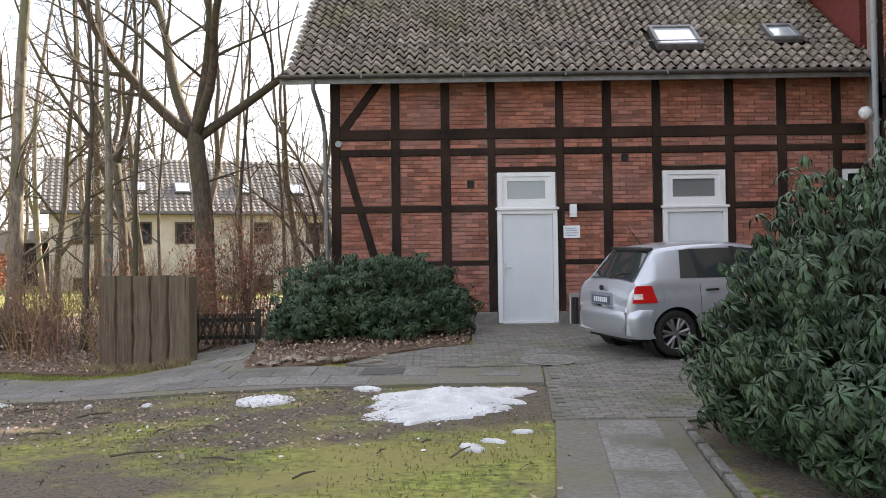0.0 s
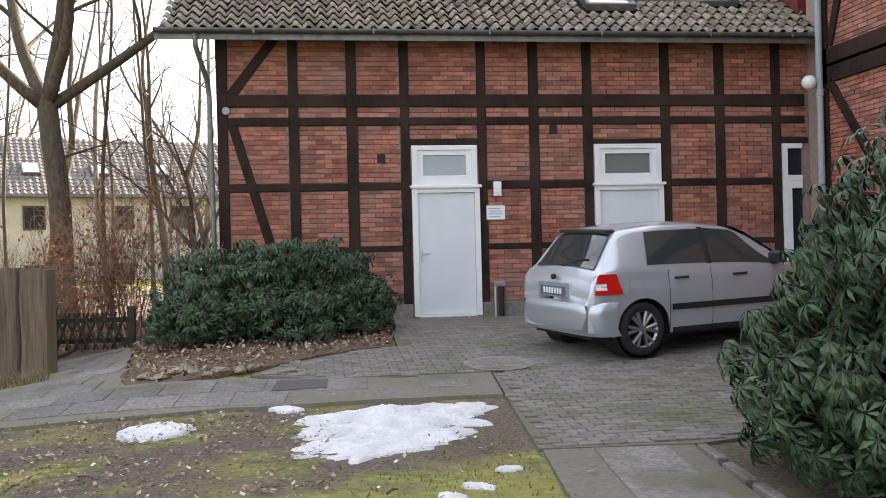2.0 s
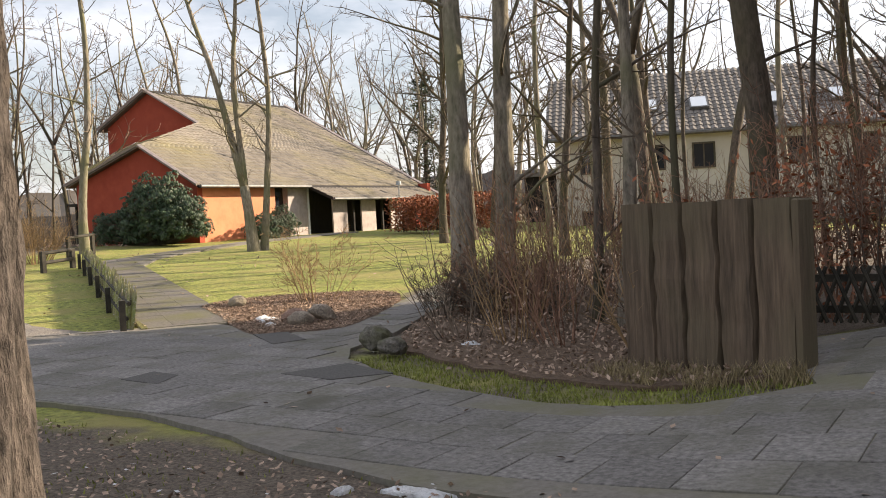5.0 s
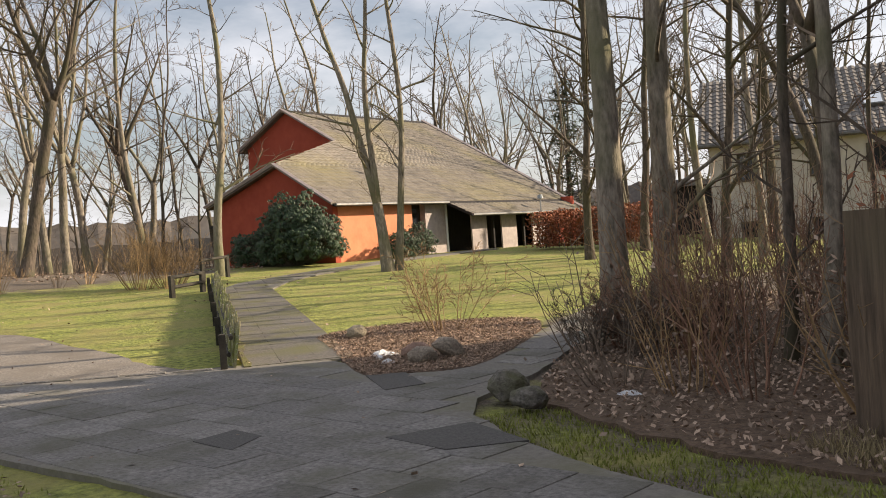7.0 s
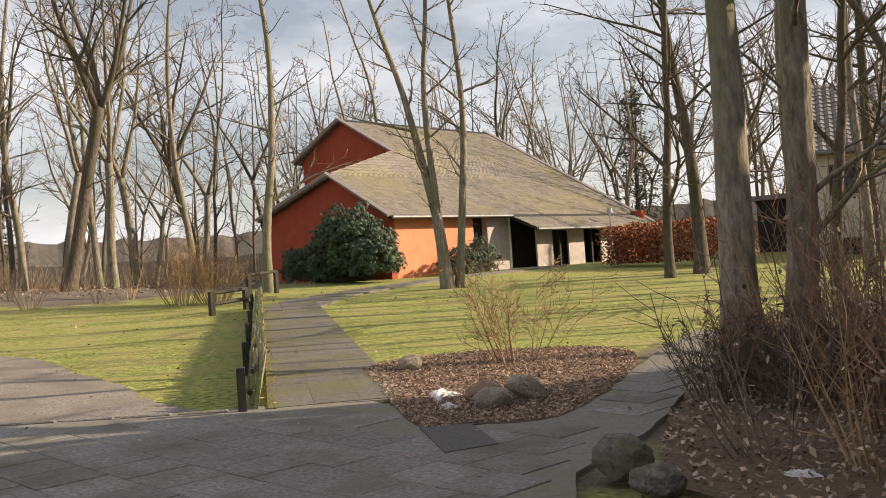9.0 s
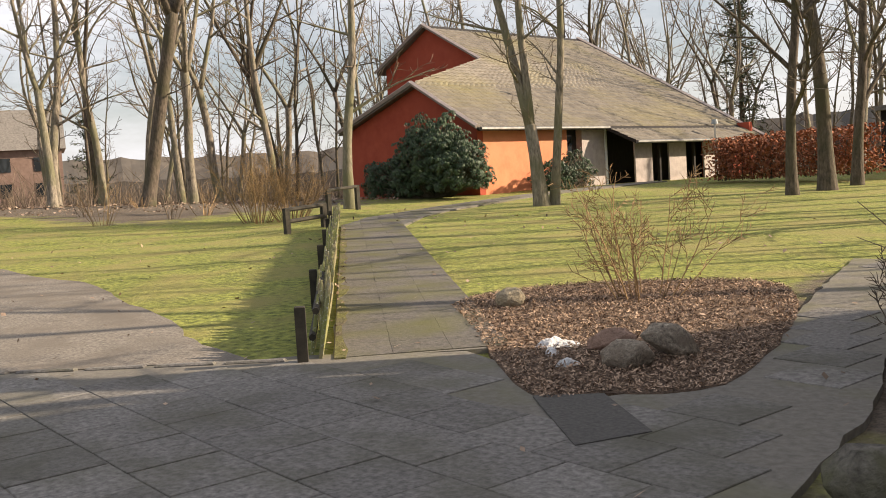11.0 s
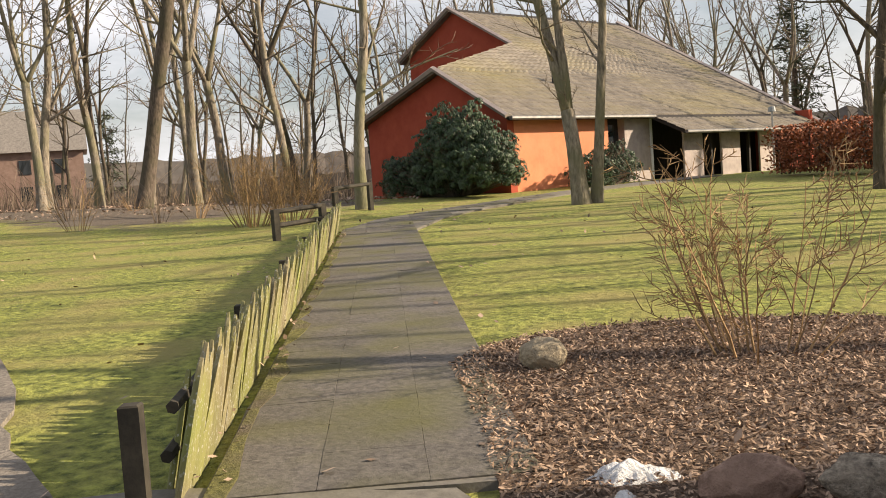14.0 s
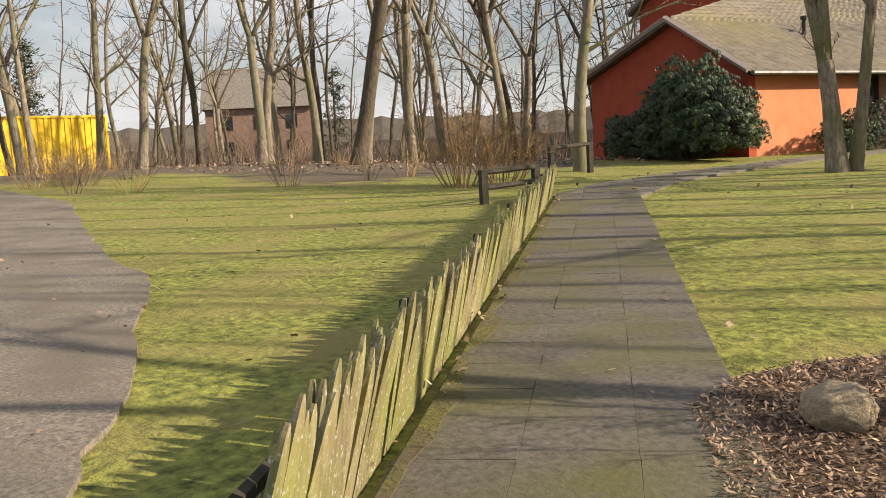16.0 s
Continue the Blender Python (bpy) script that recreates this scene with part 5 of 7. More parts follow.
tree("lean", -8.0, 1.2, "slender tree leaning among the shrubs", seed=21, height=12, r=0.068, lean=(0.1, 0.02), clear=1.5, reach=1.3, per=0.55, bark=BARKDARK, bend=0.06)
tree("yfork", -9.2, 7.2, "bare tree dividing into two raised limbs", seed=25, height=12, r=0.13, fork=4.6, limbs=((-0.3, 0.1, 1), (0.4, 0.0, 1)), clear=2.5, reach=1.8, per=0.55, bark=BARKDARK)
tree("slim", -5.9, 6.7, "slender bare tree beside the forked one", 60, 1.15)
tree("bush", -4.3, 7.5, "small crooked fruit tree behind the house", seed=27, height=5.2, r=0.1, fork=1.5, limbs=((-0.7, 0, 0.9), (0.6, 0.3, 0.9), (0.1, -0.6, 1), (-0.1, 0.5, 1)), clear=1.0, reach=1.2, per=1.1, bark=BARKDARK, bend=0.12)
tree("bush", -2.9, 12.0, "small crooked fruit tree before the beige house", 120, 1.2)
tree("rough", -6.52, -8.49, "old tree with deeply furrowed bark by the walkway", seed=31, height=14, r=0.18, clear=5, reach=3, per=0.6, bark=BARKROUGH, levels=2)
rt = Shape()
for i in range(71):
    z = -0.4 + 4.6 * i / 70
    fl = 0.235 * (1 + 0.75 * math.exp(-max(0, z + 0.1) * 2.6))
    for k in range(72):
        a = 2 * math.pi * k / 72
        rg = 1 - abs(noise.noise((math.cos(a) * 4.2, math.sin(a) * 4.2, z * 0.9))) * 1.3
        rg += 0.35 * noise.noise((math.cos(a) * 11, math.sin(a) * 11, z * 3.2))
        R = fl * (1 + 0.26 * (rg - 0.65)) + 0.05 * math.exp(-max(0, z) * 3) * math.cos(a * 5)
        rt.v.append((R * math.cos(a), R * math.sin(a), z))
rt.f = [(i * 72 + k, i * 72 + (k + 1) % 72, (i + 1) * 72 + (k + 1) % 72, (i + 1) * 72 + k) for i in range(70) for k in range(72)]
part("bark", rt, BARKROUGH, TREES["rough"], "deeply furrowed grey-brown bark", smooth=True)

# the group on the lawn: two stems from one foot, a third beside them
tree("twin", -25.4, 14.75, "two-stemmed tree on the lawn", seed=44, height=14, r=0.19, lean=(-0.06, -0.05), fork=2.2, limbs=((-0.14, -0.11, 1), (-0.01, 0.0, 1)), clear=1.9, reach=1.8, per=0.8, bend=0.035)
tree("twinb", -25.35, 15.15, "upright single stem beside the two-stemmed tree", seed=42, height=14, r=0.135, lean=(0.1, 0.08), clear=3.5, reach=1.8, per=0.9, bend=0.035)
tree("p", -20.05, 18.5, "slim dark tree at the edge of the lawn", seed=46, height=14, r=0.15, lean=(-0.04, -0.03), clear=2.6, reach=3.0, per=0.7, bark=BARKDARK, bend=0.05)
tree("q", -20.1, 20.6, "straight trunk near the hedge", seed=47, height=15, r=0.23, clear=5, reach=2.8, per=0.7, bark=BARKDARK, bend=0.03)
tree("p", -20.2, 22.7, "slim dark trunk near the hedge", 110, 1.1)

# the wood's edge beyond the lawn
tree("corner", -31.9, 13.1, "tall mossy tree beside the wooden rail", seed=53, height=15, r=0.175, lean=(-0.06, -0.04), clear=3.2, reach=2.2, per=0.75, bend=0.05)
tree("oak", -41.0, 10.7, "large dark leaning oak at the wood's edge", seed=51, height=15, r=0.25, lean=(0.13, 0.2), fork=7.0, limbs=((0.1, 0.5, 1), (-0.4, 0.3, 1), (0.5, 0.3, 0.8), (0.2, -0.5, 0.9)), clear=3.6, reach=3.0, per=0.7, bark=BARKDARK, bend=0.05)
tree("pale", -42.8, 13.6, "pale forked oak trunk in the sun", seed=52, height=15, r=0.19, fork=5.2, limbs=((-0.5, -0.3, 1), (0.2, 0.4, 1), (0.5, -0.2, 0.9)), clear=2.6, reach=2.8, per=0.7, bend=0.06)
WOOD_EDGE = ((-46.5, 13.4, "pale", 80, 1.0), (-45.0, 9.0, "corner", 10, 1.05), (-43.8, 8.4, "pale", 200, 0.85), (-45.2, 10.9, "corner", 200, 1.0), (-44.0, 1.2, "corner", 120, 0.7), (-50.5, 5.6, "pale", 150, 1.0), (-47.2, 3.6, "corner", 280, 0.9), (-46.3, 16.8, "pale", 310, 1.0), (-44.5, 18.6, "corner", 140, 1.1), (-48.5, 21.5, "oak", 240, 0.9), (-54.0, 19.0, "corner", 95, 1.2), (-53.5, 1.5, "pale", 260, 1.0), (-47.8, -1.5, "corner", 20, 0.9))
for x, y, ky, tu, si in WOOD_EDGE:
    tree(ky, x, y, "bare woodland tree beyond the lawn", tu, si)
for x, y, ky, tu, si in ((-13.5, 13.5, "p", 15, 0.9), (-12.0, 17.0, "yfork", 70, 1.1), (-8.5, 19.0, "mid", 140, 1.2), (-6.0, 13.0, "lean", 200, 1.1), (-13.5, 22.5, "p", 260, 1.1), (-3.0, 19.5, "mid", 320, 1.1), (-5.5, 23.0, "yfork", 30, 1.0), (-16.5, 25.5, "q", 90, 1.0), (-9.8, 12.5, "slim", 10, 1.2), (-7.8, 16.0, "slim", 190, 1.3), (-14.5, 18.8, "mid", 60, 1.3), (-10.8, 20.5, "yfork", 300, 1.2), (-5.0, 17.0, "mid", 230, 1.2), (-17.5, 22.0, "mid", 160, 1.4), (-6.8, 21.5, "yfork", 130, 1.1)):
    tree(ky, x, y, "bare tree in the grove before the beige house", tu, si)
rnd = random.Random(77)
far_spots = []
while len(far_spots) < 80:
    an, di = rnd.uniform(radians(84), radians(192)), rnd.uniform(40, 92)
    x, y = -12 + di * math.cos(an), -2 + di * math.sin(an)
    if (-46.5 < x < -27 and 17 < y < 40) or (-24 < x < 8 and 25 < y < 42) or x > -13 and y < 45 or (x > -50 and y < 22) or any((x - a) ** 2 + (y - b) ** 2 < 9 for a, b in far_spots):
        continue
    far_spots.append((x, y))
while len(far_spots) < 122:
    x, y = rnd.uniform(-66, -20), rnd.uniform(43, 66)
    if all((x - a) ** 2 + (y - b) ** 2 > 5 for a, b in far_spots):
        far_spots.append((x, y))
while len(far_spots) < 144:
    x, y = rnd.uniform(-78, -49), rnd.uniform(22, 52)
    if all((x - a) ** 2 + (y - b) ** 2 > 5 for a, b in far_spots):
        far_spots.append((x, y))
FAR_KINDS = (dict(seed=71, height=15, r=0.15, lean=(0.04, 0.02), clear=3.0, reach=2.6, per=0.55, fine=0.015), dict(seed=72, height=15, r=0.17, lean=(-0.08, 0.03), fork=4.6, limbs=((-0.5, 0.1, 1), (0.35, 0.2, 1), (0.1, -0.5, 1)), clear=3.2, reach=2.8, per=0.42, fine=0.015), dict(seed=73, height=14, r=0.1, clear=2.6, reach=2.2, per=0.55, bark=BARKDARK, fine=0.015), dict(seed=74, height=15, r=0.135, lean=(0.08, 0.05), fork=6.5, limbs=((-0.4, -0.2, 1), (0.5, 0.2, 1)), clear=2.4, reach=2.6, per=0.45, bark=BARKDARK, fine=0.015))
for k, (x, y) in enumerate(far_spots):
    kind_ = k % 4
    tree(("far", kind_), x, y, "bare tree in the woods behind", rnd.uniform(0, 360), rnd.uniform(0.85, 1.25), **(dict(FAR_KINDS[kind_]) if k < 4 else {}))


def conifer(x, y, h, seed):
    rnd = random.Random(seed)
    o = thing("conifer", "dark green spruce standing among bare trees", "tree", "conifers", m=pose(x, y, gz(max(-52, x), min(40, y)) - 0.1))
    t = Shape()
    t.tube([(0, 0, 0), (0, 0, h)], [0.2, 0.03], 7)
    c = Shape()
    for k in range(int(h * 7)):
        z = h * (0.12 + 0.86 * (k + rnd.random()) / (h * 7))
        a = rnd.uniform(0, 6.28)
        R = ((h - z) * 0.2 + 0.5) * rnd.uniform(0.4, 1.25)
        d = Vector((math.cos(a), math.sin(a), rnd.uniform(-0.25, 0.2)))
        t.tube([(0, 0, z), tuple(Vector((0, 0, z)) + d * R)], [0.03, 0.01], 3, cap=False)
        for q in range(26):
            f = rnd.uniform(0.3, 1.05)
            p = Vector((0, 0, z)) + d * R * f + Vector((rnd.gauss(0, 1), rnd.gauss(0, 1), rnd.gauss(0, 0.7))) * 0.2
            u = Vector((rnd.uniform(-1, 1), rnd.uniform(-1, 1), rnd.uniform(-0.6, 0.6))).normalized() * rnd.uniform(0.12, 0.28)
            w = u.cross(Vector((rnd.uniform(-1, 1), rnd.uniform(-1, 1), 1))).normalized() * 0.05
            c.quad(p - u, p + w, p + u, p - w)
    part("trunk", t, BARKDARK, o)
    part("crown", c, CONIFER, o)


conifer(-37.5, 47.0, 11, 1)
conifer(-92, 30, 9, 3)
conifer(-80, 4, 9, 4)
conifer(-84, -2, 7, 5)


# ---- bushes ----
def leaf_bush(name, label, blobs, count, leaf, seed, base_z, groups=""):
    """Evergreen bush: stems, and whorls of drooping leathery leaves over uneven mounds. blobs: centre and radii."""
    rnd = random.Random(seed)
    cx, cy = blobs[0][0], blobs[0][1]
    o = thing(name, label, "bush", groups, m=pose(cx, cy, base_z))
    st, lv = Shape(), Shape()
    tot = sum(b[3] * b[4] + b[3] * b[5] for b in blobs)
    for bx, by, bz_, rx, ry, rz in blobs:
        n = int(count * (rx * ry + rx * rz) / tot)
        for k in range(n):
            u = rnd.uniform(-0.55, 1)
            a = rnd.uniform(0, 6.283)
            s_ = math.sqrt(max(0, 1 - u * u))
            d = Vector((s_ * math.cos(a), s_ * math.sin(a), u))
            sh = rnd.choice((1.0, 1.0, 0.95, 0.86, 0.7)) * (1 + 0.42 * noise.noise((d.x * 2.3 + bx, d.y * 2.3, d.z * 2.3 + seed)) + 0.18 * noise.noise((d.x * 6 + bx, d.y * 6, d.z * 6 + seed)) + rnd.uniform(-0.05, 0.07))
            p = Vector((bx - cx + d.x * rx * sh, by - cy + d.y * ry * sh, bz_ - base_z + d.z * rz * sh))
            if p.z < 0.06:
                continue
            ax = (Vector((d.x / rx, d.y / ry, d.z / rz + 0.5))).normalized()
            e1 = ax.cross(Vector((rnd.uniform(-1, 1), rnd.uniform(-1, 1), rnd.uniform(-1, 1)))).normalized()
            e2 = ax.cross(e1)
            nl = rnd.randint(6, 9)
            dr_ = rnd.uniform(0.45, 1.35)
            for i in range(nl):
                t = 6.283 * i / nl + rnd.uniform(-0.25, 0.25)
                r = e1 * math.cos(t) + e2 * math.sin(t)
                out = (r + ax * (0.35 - dr_)).normalized()
                out = (out + Vector((0, 0, -0.5 * dr_))).normalized()
                L = leaf * rnd.uniform(0.75, 1.15)
                w = L * 0.125
                sd = out.cross(ax).normalized()
                up = sd.cross(out)
                a0, m1, tip = p + out * L * 0.06, p + out * L * 0.55 + up * L * 0.03, p + out * L - up * L * 0.1 * (1 + dr_)
                j = len(lv.v)
                lv.v += [tuple(a0), tuple(m1 + sd * w + up * w * 0.25), tuple(tip), tuple(m1 - sd * w + up * w * 0.25), tuple(m1)]
                lv.f += [(j, j + 1, j + 4), (j + 1, j + 2, j + 4), (j + 2, j + 3, j + 4), (j + 3, j, j + 4)]
            if rnd.random() < 0.2:
                st.tube([(p.x * 0.25, p.y * 0.25, 0.0), (p.x * 0.6, p.y * 0.6, p.z * 0.55), tuple(p)], [0.016, 0.011, 0.006], 4, cap=False)
    part("stemwork", st, BARKDARK, o)
    part("foliage", lv, LEAF, o)
    return o


leaf_bush("rhododendron", "broad dark green rhododendron bush by the house wall", [(-2.1, -2.0, 0.55, 0.8, 0.9, 0.74), (-2.85, -2.0, 0.42, 0.75, 0.9, 0.74), (-1.4, -1.8, 0.5, 0.7, 0.8, 0.7), (-3.2, -2.4, 0.15, 0.55, 0.65, 0.55), (-0.95, -1.9, 0.25, 0.5, 0.6, 0.5), (-1.8, -2.5, 0.1, 0.6, 0.5, 0.5)], 3000, 0.135, 1, -0.05, "rhododendrons")
leaf_bush("rhododendron", "large rhododendron with drooping winter leaves by the walk", [(2.95, -9.6, 0.5, 1.55, 1.5, 1.3), (2.15, -9.3, 0.0, 0.95, 1.1, 0.8), (3.9, -8.4, 0.5, 1.4, 1.4, 1.3), (2.3, -10.9, -0.1, 0.95, 1.0, 0.75), (4.4, -10.6, 0.7, 1.5, 1.5, 1.6)], 9500, 0.15, 2, -0.5, "rhododendrons")
leaf_bush("rhododendron", "tall rounded evergreen bush against the red wall", [(-32.9, 17.7, 1.75, 1.35, 1.2, 1.5), (-35.3, 17.8, 1.05, 1.3, 1.0, 0.85), (-31.6, 17.6, 1.3, 1.1, 1.1, 1.15), (-33.8, 17.7, 1.2, 1.0, 1.0, 1.2)], 4600, 0.17, 3, 0.4, "rhododendrons")
leaf_bush("small_bush", "low evergreen bush under the hall windows", [(-31.0, 21.9, 0.8, 0.8, 0.9, 0.7), (-31.2, 23.3, 0.95, 0.8, 0.9, 0.8)], 1000, 0.13, 4, 0.3)


def twig_shrub(x, y, label, n, h, spread_, seed, material, r=0.008, leaves=0, leafmat=None, sub=4, sides=3):
    rnd = random.Random(seed)
    o = thing("shrub", label, "shrub", "bare shrubs", m=pose(x, y, gz(x, y)))
    lv = Shape()
    for k in range(n):
        a = rnd.uniform(0, 6.283)
        q = math.sqrt(rnd.random())
        p = Vector((math.cos(a) * q * spread_ * 0.28, math.sin(a) * q * spread_ * 0.28, -0.05))
        d = Vector((math.cos(a) * q * spread_ / h, math.sin(a) * q * spread_ / h, 1))
        st = Shape()
        b = limb(st, p, d, h * rnd.uniform(0.65, 1.1), r * rnd.uniform(0.7, 1.3), rnd, sides, 6, 0.13, 0.03, 0.3)
        branches(st, *b, rnd, 1 if sub < 6 else 2, sub, h * 0.3, 0.25, 0.004)
        part("branch", st, material, o)
        for i in range(leaves):
            t = rnd.uniform(0.2, 1)
            c = b[0][min(6, int(t * 6))] + Vector((rnd.uniform(-1, 1), rnd.uniform(-1, 1), rnd.uniform(-1, 1))) * 0.22
            u = Vector((rnd.uniform(-1, 1), rnd.uniform(-1, 1), rnd.uniform(-1, 0.3))).normalized() * 0.045
            w = u.cross(Vector((rnd.uniform(-1, 1), rnd.uniform(-1, 1), 1))).normalized() * 0.022
            lv.quad(c - u, c + w, c + u, c - w)
    if leaves:
        part("foliage", lv, leafmat or BROWNLEAF, o, "withered russet leaves")
    return o


rnd = random.Random(5)
spots = []
for k in range(46):
    for _ in range(60):
        x, y = rnd.uniform(-11.6, -5.2), rnd.uniform(-1.9, 7.5)
        if inside((x, y), ISLAND) and x > -10.4 and not (x < -9.2 and y < 1.3) and all((x - a) ** 2 + (y - b) ** 2 > 0.36 for a, b in spots) and y > -1.3 - 0.18 * (x + 6) * (x < -6.6):
            break
    spots.append((x, y))
for k, (x, y) in enumerate(spots):
    near = y < 1.5
    twig_shrub(x, y, "tangled bare shrub with reddish-brown twigs", 16 if near else 12, rnd.uniform(1.3, 1.9) if near else rnd.uniform(1.5, 2.5), 1.0, 100 + k, (TWIGRED, TWIGPALE, TWIG, TWIGRED)[k % 4], 0.009, 3 if k % 3 == 0 else 0, sub=5)
for k, (x, y, h) in enumerate(((-4.6, 0.9, 2.3), (-5.2, 1.2, 2.6), (-3.9, 1.9, 2.4), (-4.9, 2.6, 3.0), (-3.7, 0.5, 1.8), (-4.4, 4.5, 3.2), (-3.6, 3.4, 2.8))):
    twig_shrub(x, y, "young bare shrub with a few withered leaves", 8, h, 0.8, 160 + k, TWIGRED if k % 2 else TWIG, 0.012, 10 if k % 2 else 2, REDLEAF, sub=6)
for k in range(9):
    x, y = -10.2 + 0.28 * (k % 5) + rnd.uniform(-0.12, 0.12), 1.5 + 0.5 * (k // 3) + rnd.uniform(-0.3, 0.3)
    twig_shrub(x, y, "dense low thicket of dark reddish twigs round the trunks", 20, rnd.uniform(0.7, 1.15), 0.5, 140 + k, TWIGRED if k % 2 else TWIGDARK, 0.007, 2, sub=6)
twig_shrub(-5.9, -0.4, "beech sapling keeping its russet leaves", 7, 2.3, 0.9, 180, TWIGRED, 0.012, 45, REDLEAF, sub=6)
for k, (x, y) in enumerate(((-4.95, 0.4), (-4.5, 1.3), (-5.3, 1.6))):
    twig_shrub(x, y, "beech sapling keeping its russet leaves", 8, 2.5, 0.8, 183 + k, TWIGRED, 0.012, 38, REDLEAF, sub=6)
twig_shrub(-7.2, 1.2, "pink-leaved low shrub behind the board", 14, 1.6, 1.4, 181, TWIGRED, 0.008, 30, BROWNLEAF, sub=6)
twig_shrub(-13.68, 2.75, "open bare shrub in the mulch bed", 18, 1.35, 1.25, 190, TWIGPALE, 0.0075, 0, sub=6, sides=4)
for k, (x, y, h) in enumerate(((-30.3, 8.7, 2.1), (-29.6, 9.3, 1.7))):
    twig_shrub(x, y, "dense pale bare shrub behind the fence", 34, h, 1.5, 200 + k, TWIGPALE, 0.013, 0, sub=6)
for k in range(16):
    x, y = -33.0 - rnd.uniform(0, 16), 3.2 + rnd.uniform(-2.5, 7.0)
    twig_shrub(x, y, "small bare shrub at the edge of the lawn", 14, rnd.uniform(0.6, 1.6), 0.9, 220 + k, (TWIGPALE, TWIG)[k % 2], 0.009, 0, sub=5)
for k in range(12):
    twig_shrub(-39.0 - rnd.uniform(0, 8), 0.6 + rnd.uniform(0, 2.6), "knee-high row of dry bare shrubs", 16, rnd.uniform(0.8, 1.4), 1.3, 250 + k, (TWIGPALE, TWIG)[k % 2], 0.009, 0, sub=5)

hedge = thing("beech_hedge", "clipped beech hedge with rust-brown winter leaves", "hedge", m=pose(-26.6, 25.7, gz(-26.6, 25.7)))
rnd = random.Random(9)
lv, st = Shape(), Shape()
for k in range(9000):
    t = rnd.random()
    c = Vector((t * 6.2, -t * 1.0, 0)) + Vector((rnd.gauss(0, 0.15), rnd.uniform(-0.75, 0.75), 0))
    c.z = rnd.uniform(0.05, 1.55 + 0.12 * noise.noise((c.x * 1.5, c.y, 1)))
    u = Vector((rnd.uniform(-1, 1), rnd.uniform(-1, 1), rnd.uniform(-1, 1))).normalized() * 0.06
    w = u.cross(Vector((rnd.uniform(-1, 1), rnd.uniform(-1, 1), 1))).normalized() * 0.04
    lv.quad(c - u, c + w, c + u, c - w)
for k in range(60):
    x = rnd.uniform(0, 6.2)
    st.tube([(x, -x / 6.2, 0), (x + rnd.uniform(-0.2, 0.2), -x / 6.2 + rnd.uniform(-0.4, 0.4), 1.4)], [0.02, 0.008], 4)
part("foliage", lv, REDLEAF, hedge)
part("stemwork", st, BARKDARK, hedge)
shed = thing("garage", "low dark flat-roofed garage behind the hedge", "building", m=pose(-24.5, 35.0, gz(-24.5, 35)))
boxpart("wall", (0, 7.5, 0, 4, -0.3, 2.3), DARKWOODSHADE, shed)
boxpart("roof", (-0.3, 7.8, -0.4, 4.3, 2.3, 2.5), PLINTH, shed)

# ---- board, lattice, fence, rails ----
B0, B1 = Vector((-6.55, -1.8)), Vector((-4.86, -2.72))
bd = thing("wooden_board", "upright screen of thick weathered oak planks", "screen", m=pose(B0.x, B0.y, gz(-5.7, -2.3) - 0.06, 0, 0, math.degrees(math.atan2((B1 - B0).y, (B1 - B0).x))))
wd = (B1 - B0).length
edges = [0, 0.21, 0.4, 0.6, 0.79, 1.0]
rnd = random.Random(12)
for k in range(5):
    q = Shape()
    x0, x1 = edges[k] * wd + 0.006, edges[k + 1] * wd - 0.006
    rows_ = 9
    jit = [rnd.uniform(-0.012, 0.012) for _ in range(rows_ + 1)]
    hh = 1.5 + rnd.uniform(-0.012, 0.012)
    for i in range(rows_ + 1):
        z = hh * i / rows_
        for x, y in ((x0 + jit[i], 0.0), (x0 + 0.02 + jit[i], -0.05), (x1 - 0.02 + jit[-1 - i], -0.055), (x1 + jit[-1 - i], 0.0), (x1, 0.05), (x0, 0.05)):
            q.v.append((x, y + 0.5 * jit[i], z))
    for i in range(rows_):
        for j in range(6):
            a, b = i * 6 + j, i * 6 + (j + 1) % 6
            q.f.append((a, b, b + 6, a + 6))
    q.f += [tuple(reversed(range(6))), tuple(range(rows_ * 6, rows_ * 6 + 6))]
    part("plank", q, BOARD, bd)
q = Shape()
q.box(wd - 0.004, wd + 0.055, -0.07, 0.1, 0, 1.48, bevel=0.015)
part("edge_post", q, BOARD, bd)
q = Shape()
q.box(0.1, wd, 0.05, 0.12, 0.35, 0.47)
q.box(0.1, wd, 0.05, 0.12, 1.05, 1.17)
part("cross_batten", q, BOARD, bd)

lat = thing("lattice_gate", "low dark lattice gate of crossed slats", "gate", m=pose(-5.35, -0.55, gz(-4.9, -0.55)))
for k in range(7):
    for sg in (1, -1):
        x = 0.04 + k * 0.13
        q = Shape()
        q.tube([(x if sg > 0 else x + 0.2, 0.012 * sg, 0.08), (x + 0.2 if sg > 0 else x, 0.012 * sg, 0.62)], 0.02, 5)
        part("slat", q, RAILWOOD, lat)
for z in (0.17, 0.47):
    boxpart("rail", (0, 1.05, 0.03, 0.075, z, z + 0.07), RAILWOOD, lat)
for x in (-0.05, 1.05):
    boxpart("post", (x, x + 0.1, -0.03, 0.08, -0.05, 0.7), RAILWOOD, lat, bevel=0.012)

fence = thing("picket_fence", "low old picket fence covered in green moss", "fence")
rnd = random.Random(14)
FA = PL - PN * 0.13 + PD * 0.1
FL = 14.6


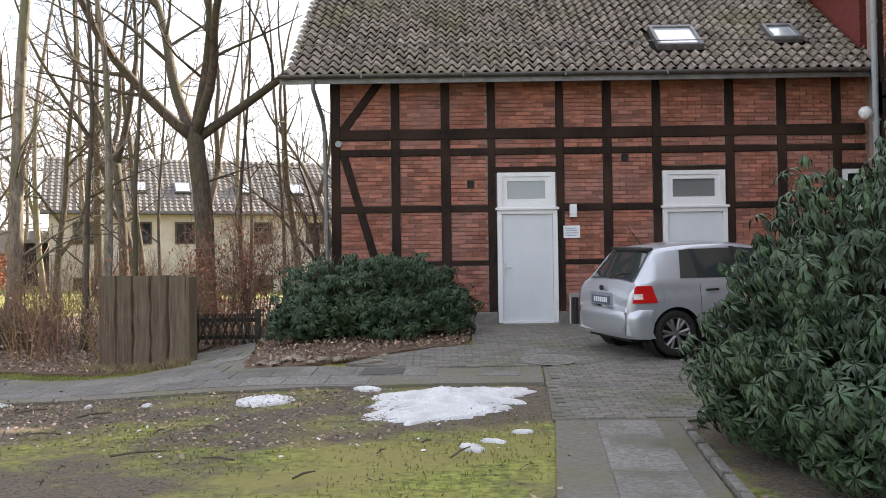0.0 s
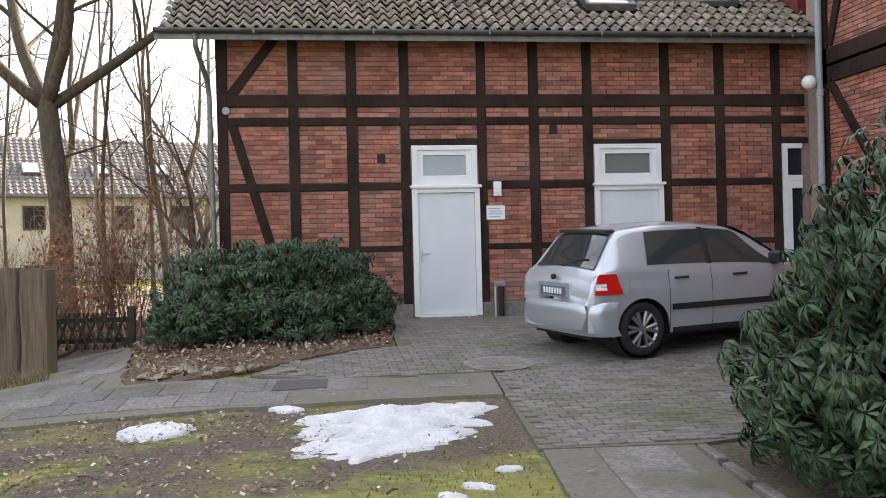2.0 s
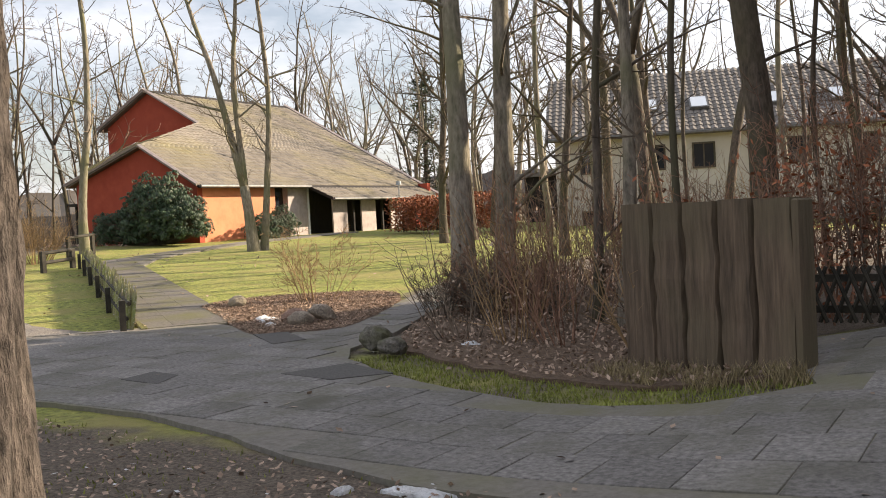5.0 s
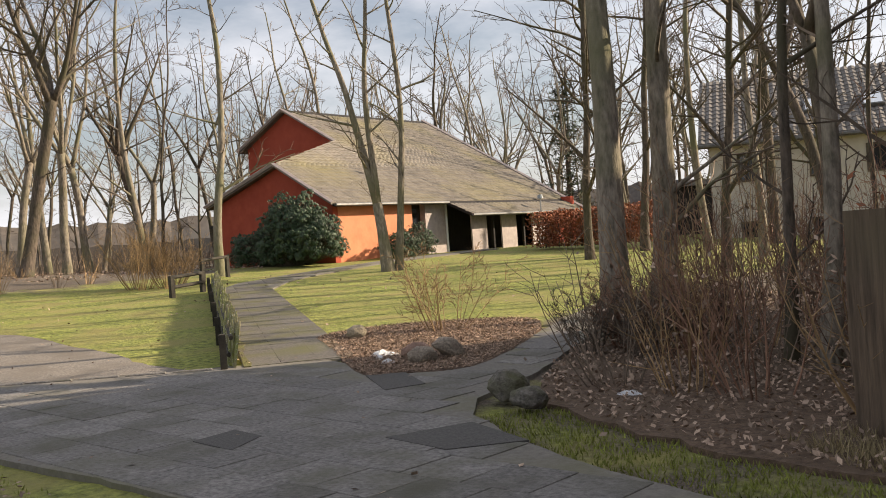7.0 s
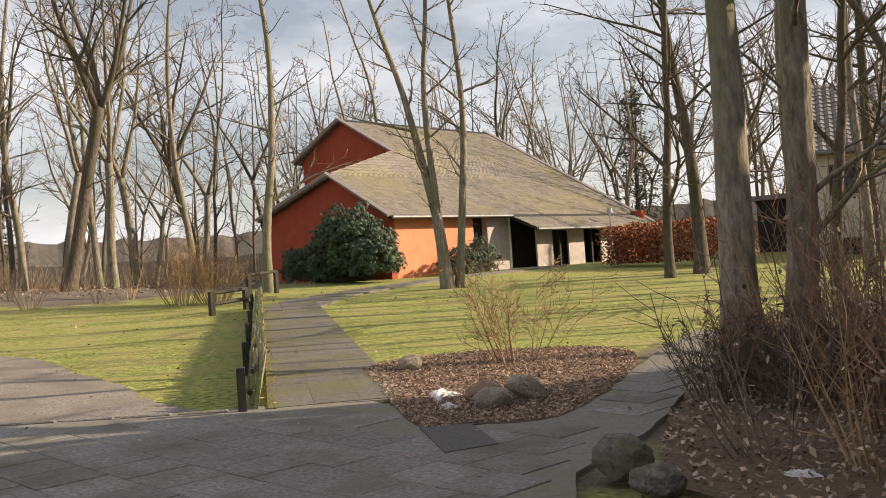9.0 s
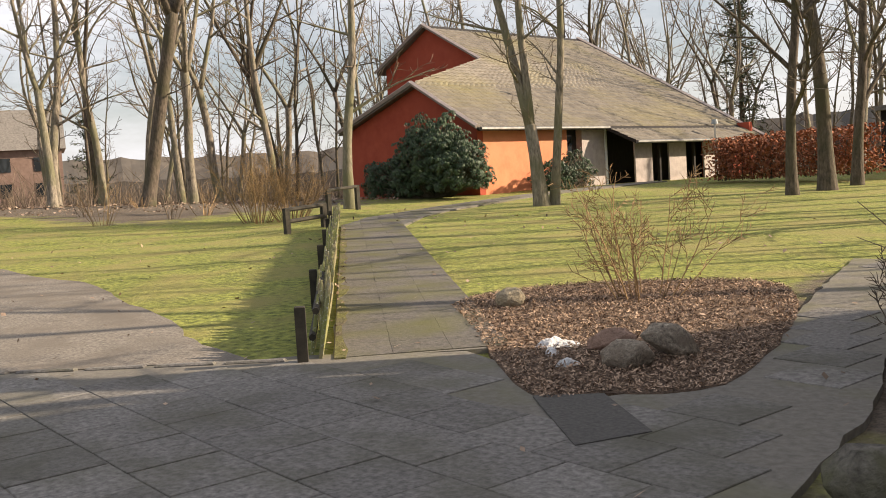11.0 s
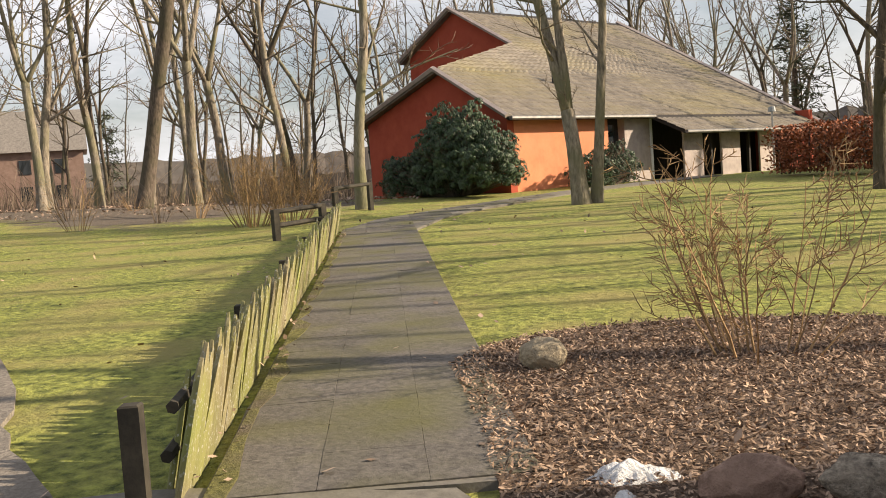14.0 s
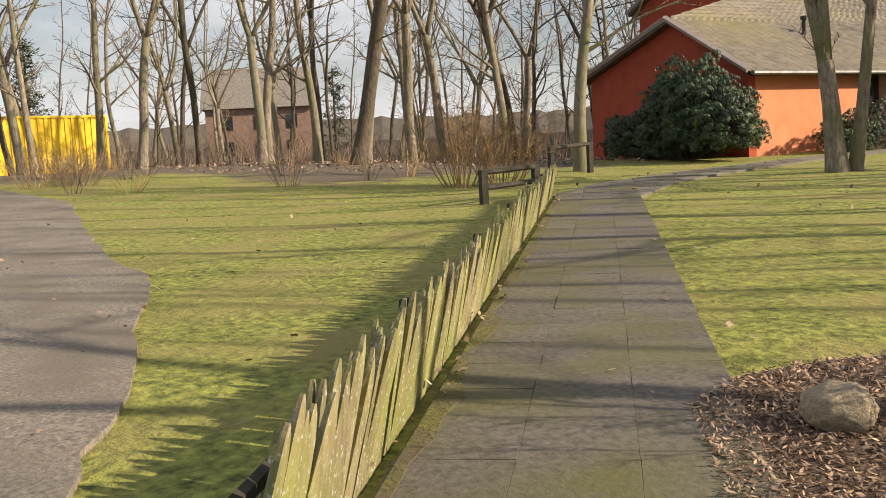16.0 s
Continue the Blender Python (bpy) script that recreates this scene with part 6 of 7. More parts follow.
def picket_mesh(seed):
    r = random.Random(seed)
    sh = Shape()
    h, w, t = 0.6 + r.uniform(-0.05, 0.05), 0.042 + r.uniform(-0.007, 0.007), 0.016
    le = r.uniform(-0.02, 0.02)
    tip = r.uniform(-0.3, 0.3) * w
    for z, k in ((-0.03, 0.95), (0.2, 1.03), (h - 0.2, 0.98), (h - 0.1, 0.84), (h - 0.04, 0.55), (h, 0.16)):
        x = le * z / h + tip * max(0, (z - h + 0.2) / 0.2)
        for a, b in ((-w, t), (-w * 0.8, -t * 0.3), (-w * 0.35, -t), (w * 0.35, -t), (w * 0.8, -t * 0.3), (w, t)):
            sh.v.append((x + a * k, b * (0.5 + 0.5 * k), z))
    for i in range(5):
        for j in range(6):
            p, q = i * 6 + j, i * 6 + (j + 1) % 6
            sh.f.append((p, q, q + 6, p + 6))
    sh.f += [(5, 4, 3, 2, 1, 0), (30, 31, 32, 33, 34, 35)]
    return sh.mesh("picket", PICKET)


pk = [picket_mesh(300 + k) for k in range(7)]
yaw = math.atan2(PD.y, PD.x)
k, d = 0, 0.0
while d < FL:
    c = FA + PD * d
    o = part("picket", pk[k % 7], None, fence)
    front = k % 8 != 3
    c = c + PN * (0.03 if front else -0.05)
    o.matrix_world = Matrix.Translation((c.x, c.y, gz(c.x, c.y) + (0 if front else -0.03))) @ Euler((radians(rnd.uniform(-11, -5)), radians(rnd.uniform(-25, -16)), yaw + math.pi + radians(rnd.uniform(-6, 6)))).to_matrix().to_4x4()
    d += rnd.uniform(0.048, 0.072)
    k += 1
for h in (0.16, 0.37):
    q = Shape()
    q.tube([(FA.x + PD.x * e + PN.x * (0.2 * h - 0.06), FA.y + PD.y * e + PN.y * (0.2 * h - 0.06), gz(FA.x + PD.x * e, FA.y + PD.y * e) + h) for e in [0.12 + i * (FL - 0.12) / 12 for i in range(13)]], 0.03, 6)
    part("rail", q, RAILWOOD, fence)
for e in (-0.1, 2.9, 5.9, 8.8, 11.7, FL + 0.05):
    c = FA + PD * e - PN * (0.1 if e < 0 else 0.1)
    q = Shape()
    q.box(-0.042, 0.042, -0.042, 0.042, -0.1, 0.45 if e < 0 else 0.4, pose(c.x, c.y, gz(c.x, c.y), 0, 0, math.degrees(yaw)), 0.008)
    part("post", q, RAILWOOD, fence, "dark square post")


def hitch_rail(a, b, h, second, label):
    o = thing("wooden_rail", label, "rail", "dark rails")
    for p in (a, b):
        q = Shape()
        q.box(-0.06, 0.06, -0.06, 0.06, -0.1, h, pose(p[0], p[1], gz(*p)), 0.01)
        part("post", q, RAILWOOD, o)
    for z in (h - 0.04, h * 0.45) if second else (h - 0.04,):
        q = Shape()
        q.tube([(a[0], a[1], gz(*a) + z), (b[0], b[1], gz(*b) + z)], 0.05, 6)
        part("crossbar", q, RAILWOOD, o)


hitch_rail((-25.95, 6.75), (-26.55, 8.2), 0.55, True, "low dark wooden rail with two bars at the fence end")
hitch_rail((-30.3, 11.1), (-31.2, 12.85), 0.72, False, "low dark wooden rail beside the path")


# ---- stones and snow ----
def boulder(name, x, y, dims, seed, material, label, turn=0, sink=0.12, rugged=1.0, tilt=(0, 0)):
    """A broken stone: a hull of few corners, then roughened. rugged: how angular it is."""
    bm = bmesh.new()
    r = random.Random(seed)
    for k in range(int(15 + 30 * (1 - rugged))):
        u, a = -0.75 + 1.75 * (k + r.random()) / (15 + 30 * (1 - rugged)), k * 2.4 + r.uniform(-0.5, 0.5)
        e = math.sqrt(max(0.04, 1 - u * u))
        bm.verts.new(Vector((e * math.cos(a), e * math.sin(a), u)) * r.uniform(1 - 0.22 * rugged, 1.08))
    h = bmesh.ops.convex_hull(bm, input=bm.verts[:])
    bmesh.ops.delete(bm, geom=[v for v in h["geom_interior"] if isinstance(v, bmesh.types.BMVert)], context="VERTS")
    bmesh.ops.bevel(bm, geom=bm.edges[:], offset=0.09, segments=2, affect="EDGES", profile=0.6, clamp_overlap=True)
    bmesh.ops.triangulate(bm, faces=bm.faces[:])
    bmesh.ops.subdivide_edges(bm, edges=[e for e in bm.edges if e.calc_length() > 0.22], cuts=3, use_grid_fill=True)
    bmesh.ops.triangulate(bm, faces=bm.faces[:])
    for v in bm.verts:
        c = v.co.copy()
        c *= 1 + 0.06 * noise.noise(c * 2.2 + Vector((seed, 0, 0))) + 0.035 * noise.noise(c * 7) + 0.02 * noise.noise(c * 16)
        v.co = Vector((c.x * dims[0], c.y * dims[1], c.z * dims[2]))
    me = bpy.data.meshes.new(name)
    bm.to_mesh(me)
    bm.free()
    me.materials.append(material)
    me.polygons.foreach_set("use_smooth", [True] * len(me.polygons))
    o = new(name, me)
    o.matrix_world = pose(x, y, gz(x, y) + dims[2] * (1 - 2 * sink), tilt[0], tilt[1], turn)
    return tagged(o, label, "stone", "boulders")


boulder("boulder", -11.97, 0.68, (0.24, 0.12, 0.16), 9, STONE, "split granite boulder leaning in the mulch bed", 33, 0.16, 0.95, (-18, 24))
boulder("boulder", -12.03, 0.24, (0.19, 0.15, 0.13), 2, STONE, "rounded grey boulder in the mulch bed", 33, 0.2, 0.5)
boulder("boulder", -12.42, 0.58, (0.2, 0.13, 0.13), 3, STONERED, "flat-topped reddish boulder in the mulch bed", 33, 0.2, 1.0, (0, -8))
boulder("field_stone", -14.6, 1.82, (0.165, 0.14, 0.115), 4, STONEPALE, "rounded pale field stone by the path", 0, 0.15, 0.2)
boulder("boulder", -9.62, -1.45, (0.23, 0.19, 0.17), 5, STONEDARK, "dark mossy boulder at the island's edge", 0, 0.15, 0.6)
boulder("boulder", -9.22, -1.75, (0.18, 0.15, 0.12), 6, STONEDARK, "low dark boulder at the island's edge", 0, 0.15, 0.6)
rnd = random.Random(16)
for k in range(15):
    t = (k / 14) ** 1.6
    boulder("edging_stone", -3.4 + 1.6 * t + rnd.uniform(-0.15, 0.15), -4.5 + rnd.uniform(-0.15, 0.35), (rnd.uniform(0.06, 0.17), rnd.uniform(0.05, 0.12), rnd.uniform(0.03, 0.06)), 30 + k, STONE, "rough edging stone round the bed", rnd.uniform(0, 90), 0.2)


def snow_patch(x, y, rx, ry, h, seed, turn=0, holes=0.15):
    r = random.Random(seed)
    sh = Shape()
    na, nr = 96, 16
    for i in range(nr + 1):
        t = i / nr
        for k in range(na):
            a = 2 * math.pi * k / na
            e = 1 + 0.34 * noise.noise((math.cos(a) * 1.6 + seed, math.sin(a) * 1.6, 0)) + 0.24 * noise.noise((math.cos(a) * 5 + seed, math.sin(a) * 5, 3)) + 0.13 * noise.noise((math.cos(a) * 14, math.sin(a) * 14, seed))
            px, py = math.cos(a) * rx * e * t, math.sin(a) * ry * e * t
            c, s_ = math.cos(radians(turn)), math.sin(radians(turn))
            wx, wy = x + px * c - py * s_, y + px * s_ + py * c
            lump = noise.noise((wx * 3, wy * 3, seed)) * 0.35 + noise.noise((wx * 9, wy * 9, seed)) * 0.3 + noise.noise((wx * 24, wy * 24, seed)) * 0.3
            z = h * (1 - t ** 2.2) * (0.75 + lump) - 0.03 * (t > 0.98) - holes * h * max(0, noise.noise((wx * 1.3, wy * 3.5, seed + 9)) - 0.15) * 4
            sh.v.append((wx, wy, gz(wx, wy) + z - 0.012))
    for i in range(nr):
        for k in range(na):
            p, q = i * na + k, i * na + (k + 1) % na
            sh.f.append((p, p + na, q + na, q))
    return tagged(part("snow_patch", sh, SNOW, smooth=True), "melting patch of old white snow on the lawn", "snow", "snow patches", "")


snow_patch(-0.92, -6.62, 0.86, 0.58, 0.09, 4, 12, 0.5)
snow_patch(-1.08, -7.32, 0.7, 0.4, 0.06, 2, 22, 0.4)
snow_patch(-3.0, -6.6, 0.38, 0.3, 0.05, 3, 20)
for k, (x, y, r) in enumerate(((-6.3, -5.95, 0.22), (-6.1, -5.7, 0.16), (-6.75, -6.1, 0.07), (-0.75, -9.0, 0.16), (-0.55, -8.7, 0.13), (-0.25, -8.3, 0.1), (-4.3, -6.6, 0.07), (-5.0, -6.5, 0.06), (-6.95, -6.5, 0.06), (-1.9, -6.05, 0.16), (-8.7, -0.95, 0.13), (-12.93, 0.55, 0.23), (-12.4, 0.05, 0.13), (-12.75, 0.28, 0.11))):
    snow_patch(x, y, r, r * 0.6, 0.03 if k < 10 else 0.085, 10 + k, k * 37, 0.1)

# ---- far things ----
con = thing("container", "bright yellow steel container at the drive's end", "container", m=pose(-57, 5.4, 0.95, 0, 0, 100))
q = Shape()
for k in range(42):
    x0, x1 = -k * 0.142, -(k + 1) * 0.142
    o_ = 0.04 if k % 2 else 0.0
    q.quad((x0, o_, 0), (x1, o_, 0), (x1, o_, 2.45), (x0, o_, 2.45))
    q.quad((x1, 0, 0), (x1, 0.04, 0), (x1, 0.04, 2.45), (x1, 0, 2.45))
q.box(-6.0, 0, 0.06, 2.4, 0, 2.44)
part("body", q, YELLOW, con)
q = Shape()
for x in (-6.0, -0.1):
    q.box(x, x + 0.1, -0.04, 0.06, 0, 2.5)
q.box(-5.9, -0.1, -0.04, 0.06, 2.42, 2.52)
q.box(-5.9, -0.1, -0.04, 0.06, -0.05, 0.08)
part("corner_frame", q, YELLOW, con)

fh = thing("far_house", "distant brick house half hidden by bare trees", "house", m=pose(-104, 27, 1.0, 0, 0, 70))
boxpart("wall", (-5, 5, -4, 4, 0, 5.5), FARHOUSE, fh)
q = Shape()
q.v = [(-5.4, -4.5, 5.4), (5.4, -4.5, 5.4), (5.4, 4.5, 5.4), (-5.4, 4.5, 5.4), (-5.4, 0, 9.5), (5.4, 0, 9.5)]
q.f = [(0, 1, 5, 4), (2, 3, 4, 5), (0, 4, 3), (1, 2, 5), (0, 3, 2, 1)]
part("roof", q, TILE_FAR, fh)
for x in (-3, 0, 3):
    for z in (1.0, 3.4):
        boxpart("window", (x - 0.5, x + 0.5, -4.06, -3.98, z, z + 1.3), GLASS, fh)
hut = thing("pavilion", "small open timber shelter beyond the hall", "shelter", m=pose(-47.5, 25.5, gz(-47.5, 25.5)))
for x in (0, 2.6):
    for y in (0, 2.2):
        boxpart("post", (x, x + 0.12, y, y + 0.12, -0.1, 2.1), RAILWOOD, hut)
boxpart("roof", (-0.3, 3.0, -0.3, 2.6, 2.1, 2.25), RAILWOOD, hut)
boxpart("back_panel", (0.2, 2.5, 2.2, 2.26, 0.3, 1.9), SIGNWHITE, hut)

th = Shape()
rnd = random.Random(61)
for k in range(9500):
    an, di = rnd.uniform(radians(95), radians(196)), rnd.uniform(44, 84)
    x, y = -12 + di * math.cos(an), -2 + di * math.sin(an)
    if (-47 < x < -27 and 15 < y < 41) or (-24 < x < 8 and 25 < y < 42):
        continue
    h = rnd.uniform(0.4, 2.0) * (0.6 + 0.7 * abs(noise.noise((x * 0.12, y * 0.12, 2))) * 2)
    z = gz(max(-52, min(9, x)), max(-22, min(40, y)))
    dx, dy = rnd.gauss(0, 0.42) * h, rnd.gauss(0, 0.42) * h
    th.tube([(x, y, z), (x + dx * 0.4, y + dy * 0.4, z + h * 0.6), (x + dx, y + dy, z + h)], [0.02, 0.014, 0.006], 3, cap=False)
tagged(part("thicket", th, TWIG), "brown leafless thicket under the far trees", "thicket", kind="stuff")

# wooded skyline all round
q = Shape()
n = 720
for k in range(n + 1):
    a = 2 * math.pi * k / n
    R = 300
    h = 14.5 + 1.3 * noise.noise((math.cos(a) * 5, math.sin(a) * 5, 1)) + 0.9 * noise.noise((math.cos(a) * 40, math.sin(a) * 40, 2)) + 1.2 * noise.noise((a * 90, 0, 3))
    q.v += [(R * math.cos(a), R * math.sin(a), -4), (R * math.cos(a), R * math.sin(a), h * 0.5), ((R + 8) * math.cos(a), (R + 8) * math.sin(a), h)]
for k in range(n):
    for j in range(2):
        q.f.append((k * 3 + j, k * 3 + j + 1, k * 3 + j + 4, k * 3 + j + 3))
tagged(part("backdrop", q, FARWOOD), "distant wooded skyline", "woods", kind="structure")


# ---- ground cover: leaves, chips, grass ----
def scatter(name, label, category, poly, count, material, size, seed, lift=0.02, flat=0.5, thin=0.25, rise=None, keep=None):
    rnd = random.Random(seed)
    xs, ys = [p[0] for p in poly], [p[1] for p in poly]
    sh = Shape()
    k = 0
    while k < count:
        x, y = rnd.uniform(min(xs), max(xs)), rnd.uniform(min(ys), max(ys))
        if not inside((x, y), poly) or keep and not keep(x, y, rnd):
            k += 0.2
            continue
        k += 1
        L = size * rnd.uniform(0.5, 1.3)
        u = Vector((rnd.uniform(-1, 1), rnd.uniform(-1, 1), rnd.uniform(-flat, flat))).normalized() * L / 2
        w = u.cross(Vector((rnd.uniform(-flat, flat), rnd.uniform(-flat, flat), 1))).normalized() * L * thin
        c = Vector((x, y, gz(x, y) + lift + abs(u.z) + rnd.uniform(0, 0.012) + (rise(x, y) if rise else 0)))
        b = Vector((0, 0, L * 0.06))
        i = len(sh.v)
        sh.v += [tuple(c - u), tuple(c + w + b), tuple(c + u), tuple(c - w - b)]
        sh.f += [(i, i + 1, i + 2), (i, i + 2, i + 3)]
    return tagged(part(name, sh, material), label, category, kind="stuff")


scatter("wood_chips", "loose brown wood chips covering the bed", "wood chips", BED, 42000, CHIP, 0.037, 1, 0.02, 0.42, 0.15)
scatter("fallen_leaves", "brown fallen leaves on the shrub island", "leaves", ISLAND, 13000, BROWNLEAF, 0.055, 2, 0.035, 0.7, 0.3, None, None)
scatter("fallen_leaves", "brown fallen leaves beside the house", "leaves", HOUSEBED, 3200, BROWNLEAF, 0.065, 3, 0.03, 0.6, 0.3)
scatter("fallen_leaves", "scattered dry leaves on lawn and paths", "leaves", [(-30, -14), (4, -14), (4, 14), (-30, 14)], 900, BROWNLEAF, 0.07, 4, 0.02, 0.4, 0.3)
scatter("woodland_litter", "brown leaf litter under the woodland trees", "leaves", [(-55, 3), (-38, 6), (-33, 16), (-44, 24), (-58, 24)], 5000, BROWNLEAF, 0.12, 5, 0.02, 0.5, 0.3)
scatter("twig_litter", "small twigs and crumbs on the worn lawn", "twigs", [(-9, -18), (0, -18), (0.1, -6.2), (-3, -6.3), (-9, -6.2)], 3000, BARKDARK, 0.055, 6, -0.008, 0.25, 0.07)
scatter("lawn_litter", "bits of brown leaf and soil on the worn lawn", "leaves", [(-12, -9), (-1.5, -9), (-1.5, -6.2), (-8, -5.7), (-12, -5)], 5500, BROWNLEAF, 0.042, 16, -0.005, 0.4, 0.35)
scatter("snow_crumbs", "crumbs of melting snow on the worn lawn", "snow", [(-9, -9.5), (-0.2, -9.5), (-0.2, -6.1), (-9, -5.9)], 170, SNOW, 0.045, 7, -0.005, 0.3, 0.4)
FENCE_FOOT = [tuple(FA + PN * 0.05), tuple(FA + PD * 14.5 + PN * 0.05), tuple(FA + PD * 14.5 + PN * 0.24), tuple(FA + PN * 0.24)]
scatter("fence_leaves", "leaves and soil gathered along the fence foot", "leaves", FENCE_FOOT, 900, BROWNLEAF, 0.045, 9, 0.03, 0.6, 0.35)
ms = [tuple(PL + PD * (0.3 * i) + PN * 0.01) for i in range(48)]
ms += [tuple(PL + PD * (0.3 * i) + PN * (0.1 + 0.1 * noise.noise((i * 0.41, 3, 1)) + 0.1 * noise.noise((i * 1.3, 5, 2)))) for i in reversed(range(48))]
sheet("moss_edge", ms, 0.026, MOSS, "moss creeping over the path's edge", "moss", 0.6)
rnd = random.Random(8)
sk = Shape()
for k in range(22):
    x, y, a, L = rnd.uniform(-7, -0.5), rnd.uniform(-12, -6.5), rnd.uniform(0, 6.28), rnd.uniform(0.1, 0.5)
    e = (math.cos(a) * L / 2, math.sin(a) * L / 2)
    sk.tube([(x - e[0], y - e[1], gz(x, y) + 0.005), (x, y, gz(x, y) + 0.02), (x + e[0], y + e[1], gz(x, y) + 0.008)], [0.009, 0.01, 0.005], 5)
tagged(part("fallen_sticks", sk, BARKDARK), "fallen dead sticks on the lawn", "sticks", kind="stuff")


def grass(name, label, poly, count, h, seed, keep=None, material=None):
    rnd = random.Random(seed)
    xs, ys = [p[0] for p in poly], [p[1] for p in poly]
    sh = Shape()
    k = 0
    while k < count:
        x, y = rnd.uniform(min(xs), max(xs)), rnd.uniform(min(ys), max(ys))
        if not inside((x, y), poly) or any(inside((x, y), q) for q in (MAIN_WALK, GARDEN_PATH, DRIVE, BED)) or keep and not keep(x, y, rnd):
            k += 0.2
            continue
        k += 1
        z = gz(x, y) - 0.03
        a = rnd.uniform(0, 6.28)
        c, s_, w, hh = math.cos(a), math.sin(a), rnd.uniform(0.004, 0.009), h * rnd.uniform(0.5, 1.4) + 0.024
        l1, l2 = rnd.uniform(-0.6, 0.6) * hh, rnd.uniform(-0.6, 0.6) * hh
        i = len(sh.v)
        sh.v += [(x - c * w, y - s_ * w, z), (x + c * w, y + s_ * w, z), (x + l1, y + l2, z + hh)]
        sh.f.append((i, i + 1, i + 2))
    return tagged(part(name, sh, material or GRASSBLADE), label, "grass", kind="stuff")


grass("grass", "thin grass on the worn lawn", [(-12, -18), (0, -18), (0, -6.2), (-3.3, -6.3), (-8.4, -5.5), (-12, -5.0)], 15000, 0.012, 3, lambda x, y, r: r.random() < 0.25 + noise.noise((x * 0.7, y * 0.7, 4)) * 1.2 + 0.25 * (x > -3 and y < -8))
grass("grass_fringe", "longer dry grass fringe round the island", [(-4.65, -3.3), (-5.4, -3.7), (-6.6, -3.68), (-7.6, -3.3), (-8.7, -2.7), (-9.5, -2.1), (-9.3, -1.4), (-8.5, -1.9), (-7.6, -2.4), (-6.8, -2.75), (-5.6, -2.95), (-4.7, -2.7)], 4500, 0.018, 4, None)
grass("dry_grass", "tufts of dry straw-coloured grass at the foot of the board", [(-6.9, -2.25), (-6.4, -2.75), (-5.4, -3.25), (-4.75, -3.2), (-4.7, -2.85), (-5.7, -2.4), (-6.6, -1.9)], 2600, 0.11, 5, lambda x, y, r: noise.noise((x * 3, y * 3, 6)) > -0.1, DRYGRASS)


# ---- pieces: bricks, tiles, slabs, paving ----
def brick_rows(x0, x1, z0, z1, rnd):
    """Brick outlines in a panel, in running bond."""
    L, H, J = 0.24, 0.064, 0.011
    z, row = z0 + J, 0
    while z + H * 0.6 < z1:
        h = min(H, z1 - J - z)
        x = x0 + J - (L / 2 if row % 2 else 0)
        while x < x1:
            a, b = max(x, x0 + J), min(x + L, x1 - J)
            if b - a > 0.035:
                yield a, b, z, z + h
            x += L + J
        z += H + J
        row += 1


def panels():
    px = [p for p, w in POSTS] + [6.75]
    pw = [w for p, w in POSTS] + [0.0]
    zs = [(0.2, 1.05), (1.13, 2.02), (2.14, 3.05), (3.17, 3.34), (3.53, TOP)]
    for i in range(len(px) - 1):
        a, b = px[i] + pw[i] / 2, px[i + 1] - pw[i + 1] / 2
        for z0, z1 in zs:
            door_bay = i in (3, 6)
            if (door_bay or i == 9) and z1 < 2.1:
                continue
            if (door_bay or i == 9) and z0 == 2.14:
                z0 = 2.82
            yield a, b, z0, z1


rnd = random.Random(20)
pieces, joined = [], Shape()
for a, b, z0, z1 in panels():
    for q in brick_rows(a, b, z0, z1, rnd):
        near = -2.0 < q[0] < 3.0 and 1.2 < q[2] < 3.0 and len(pieces) < 300
        y = 0.038 + rnd.uniform(-0.006, 0.006)
        if near:
            pieces.append((q, y))
        else:
            joined.box(q[0], q[1], y, 0.07, q[2], q[3])
tagged(part("bricks", joined, BRICK, brick_wall), kind="stuff")
shared = {}
for (a, b, z0, z1), y in pieces:
    key = (round(b - a, 2), round(z1 - z0, 3))
    if key not in shared:
        t = Shape()
        w, h = key[0], key[1]
        m = Matrix(((1, 0, 0, 0), (0, 0, 1, 0), (0, 1, 0, 0), (0, 0, 0, 1)))
        t.box(0, w, 0, h, 0.0, 0.03, Matrix(((1, 0, 0, 0), (0, 0, -1, 0.03), (0, 1, 0, 0), (0, 0, 0, 1))), 0.004)
        shared[key] = t.mesh("brick", BRICK)
    o = part("brick", shared[key], None, brick_wall)
    o.location = (a, y, z0)

# bricks of the wing
joined = Shape()
for k in range(98):
    z = -0.3 + k * 0.075
    y = -0.4 - (0.125 if k % 2 else 0)
    while y > -6.5:
        joined.box(WX + 0.03 + rnd.uniform(-0.005, 0.005), WX + 0.07, y - 0.24, y, z, z + 0.064)
        y -= 0.251
tagged(part("bricks", joined, BRICK, wing_wall), kind="stuff")


# pantiles
def pantile():
    sh = Shape()
    n = 7
    for v, lift in ((0.0, 0.055), (0.34, 0.004)):
        for k in range(n):
            t = k / (n - 1)
            sh.v.append((0.2 * t, v, lift + 0.042 * math.sin(2 * math.pi * t + 0.6)))
    for k in range(n):
        t = k / (n - 1)
        sh.v.append((0.2 * t, 0.004, 0.04 + 0.042 * math.sin(2 * math.pi * t + 0.6)))
    for k in range(n - 1):
        sh.f += [(k, k + 1, n + k + 1, n + k), (2 * n + k, 2 * n + k + 1, k + 1, k)]
    return sh


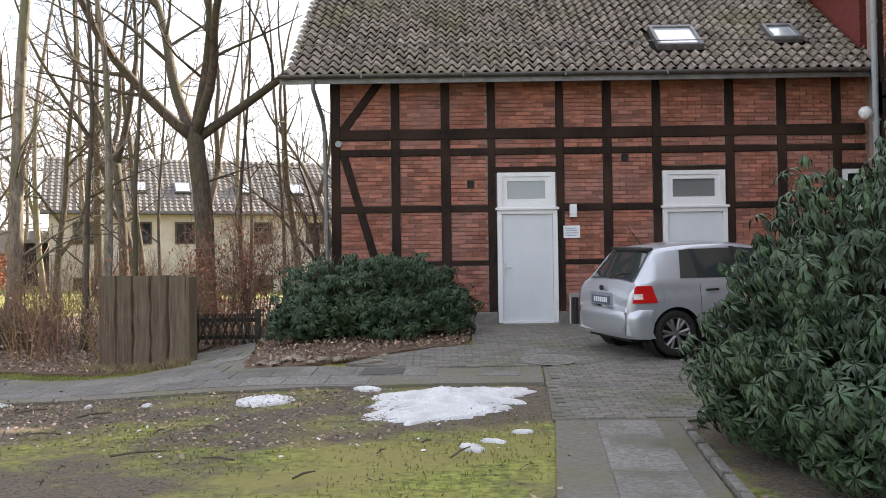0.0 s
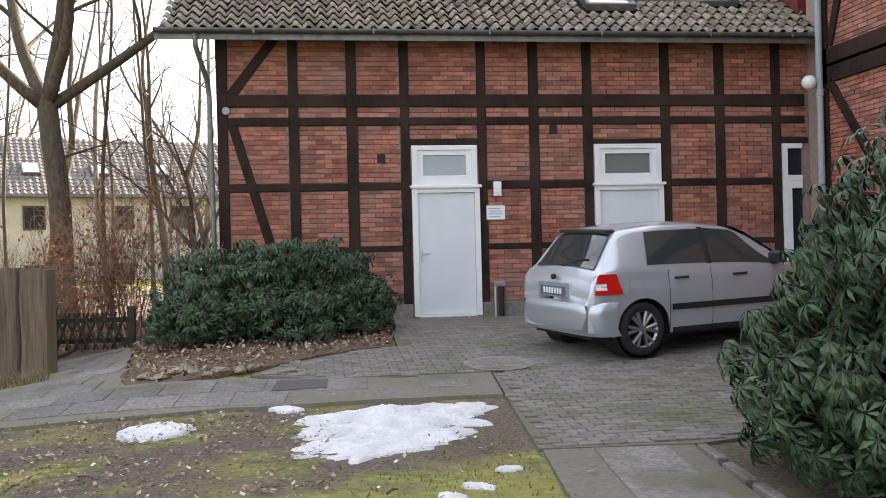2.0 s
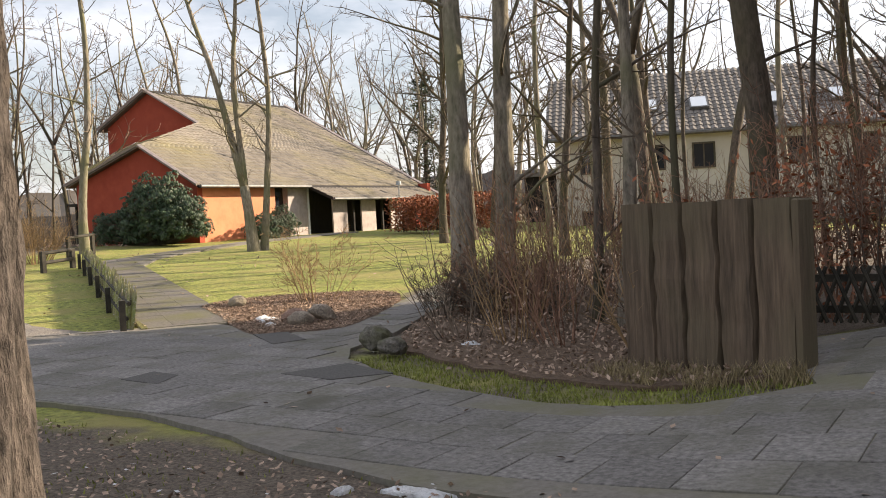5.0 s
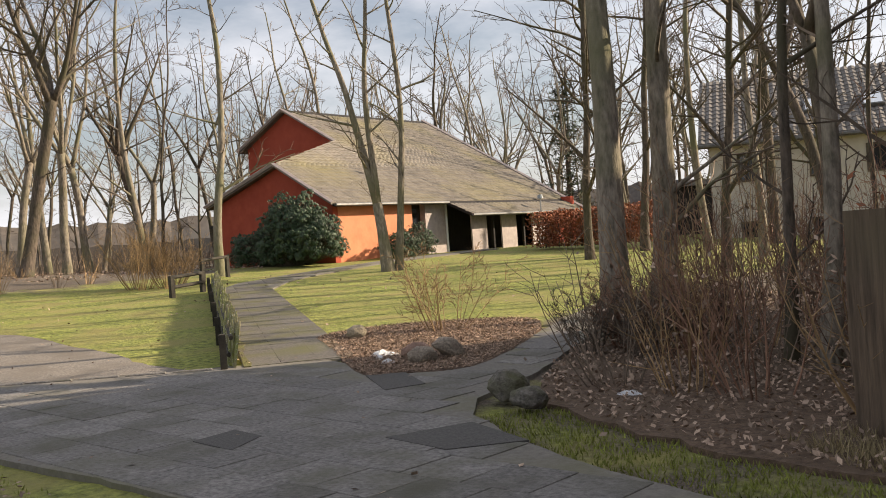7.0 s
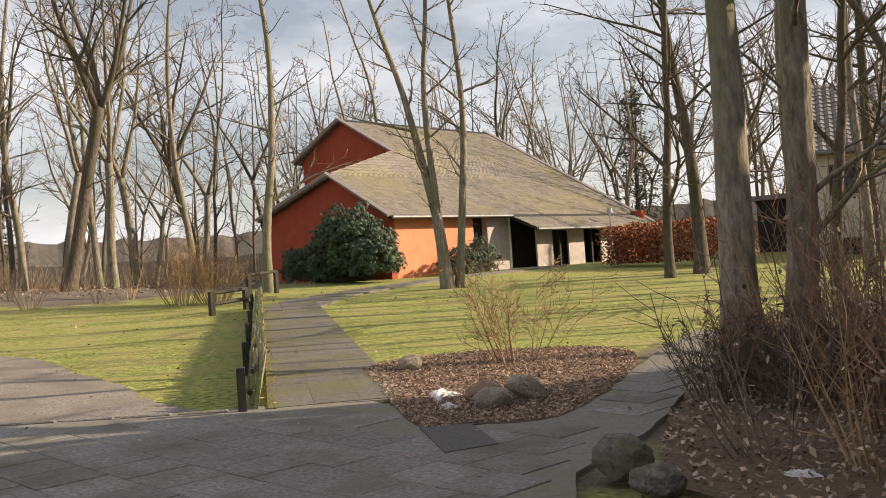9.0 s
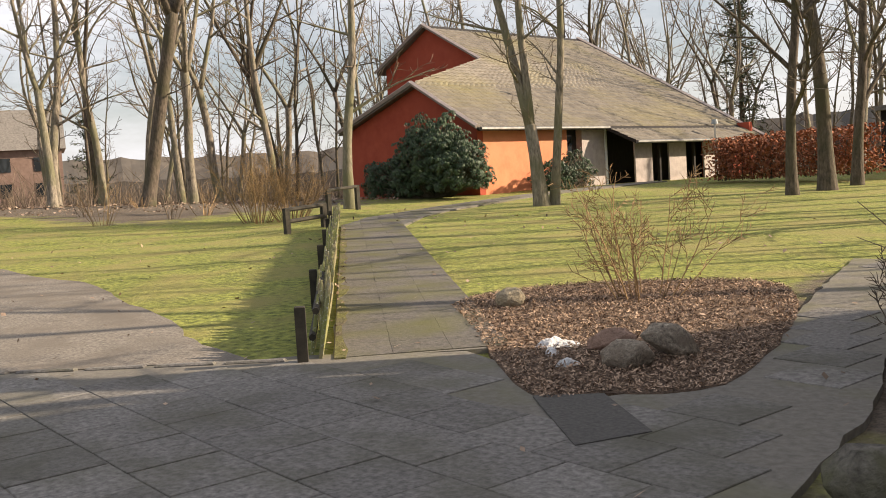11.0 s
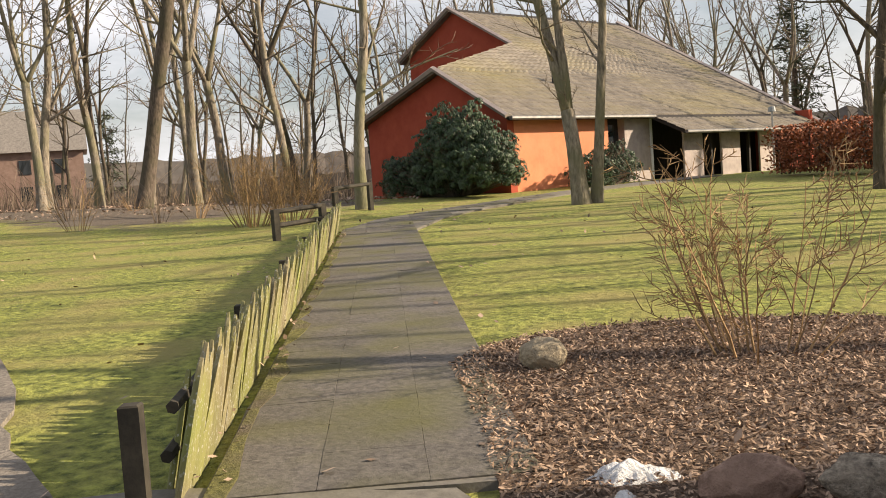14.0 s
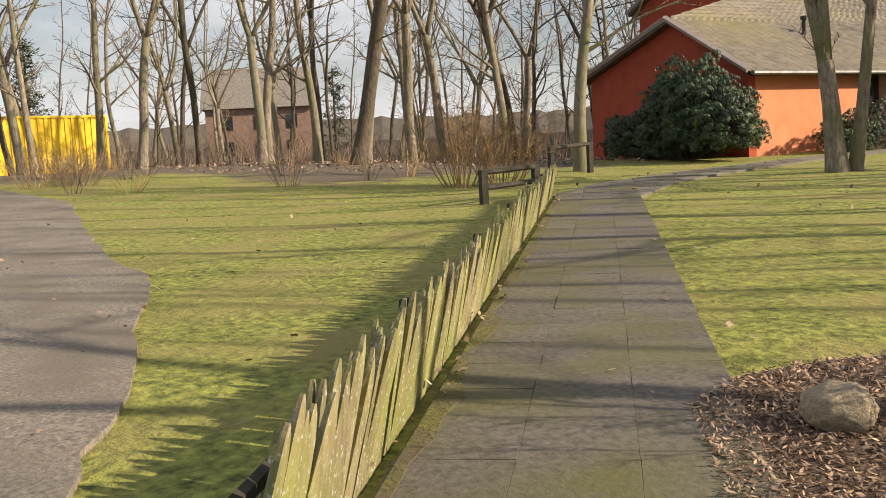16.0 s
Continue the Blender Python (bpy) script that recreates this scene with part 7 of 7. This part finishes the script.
proto = pantile()
tile_me = proto.mesh("tile", TILE, True)
RM = Matrix((Vector((1, 0, 0)), SL, SN)).transposed()
joined, count = Shape(), 0
for row in range(21):
    for colm in range(54):
        x, d = -3.75 + colm * 0.196, -0.06 + row * 0.295
        if (3.0 < x + 0.1 < 3.95 and 0.9 < d + 0.2 < 2.05) or (5.2 < x + 0.1 < 5.9 and 1.2 < d + 0.2 < 2.05):
            continue
        p = E0 + SL * d + SN * (-0.01 + rnd.uniform(-0.004, 0.006)) + Vector((x, 0, 0))
        rot = Euler((rnd.uniform(-0.02, 0.02), rnd.uniform(-0.02, 0.02), rnd.uniform(-0.015, 0.015))).to_matrix()
        m = (RM @ rot).to_4x4()
        m.translation = p
        if row < 6 and 2 <= colm < 52 and count < 300:
            o = part("tile", tile_me, None, roof)
            o.matrix_world = m
            count += 1
        else:
            i = len(joined.v)
            joined.v += [tuple(m @ Vector(v)) for v in proto.v]
            joined.f += [tuple(i + k for k in f) for f in proto.f]
tagged(part("tiles", joined, TILE, roof, smooth=True), kind="stuff")
q = Shape()
q.tube([(-3.6, *(E0 + SL * 1.05 + SN * 0.16)[1:]), (6.4, *(E0 + SL * 1.05 + SN * 0.16)[1:])], 0.012, 5)
for x in (-3.2, -1.6, 0.0, 1.6, 3.0, 4.6, 6.0):
    q.tube([(x, *(E0 + SL * 1.05)[1:]), (x, *(E0 + SL * 1.05 + SN * 0.16)[1:])], 0.008, 4)
part("lightning_wire", q, ZINC, house, "thin wire along the roof")


def slab_mesh(w, d, t=0.03, material=None, bevel=0.004):
    sh = Shape()
    sh.box(-w / 2, w / 2, -d / 2, d / 2, -t, 0.0, bevel=bevel)
    return sh.mesh("slab", material or SLAB)


def lay(poly, parent, origin, ang, w, d, gap, off, rnd, limit=290, shift=0.5, area=None, material=None, bevel=0.004):
    """Slabs laid in rows inside an outline, each following the slope."""
    me = slab_mesh(w - gap, d - gap, material=material, bevel=bevel)
    c, s_ = math.cos(ang), math.sin(ang)
    n = 0
    for i in range(-70, 70):
        for j in range(-70, 70):
            lx, ly = (i + (shift if j % 2 else 0)) * w, j * d
            x, y = origin[0] + lx * c - ly * s_, origin[1] + lx * s_ + ly * c
            if area and not inside((x, y), area) or not inside((x, y), poly):
                continue
            cor = [(x + a * w * 0.46 * c - b * d * 0.46 * s_, y + a * w * 0.46 * s_ + b * d * 0.46 * c) for a in (-1, 1) for b in (-1, 1)]
            if not all(inside(p, poly) for p in cor) or n >= limit:
                continue
            n += 1
            gx, gy = (gz(x + 0.2, y) - gz(x - 0.2, y)) / 0.4, (gz(x, y + 0.2) - gz(x, y - 0.2)) / 0.4
            nr = Vector((-gx + rnd.uniform(-0.006, 0.006), -gy + rnd.uniform(-0.006, 0.006), 1)).normalized()
            tw = rnd.uniform(-0.012, 0.012)
            xa = Vector((c - s_ * tw, s_ + c * tw, 0))
            xa = (xa - nr * xa.dot(nr)).normalized()
            m = Matrix((xa, nr.cross(xa), nr)).transposed().to_4x4()
            m.translation = (x, y, gz(x, y) + off + rnd.uniform(0, 0.004))
            o = part("slab", me, None, parent)
            o.matrix_world = m
    return n


rnd = random.Random(23)
lay(MAIN_WALK, main_walk, (-6.0, -4.9), radians(-4), 0.52, 0.52, 0.008, 0.018, rnd, 290)
lay(GARDEN_PATH, garden_path, tuple(PL + PN * 0.237 + PD * 0.3), math.atan2(PN.y, PN.x), 0.473, 0.5, 0.001, 0.018, rnd, 120, 0.0, material=SLABPATH, bevel=0.0012)
lay(FRONT_SLABS, front_walk, (0.15, -8.3), radians(-6), 0.58, 0.75, 0.014, 0.02, rnd, 60, 0.0)

# forecourt paving
pav = Shape()
pv = Shape()
pv.box(-0.096, 0.096, -0.046, 0.046, -0.03, 0.0, bevel=0.006)
pv_me = pv.mesh("paver", COBBLE)
count = 0
for j in range(-80, 80):
    for i in range(-40, 40):
        x, y = 2.0 + (i + (0.5 if j % 2 else 0)) * 0.2, -4.5 + j * 0.1
        if not inside((x, y), FORECOURT) or not all(inside((x + a, y + b), FORECOURT) for a in (-0.08, 0.08) for b in (-0.04, 0.04)):
            continue
        sl = (gz(x, y + 0.1) - gz(x, y - 0.1)) / 0.2
        m = Matrix.Translation((x, y, gz(x, y) + 0.018 + rnd.uniform(-0.003, 0.004))) @ Euler((math.atan(sl) + rnd.uniform(-0.02, 0.02), rnd.uniform(-0.02, 0.02), rnd.uniform(-0.03, 0.03))).to_matrix().to_4x4()
        if count < 300 and y < -5.4 and x < 2.6:
            o = part("paver", pv_me, None, forecourt)
            o.matrix_world = m
            count += 1
        else:
            k = len(pav.v)
            pav.v += [tuple(m @ Vector(v)) for v in pv.v]
            pav.f += [tuple(k + e for e in f) for f in pv.f]
tagged(part("pavers", pav, COBBLE, forecourt), kind="stuff")
q = Shape()
for k in range(28):
    a, b = 6.2832 * k / 28, 6.2832 * (k + 1) / 28
    q.quad((0, 0, 0.02), (0.3 * math.cos(a), 0.3 * math.sin(a), 0.02), (0.3 * math.cos(b), 0.3 * math.sin(b), 0.02))
    q.quad(*[(r * math.cos(t), r * math.sin(t), z) for r, t, z in ((0.33, a, 0.03), (0.39, a, 0.03), (0.39, b, 0.03), (0.33, b, 0.03))])
    q.quad(*[(r * math.cos(t), r * math.sin(t), z) for r, t, z in ((0.3, a, 0.02), (0.33, a, 0.03), (0.33, b, 0.03), (0.3, b, 0.02))])
mh = part("manhole_cover", q, PLINTH)
mh.matrix_world = pose(0.42, -4.6, gz(0.42, -4.6) - 0.004, math.degrees(math.atan((gz(0.42, -4.3) - gz(0.42, -4.9)) / 0.6)))
tagged(mh, "round dark manhole cover in the paving", "manhole")
# kerb stones beside the front walk and at the drive
rnd = random.Random(25)
kerb = thing("kerb", "row of old concrete edging stones", "kerb", kind="structure")
for a, b in (((1.3, -8.05), (0.98, -11.0)), ((0.98, -11.0), (0.45, -16.0)), ((-14.35, -1.0), (-16.8, -3.35))):
    a, b = Vector(a), Vector(b)
    n = int((b - a).length / 0.5)
    for k in range(n):
        p = a.lerp(b, (k + 0.5) / n)
        d = (b - a).normalized()
        q = Shape()
        q.box(-0.24, 0.24, -0.04, 0.04, -0.1, 0.05 if a.x > 0 else 0.03, pose(p.x, p.y, gz(p.x, p.y), rnd.uniform(-3, 3), 0, math.degrees(math.atan2(d.y, d.x))), 0.012)
        part("kerb_stone", q, SLAB, kerb)
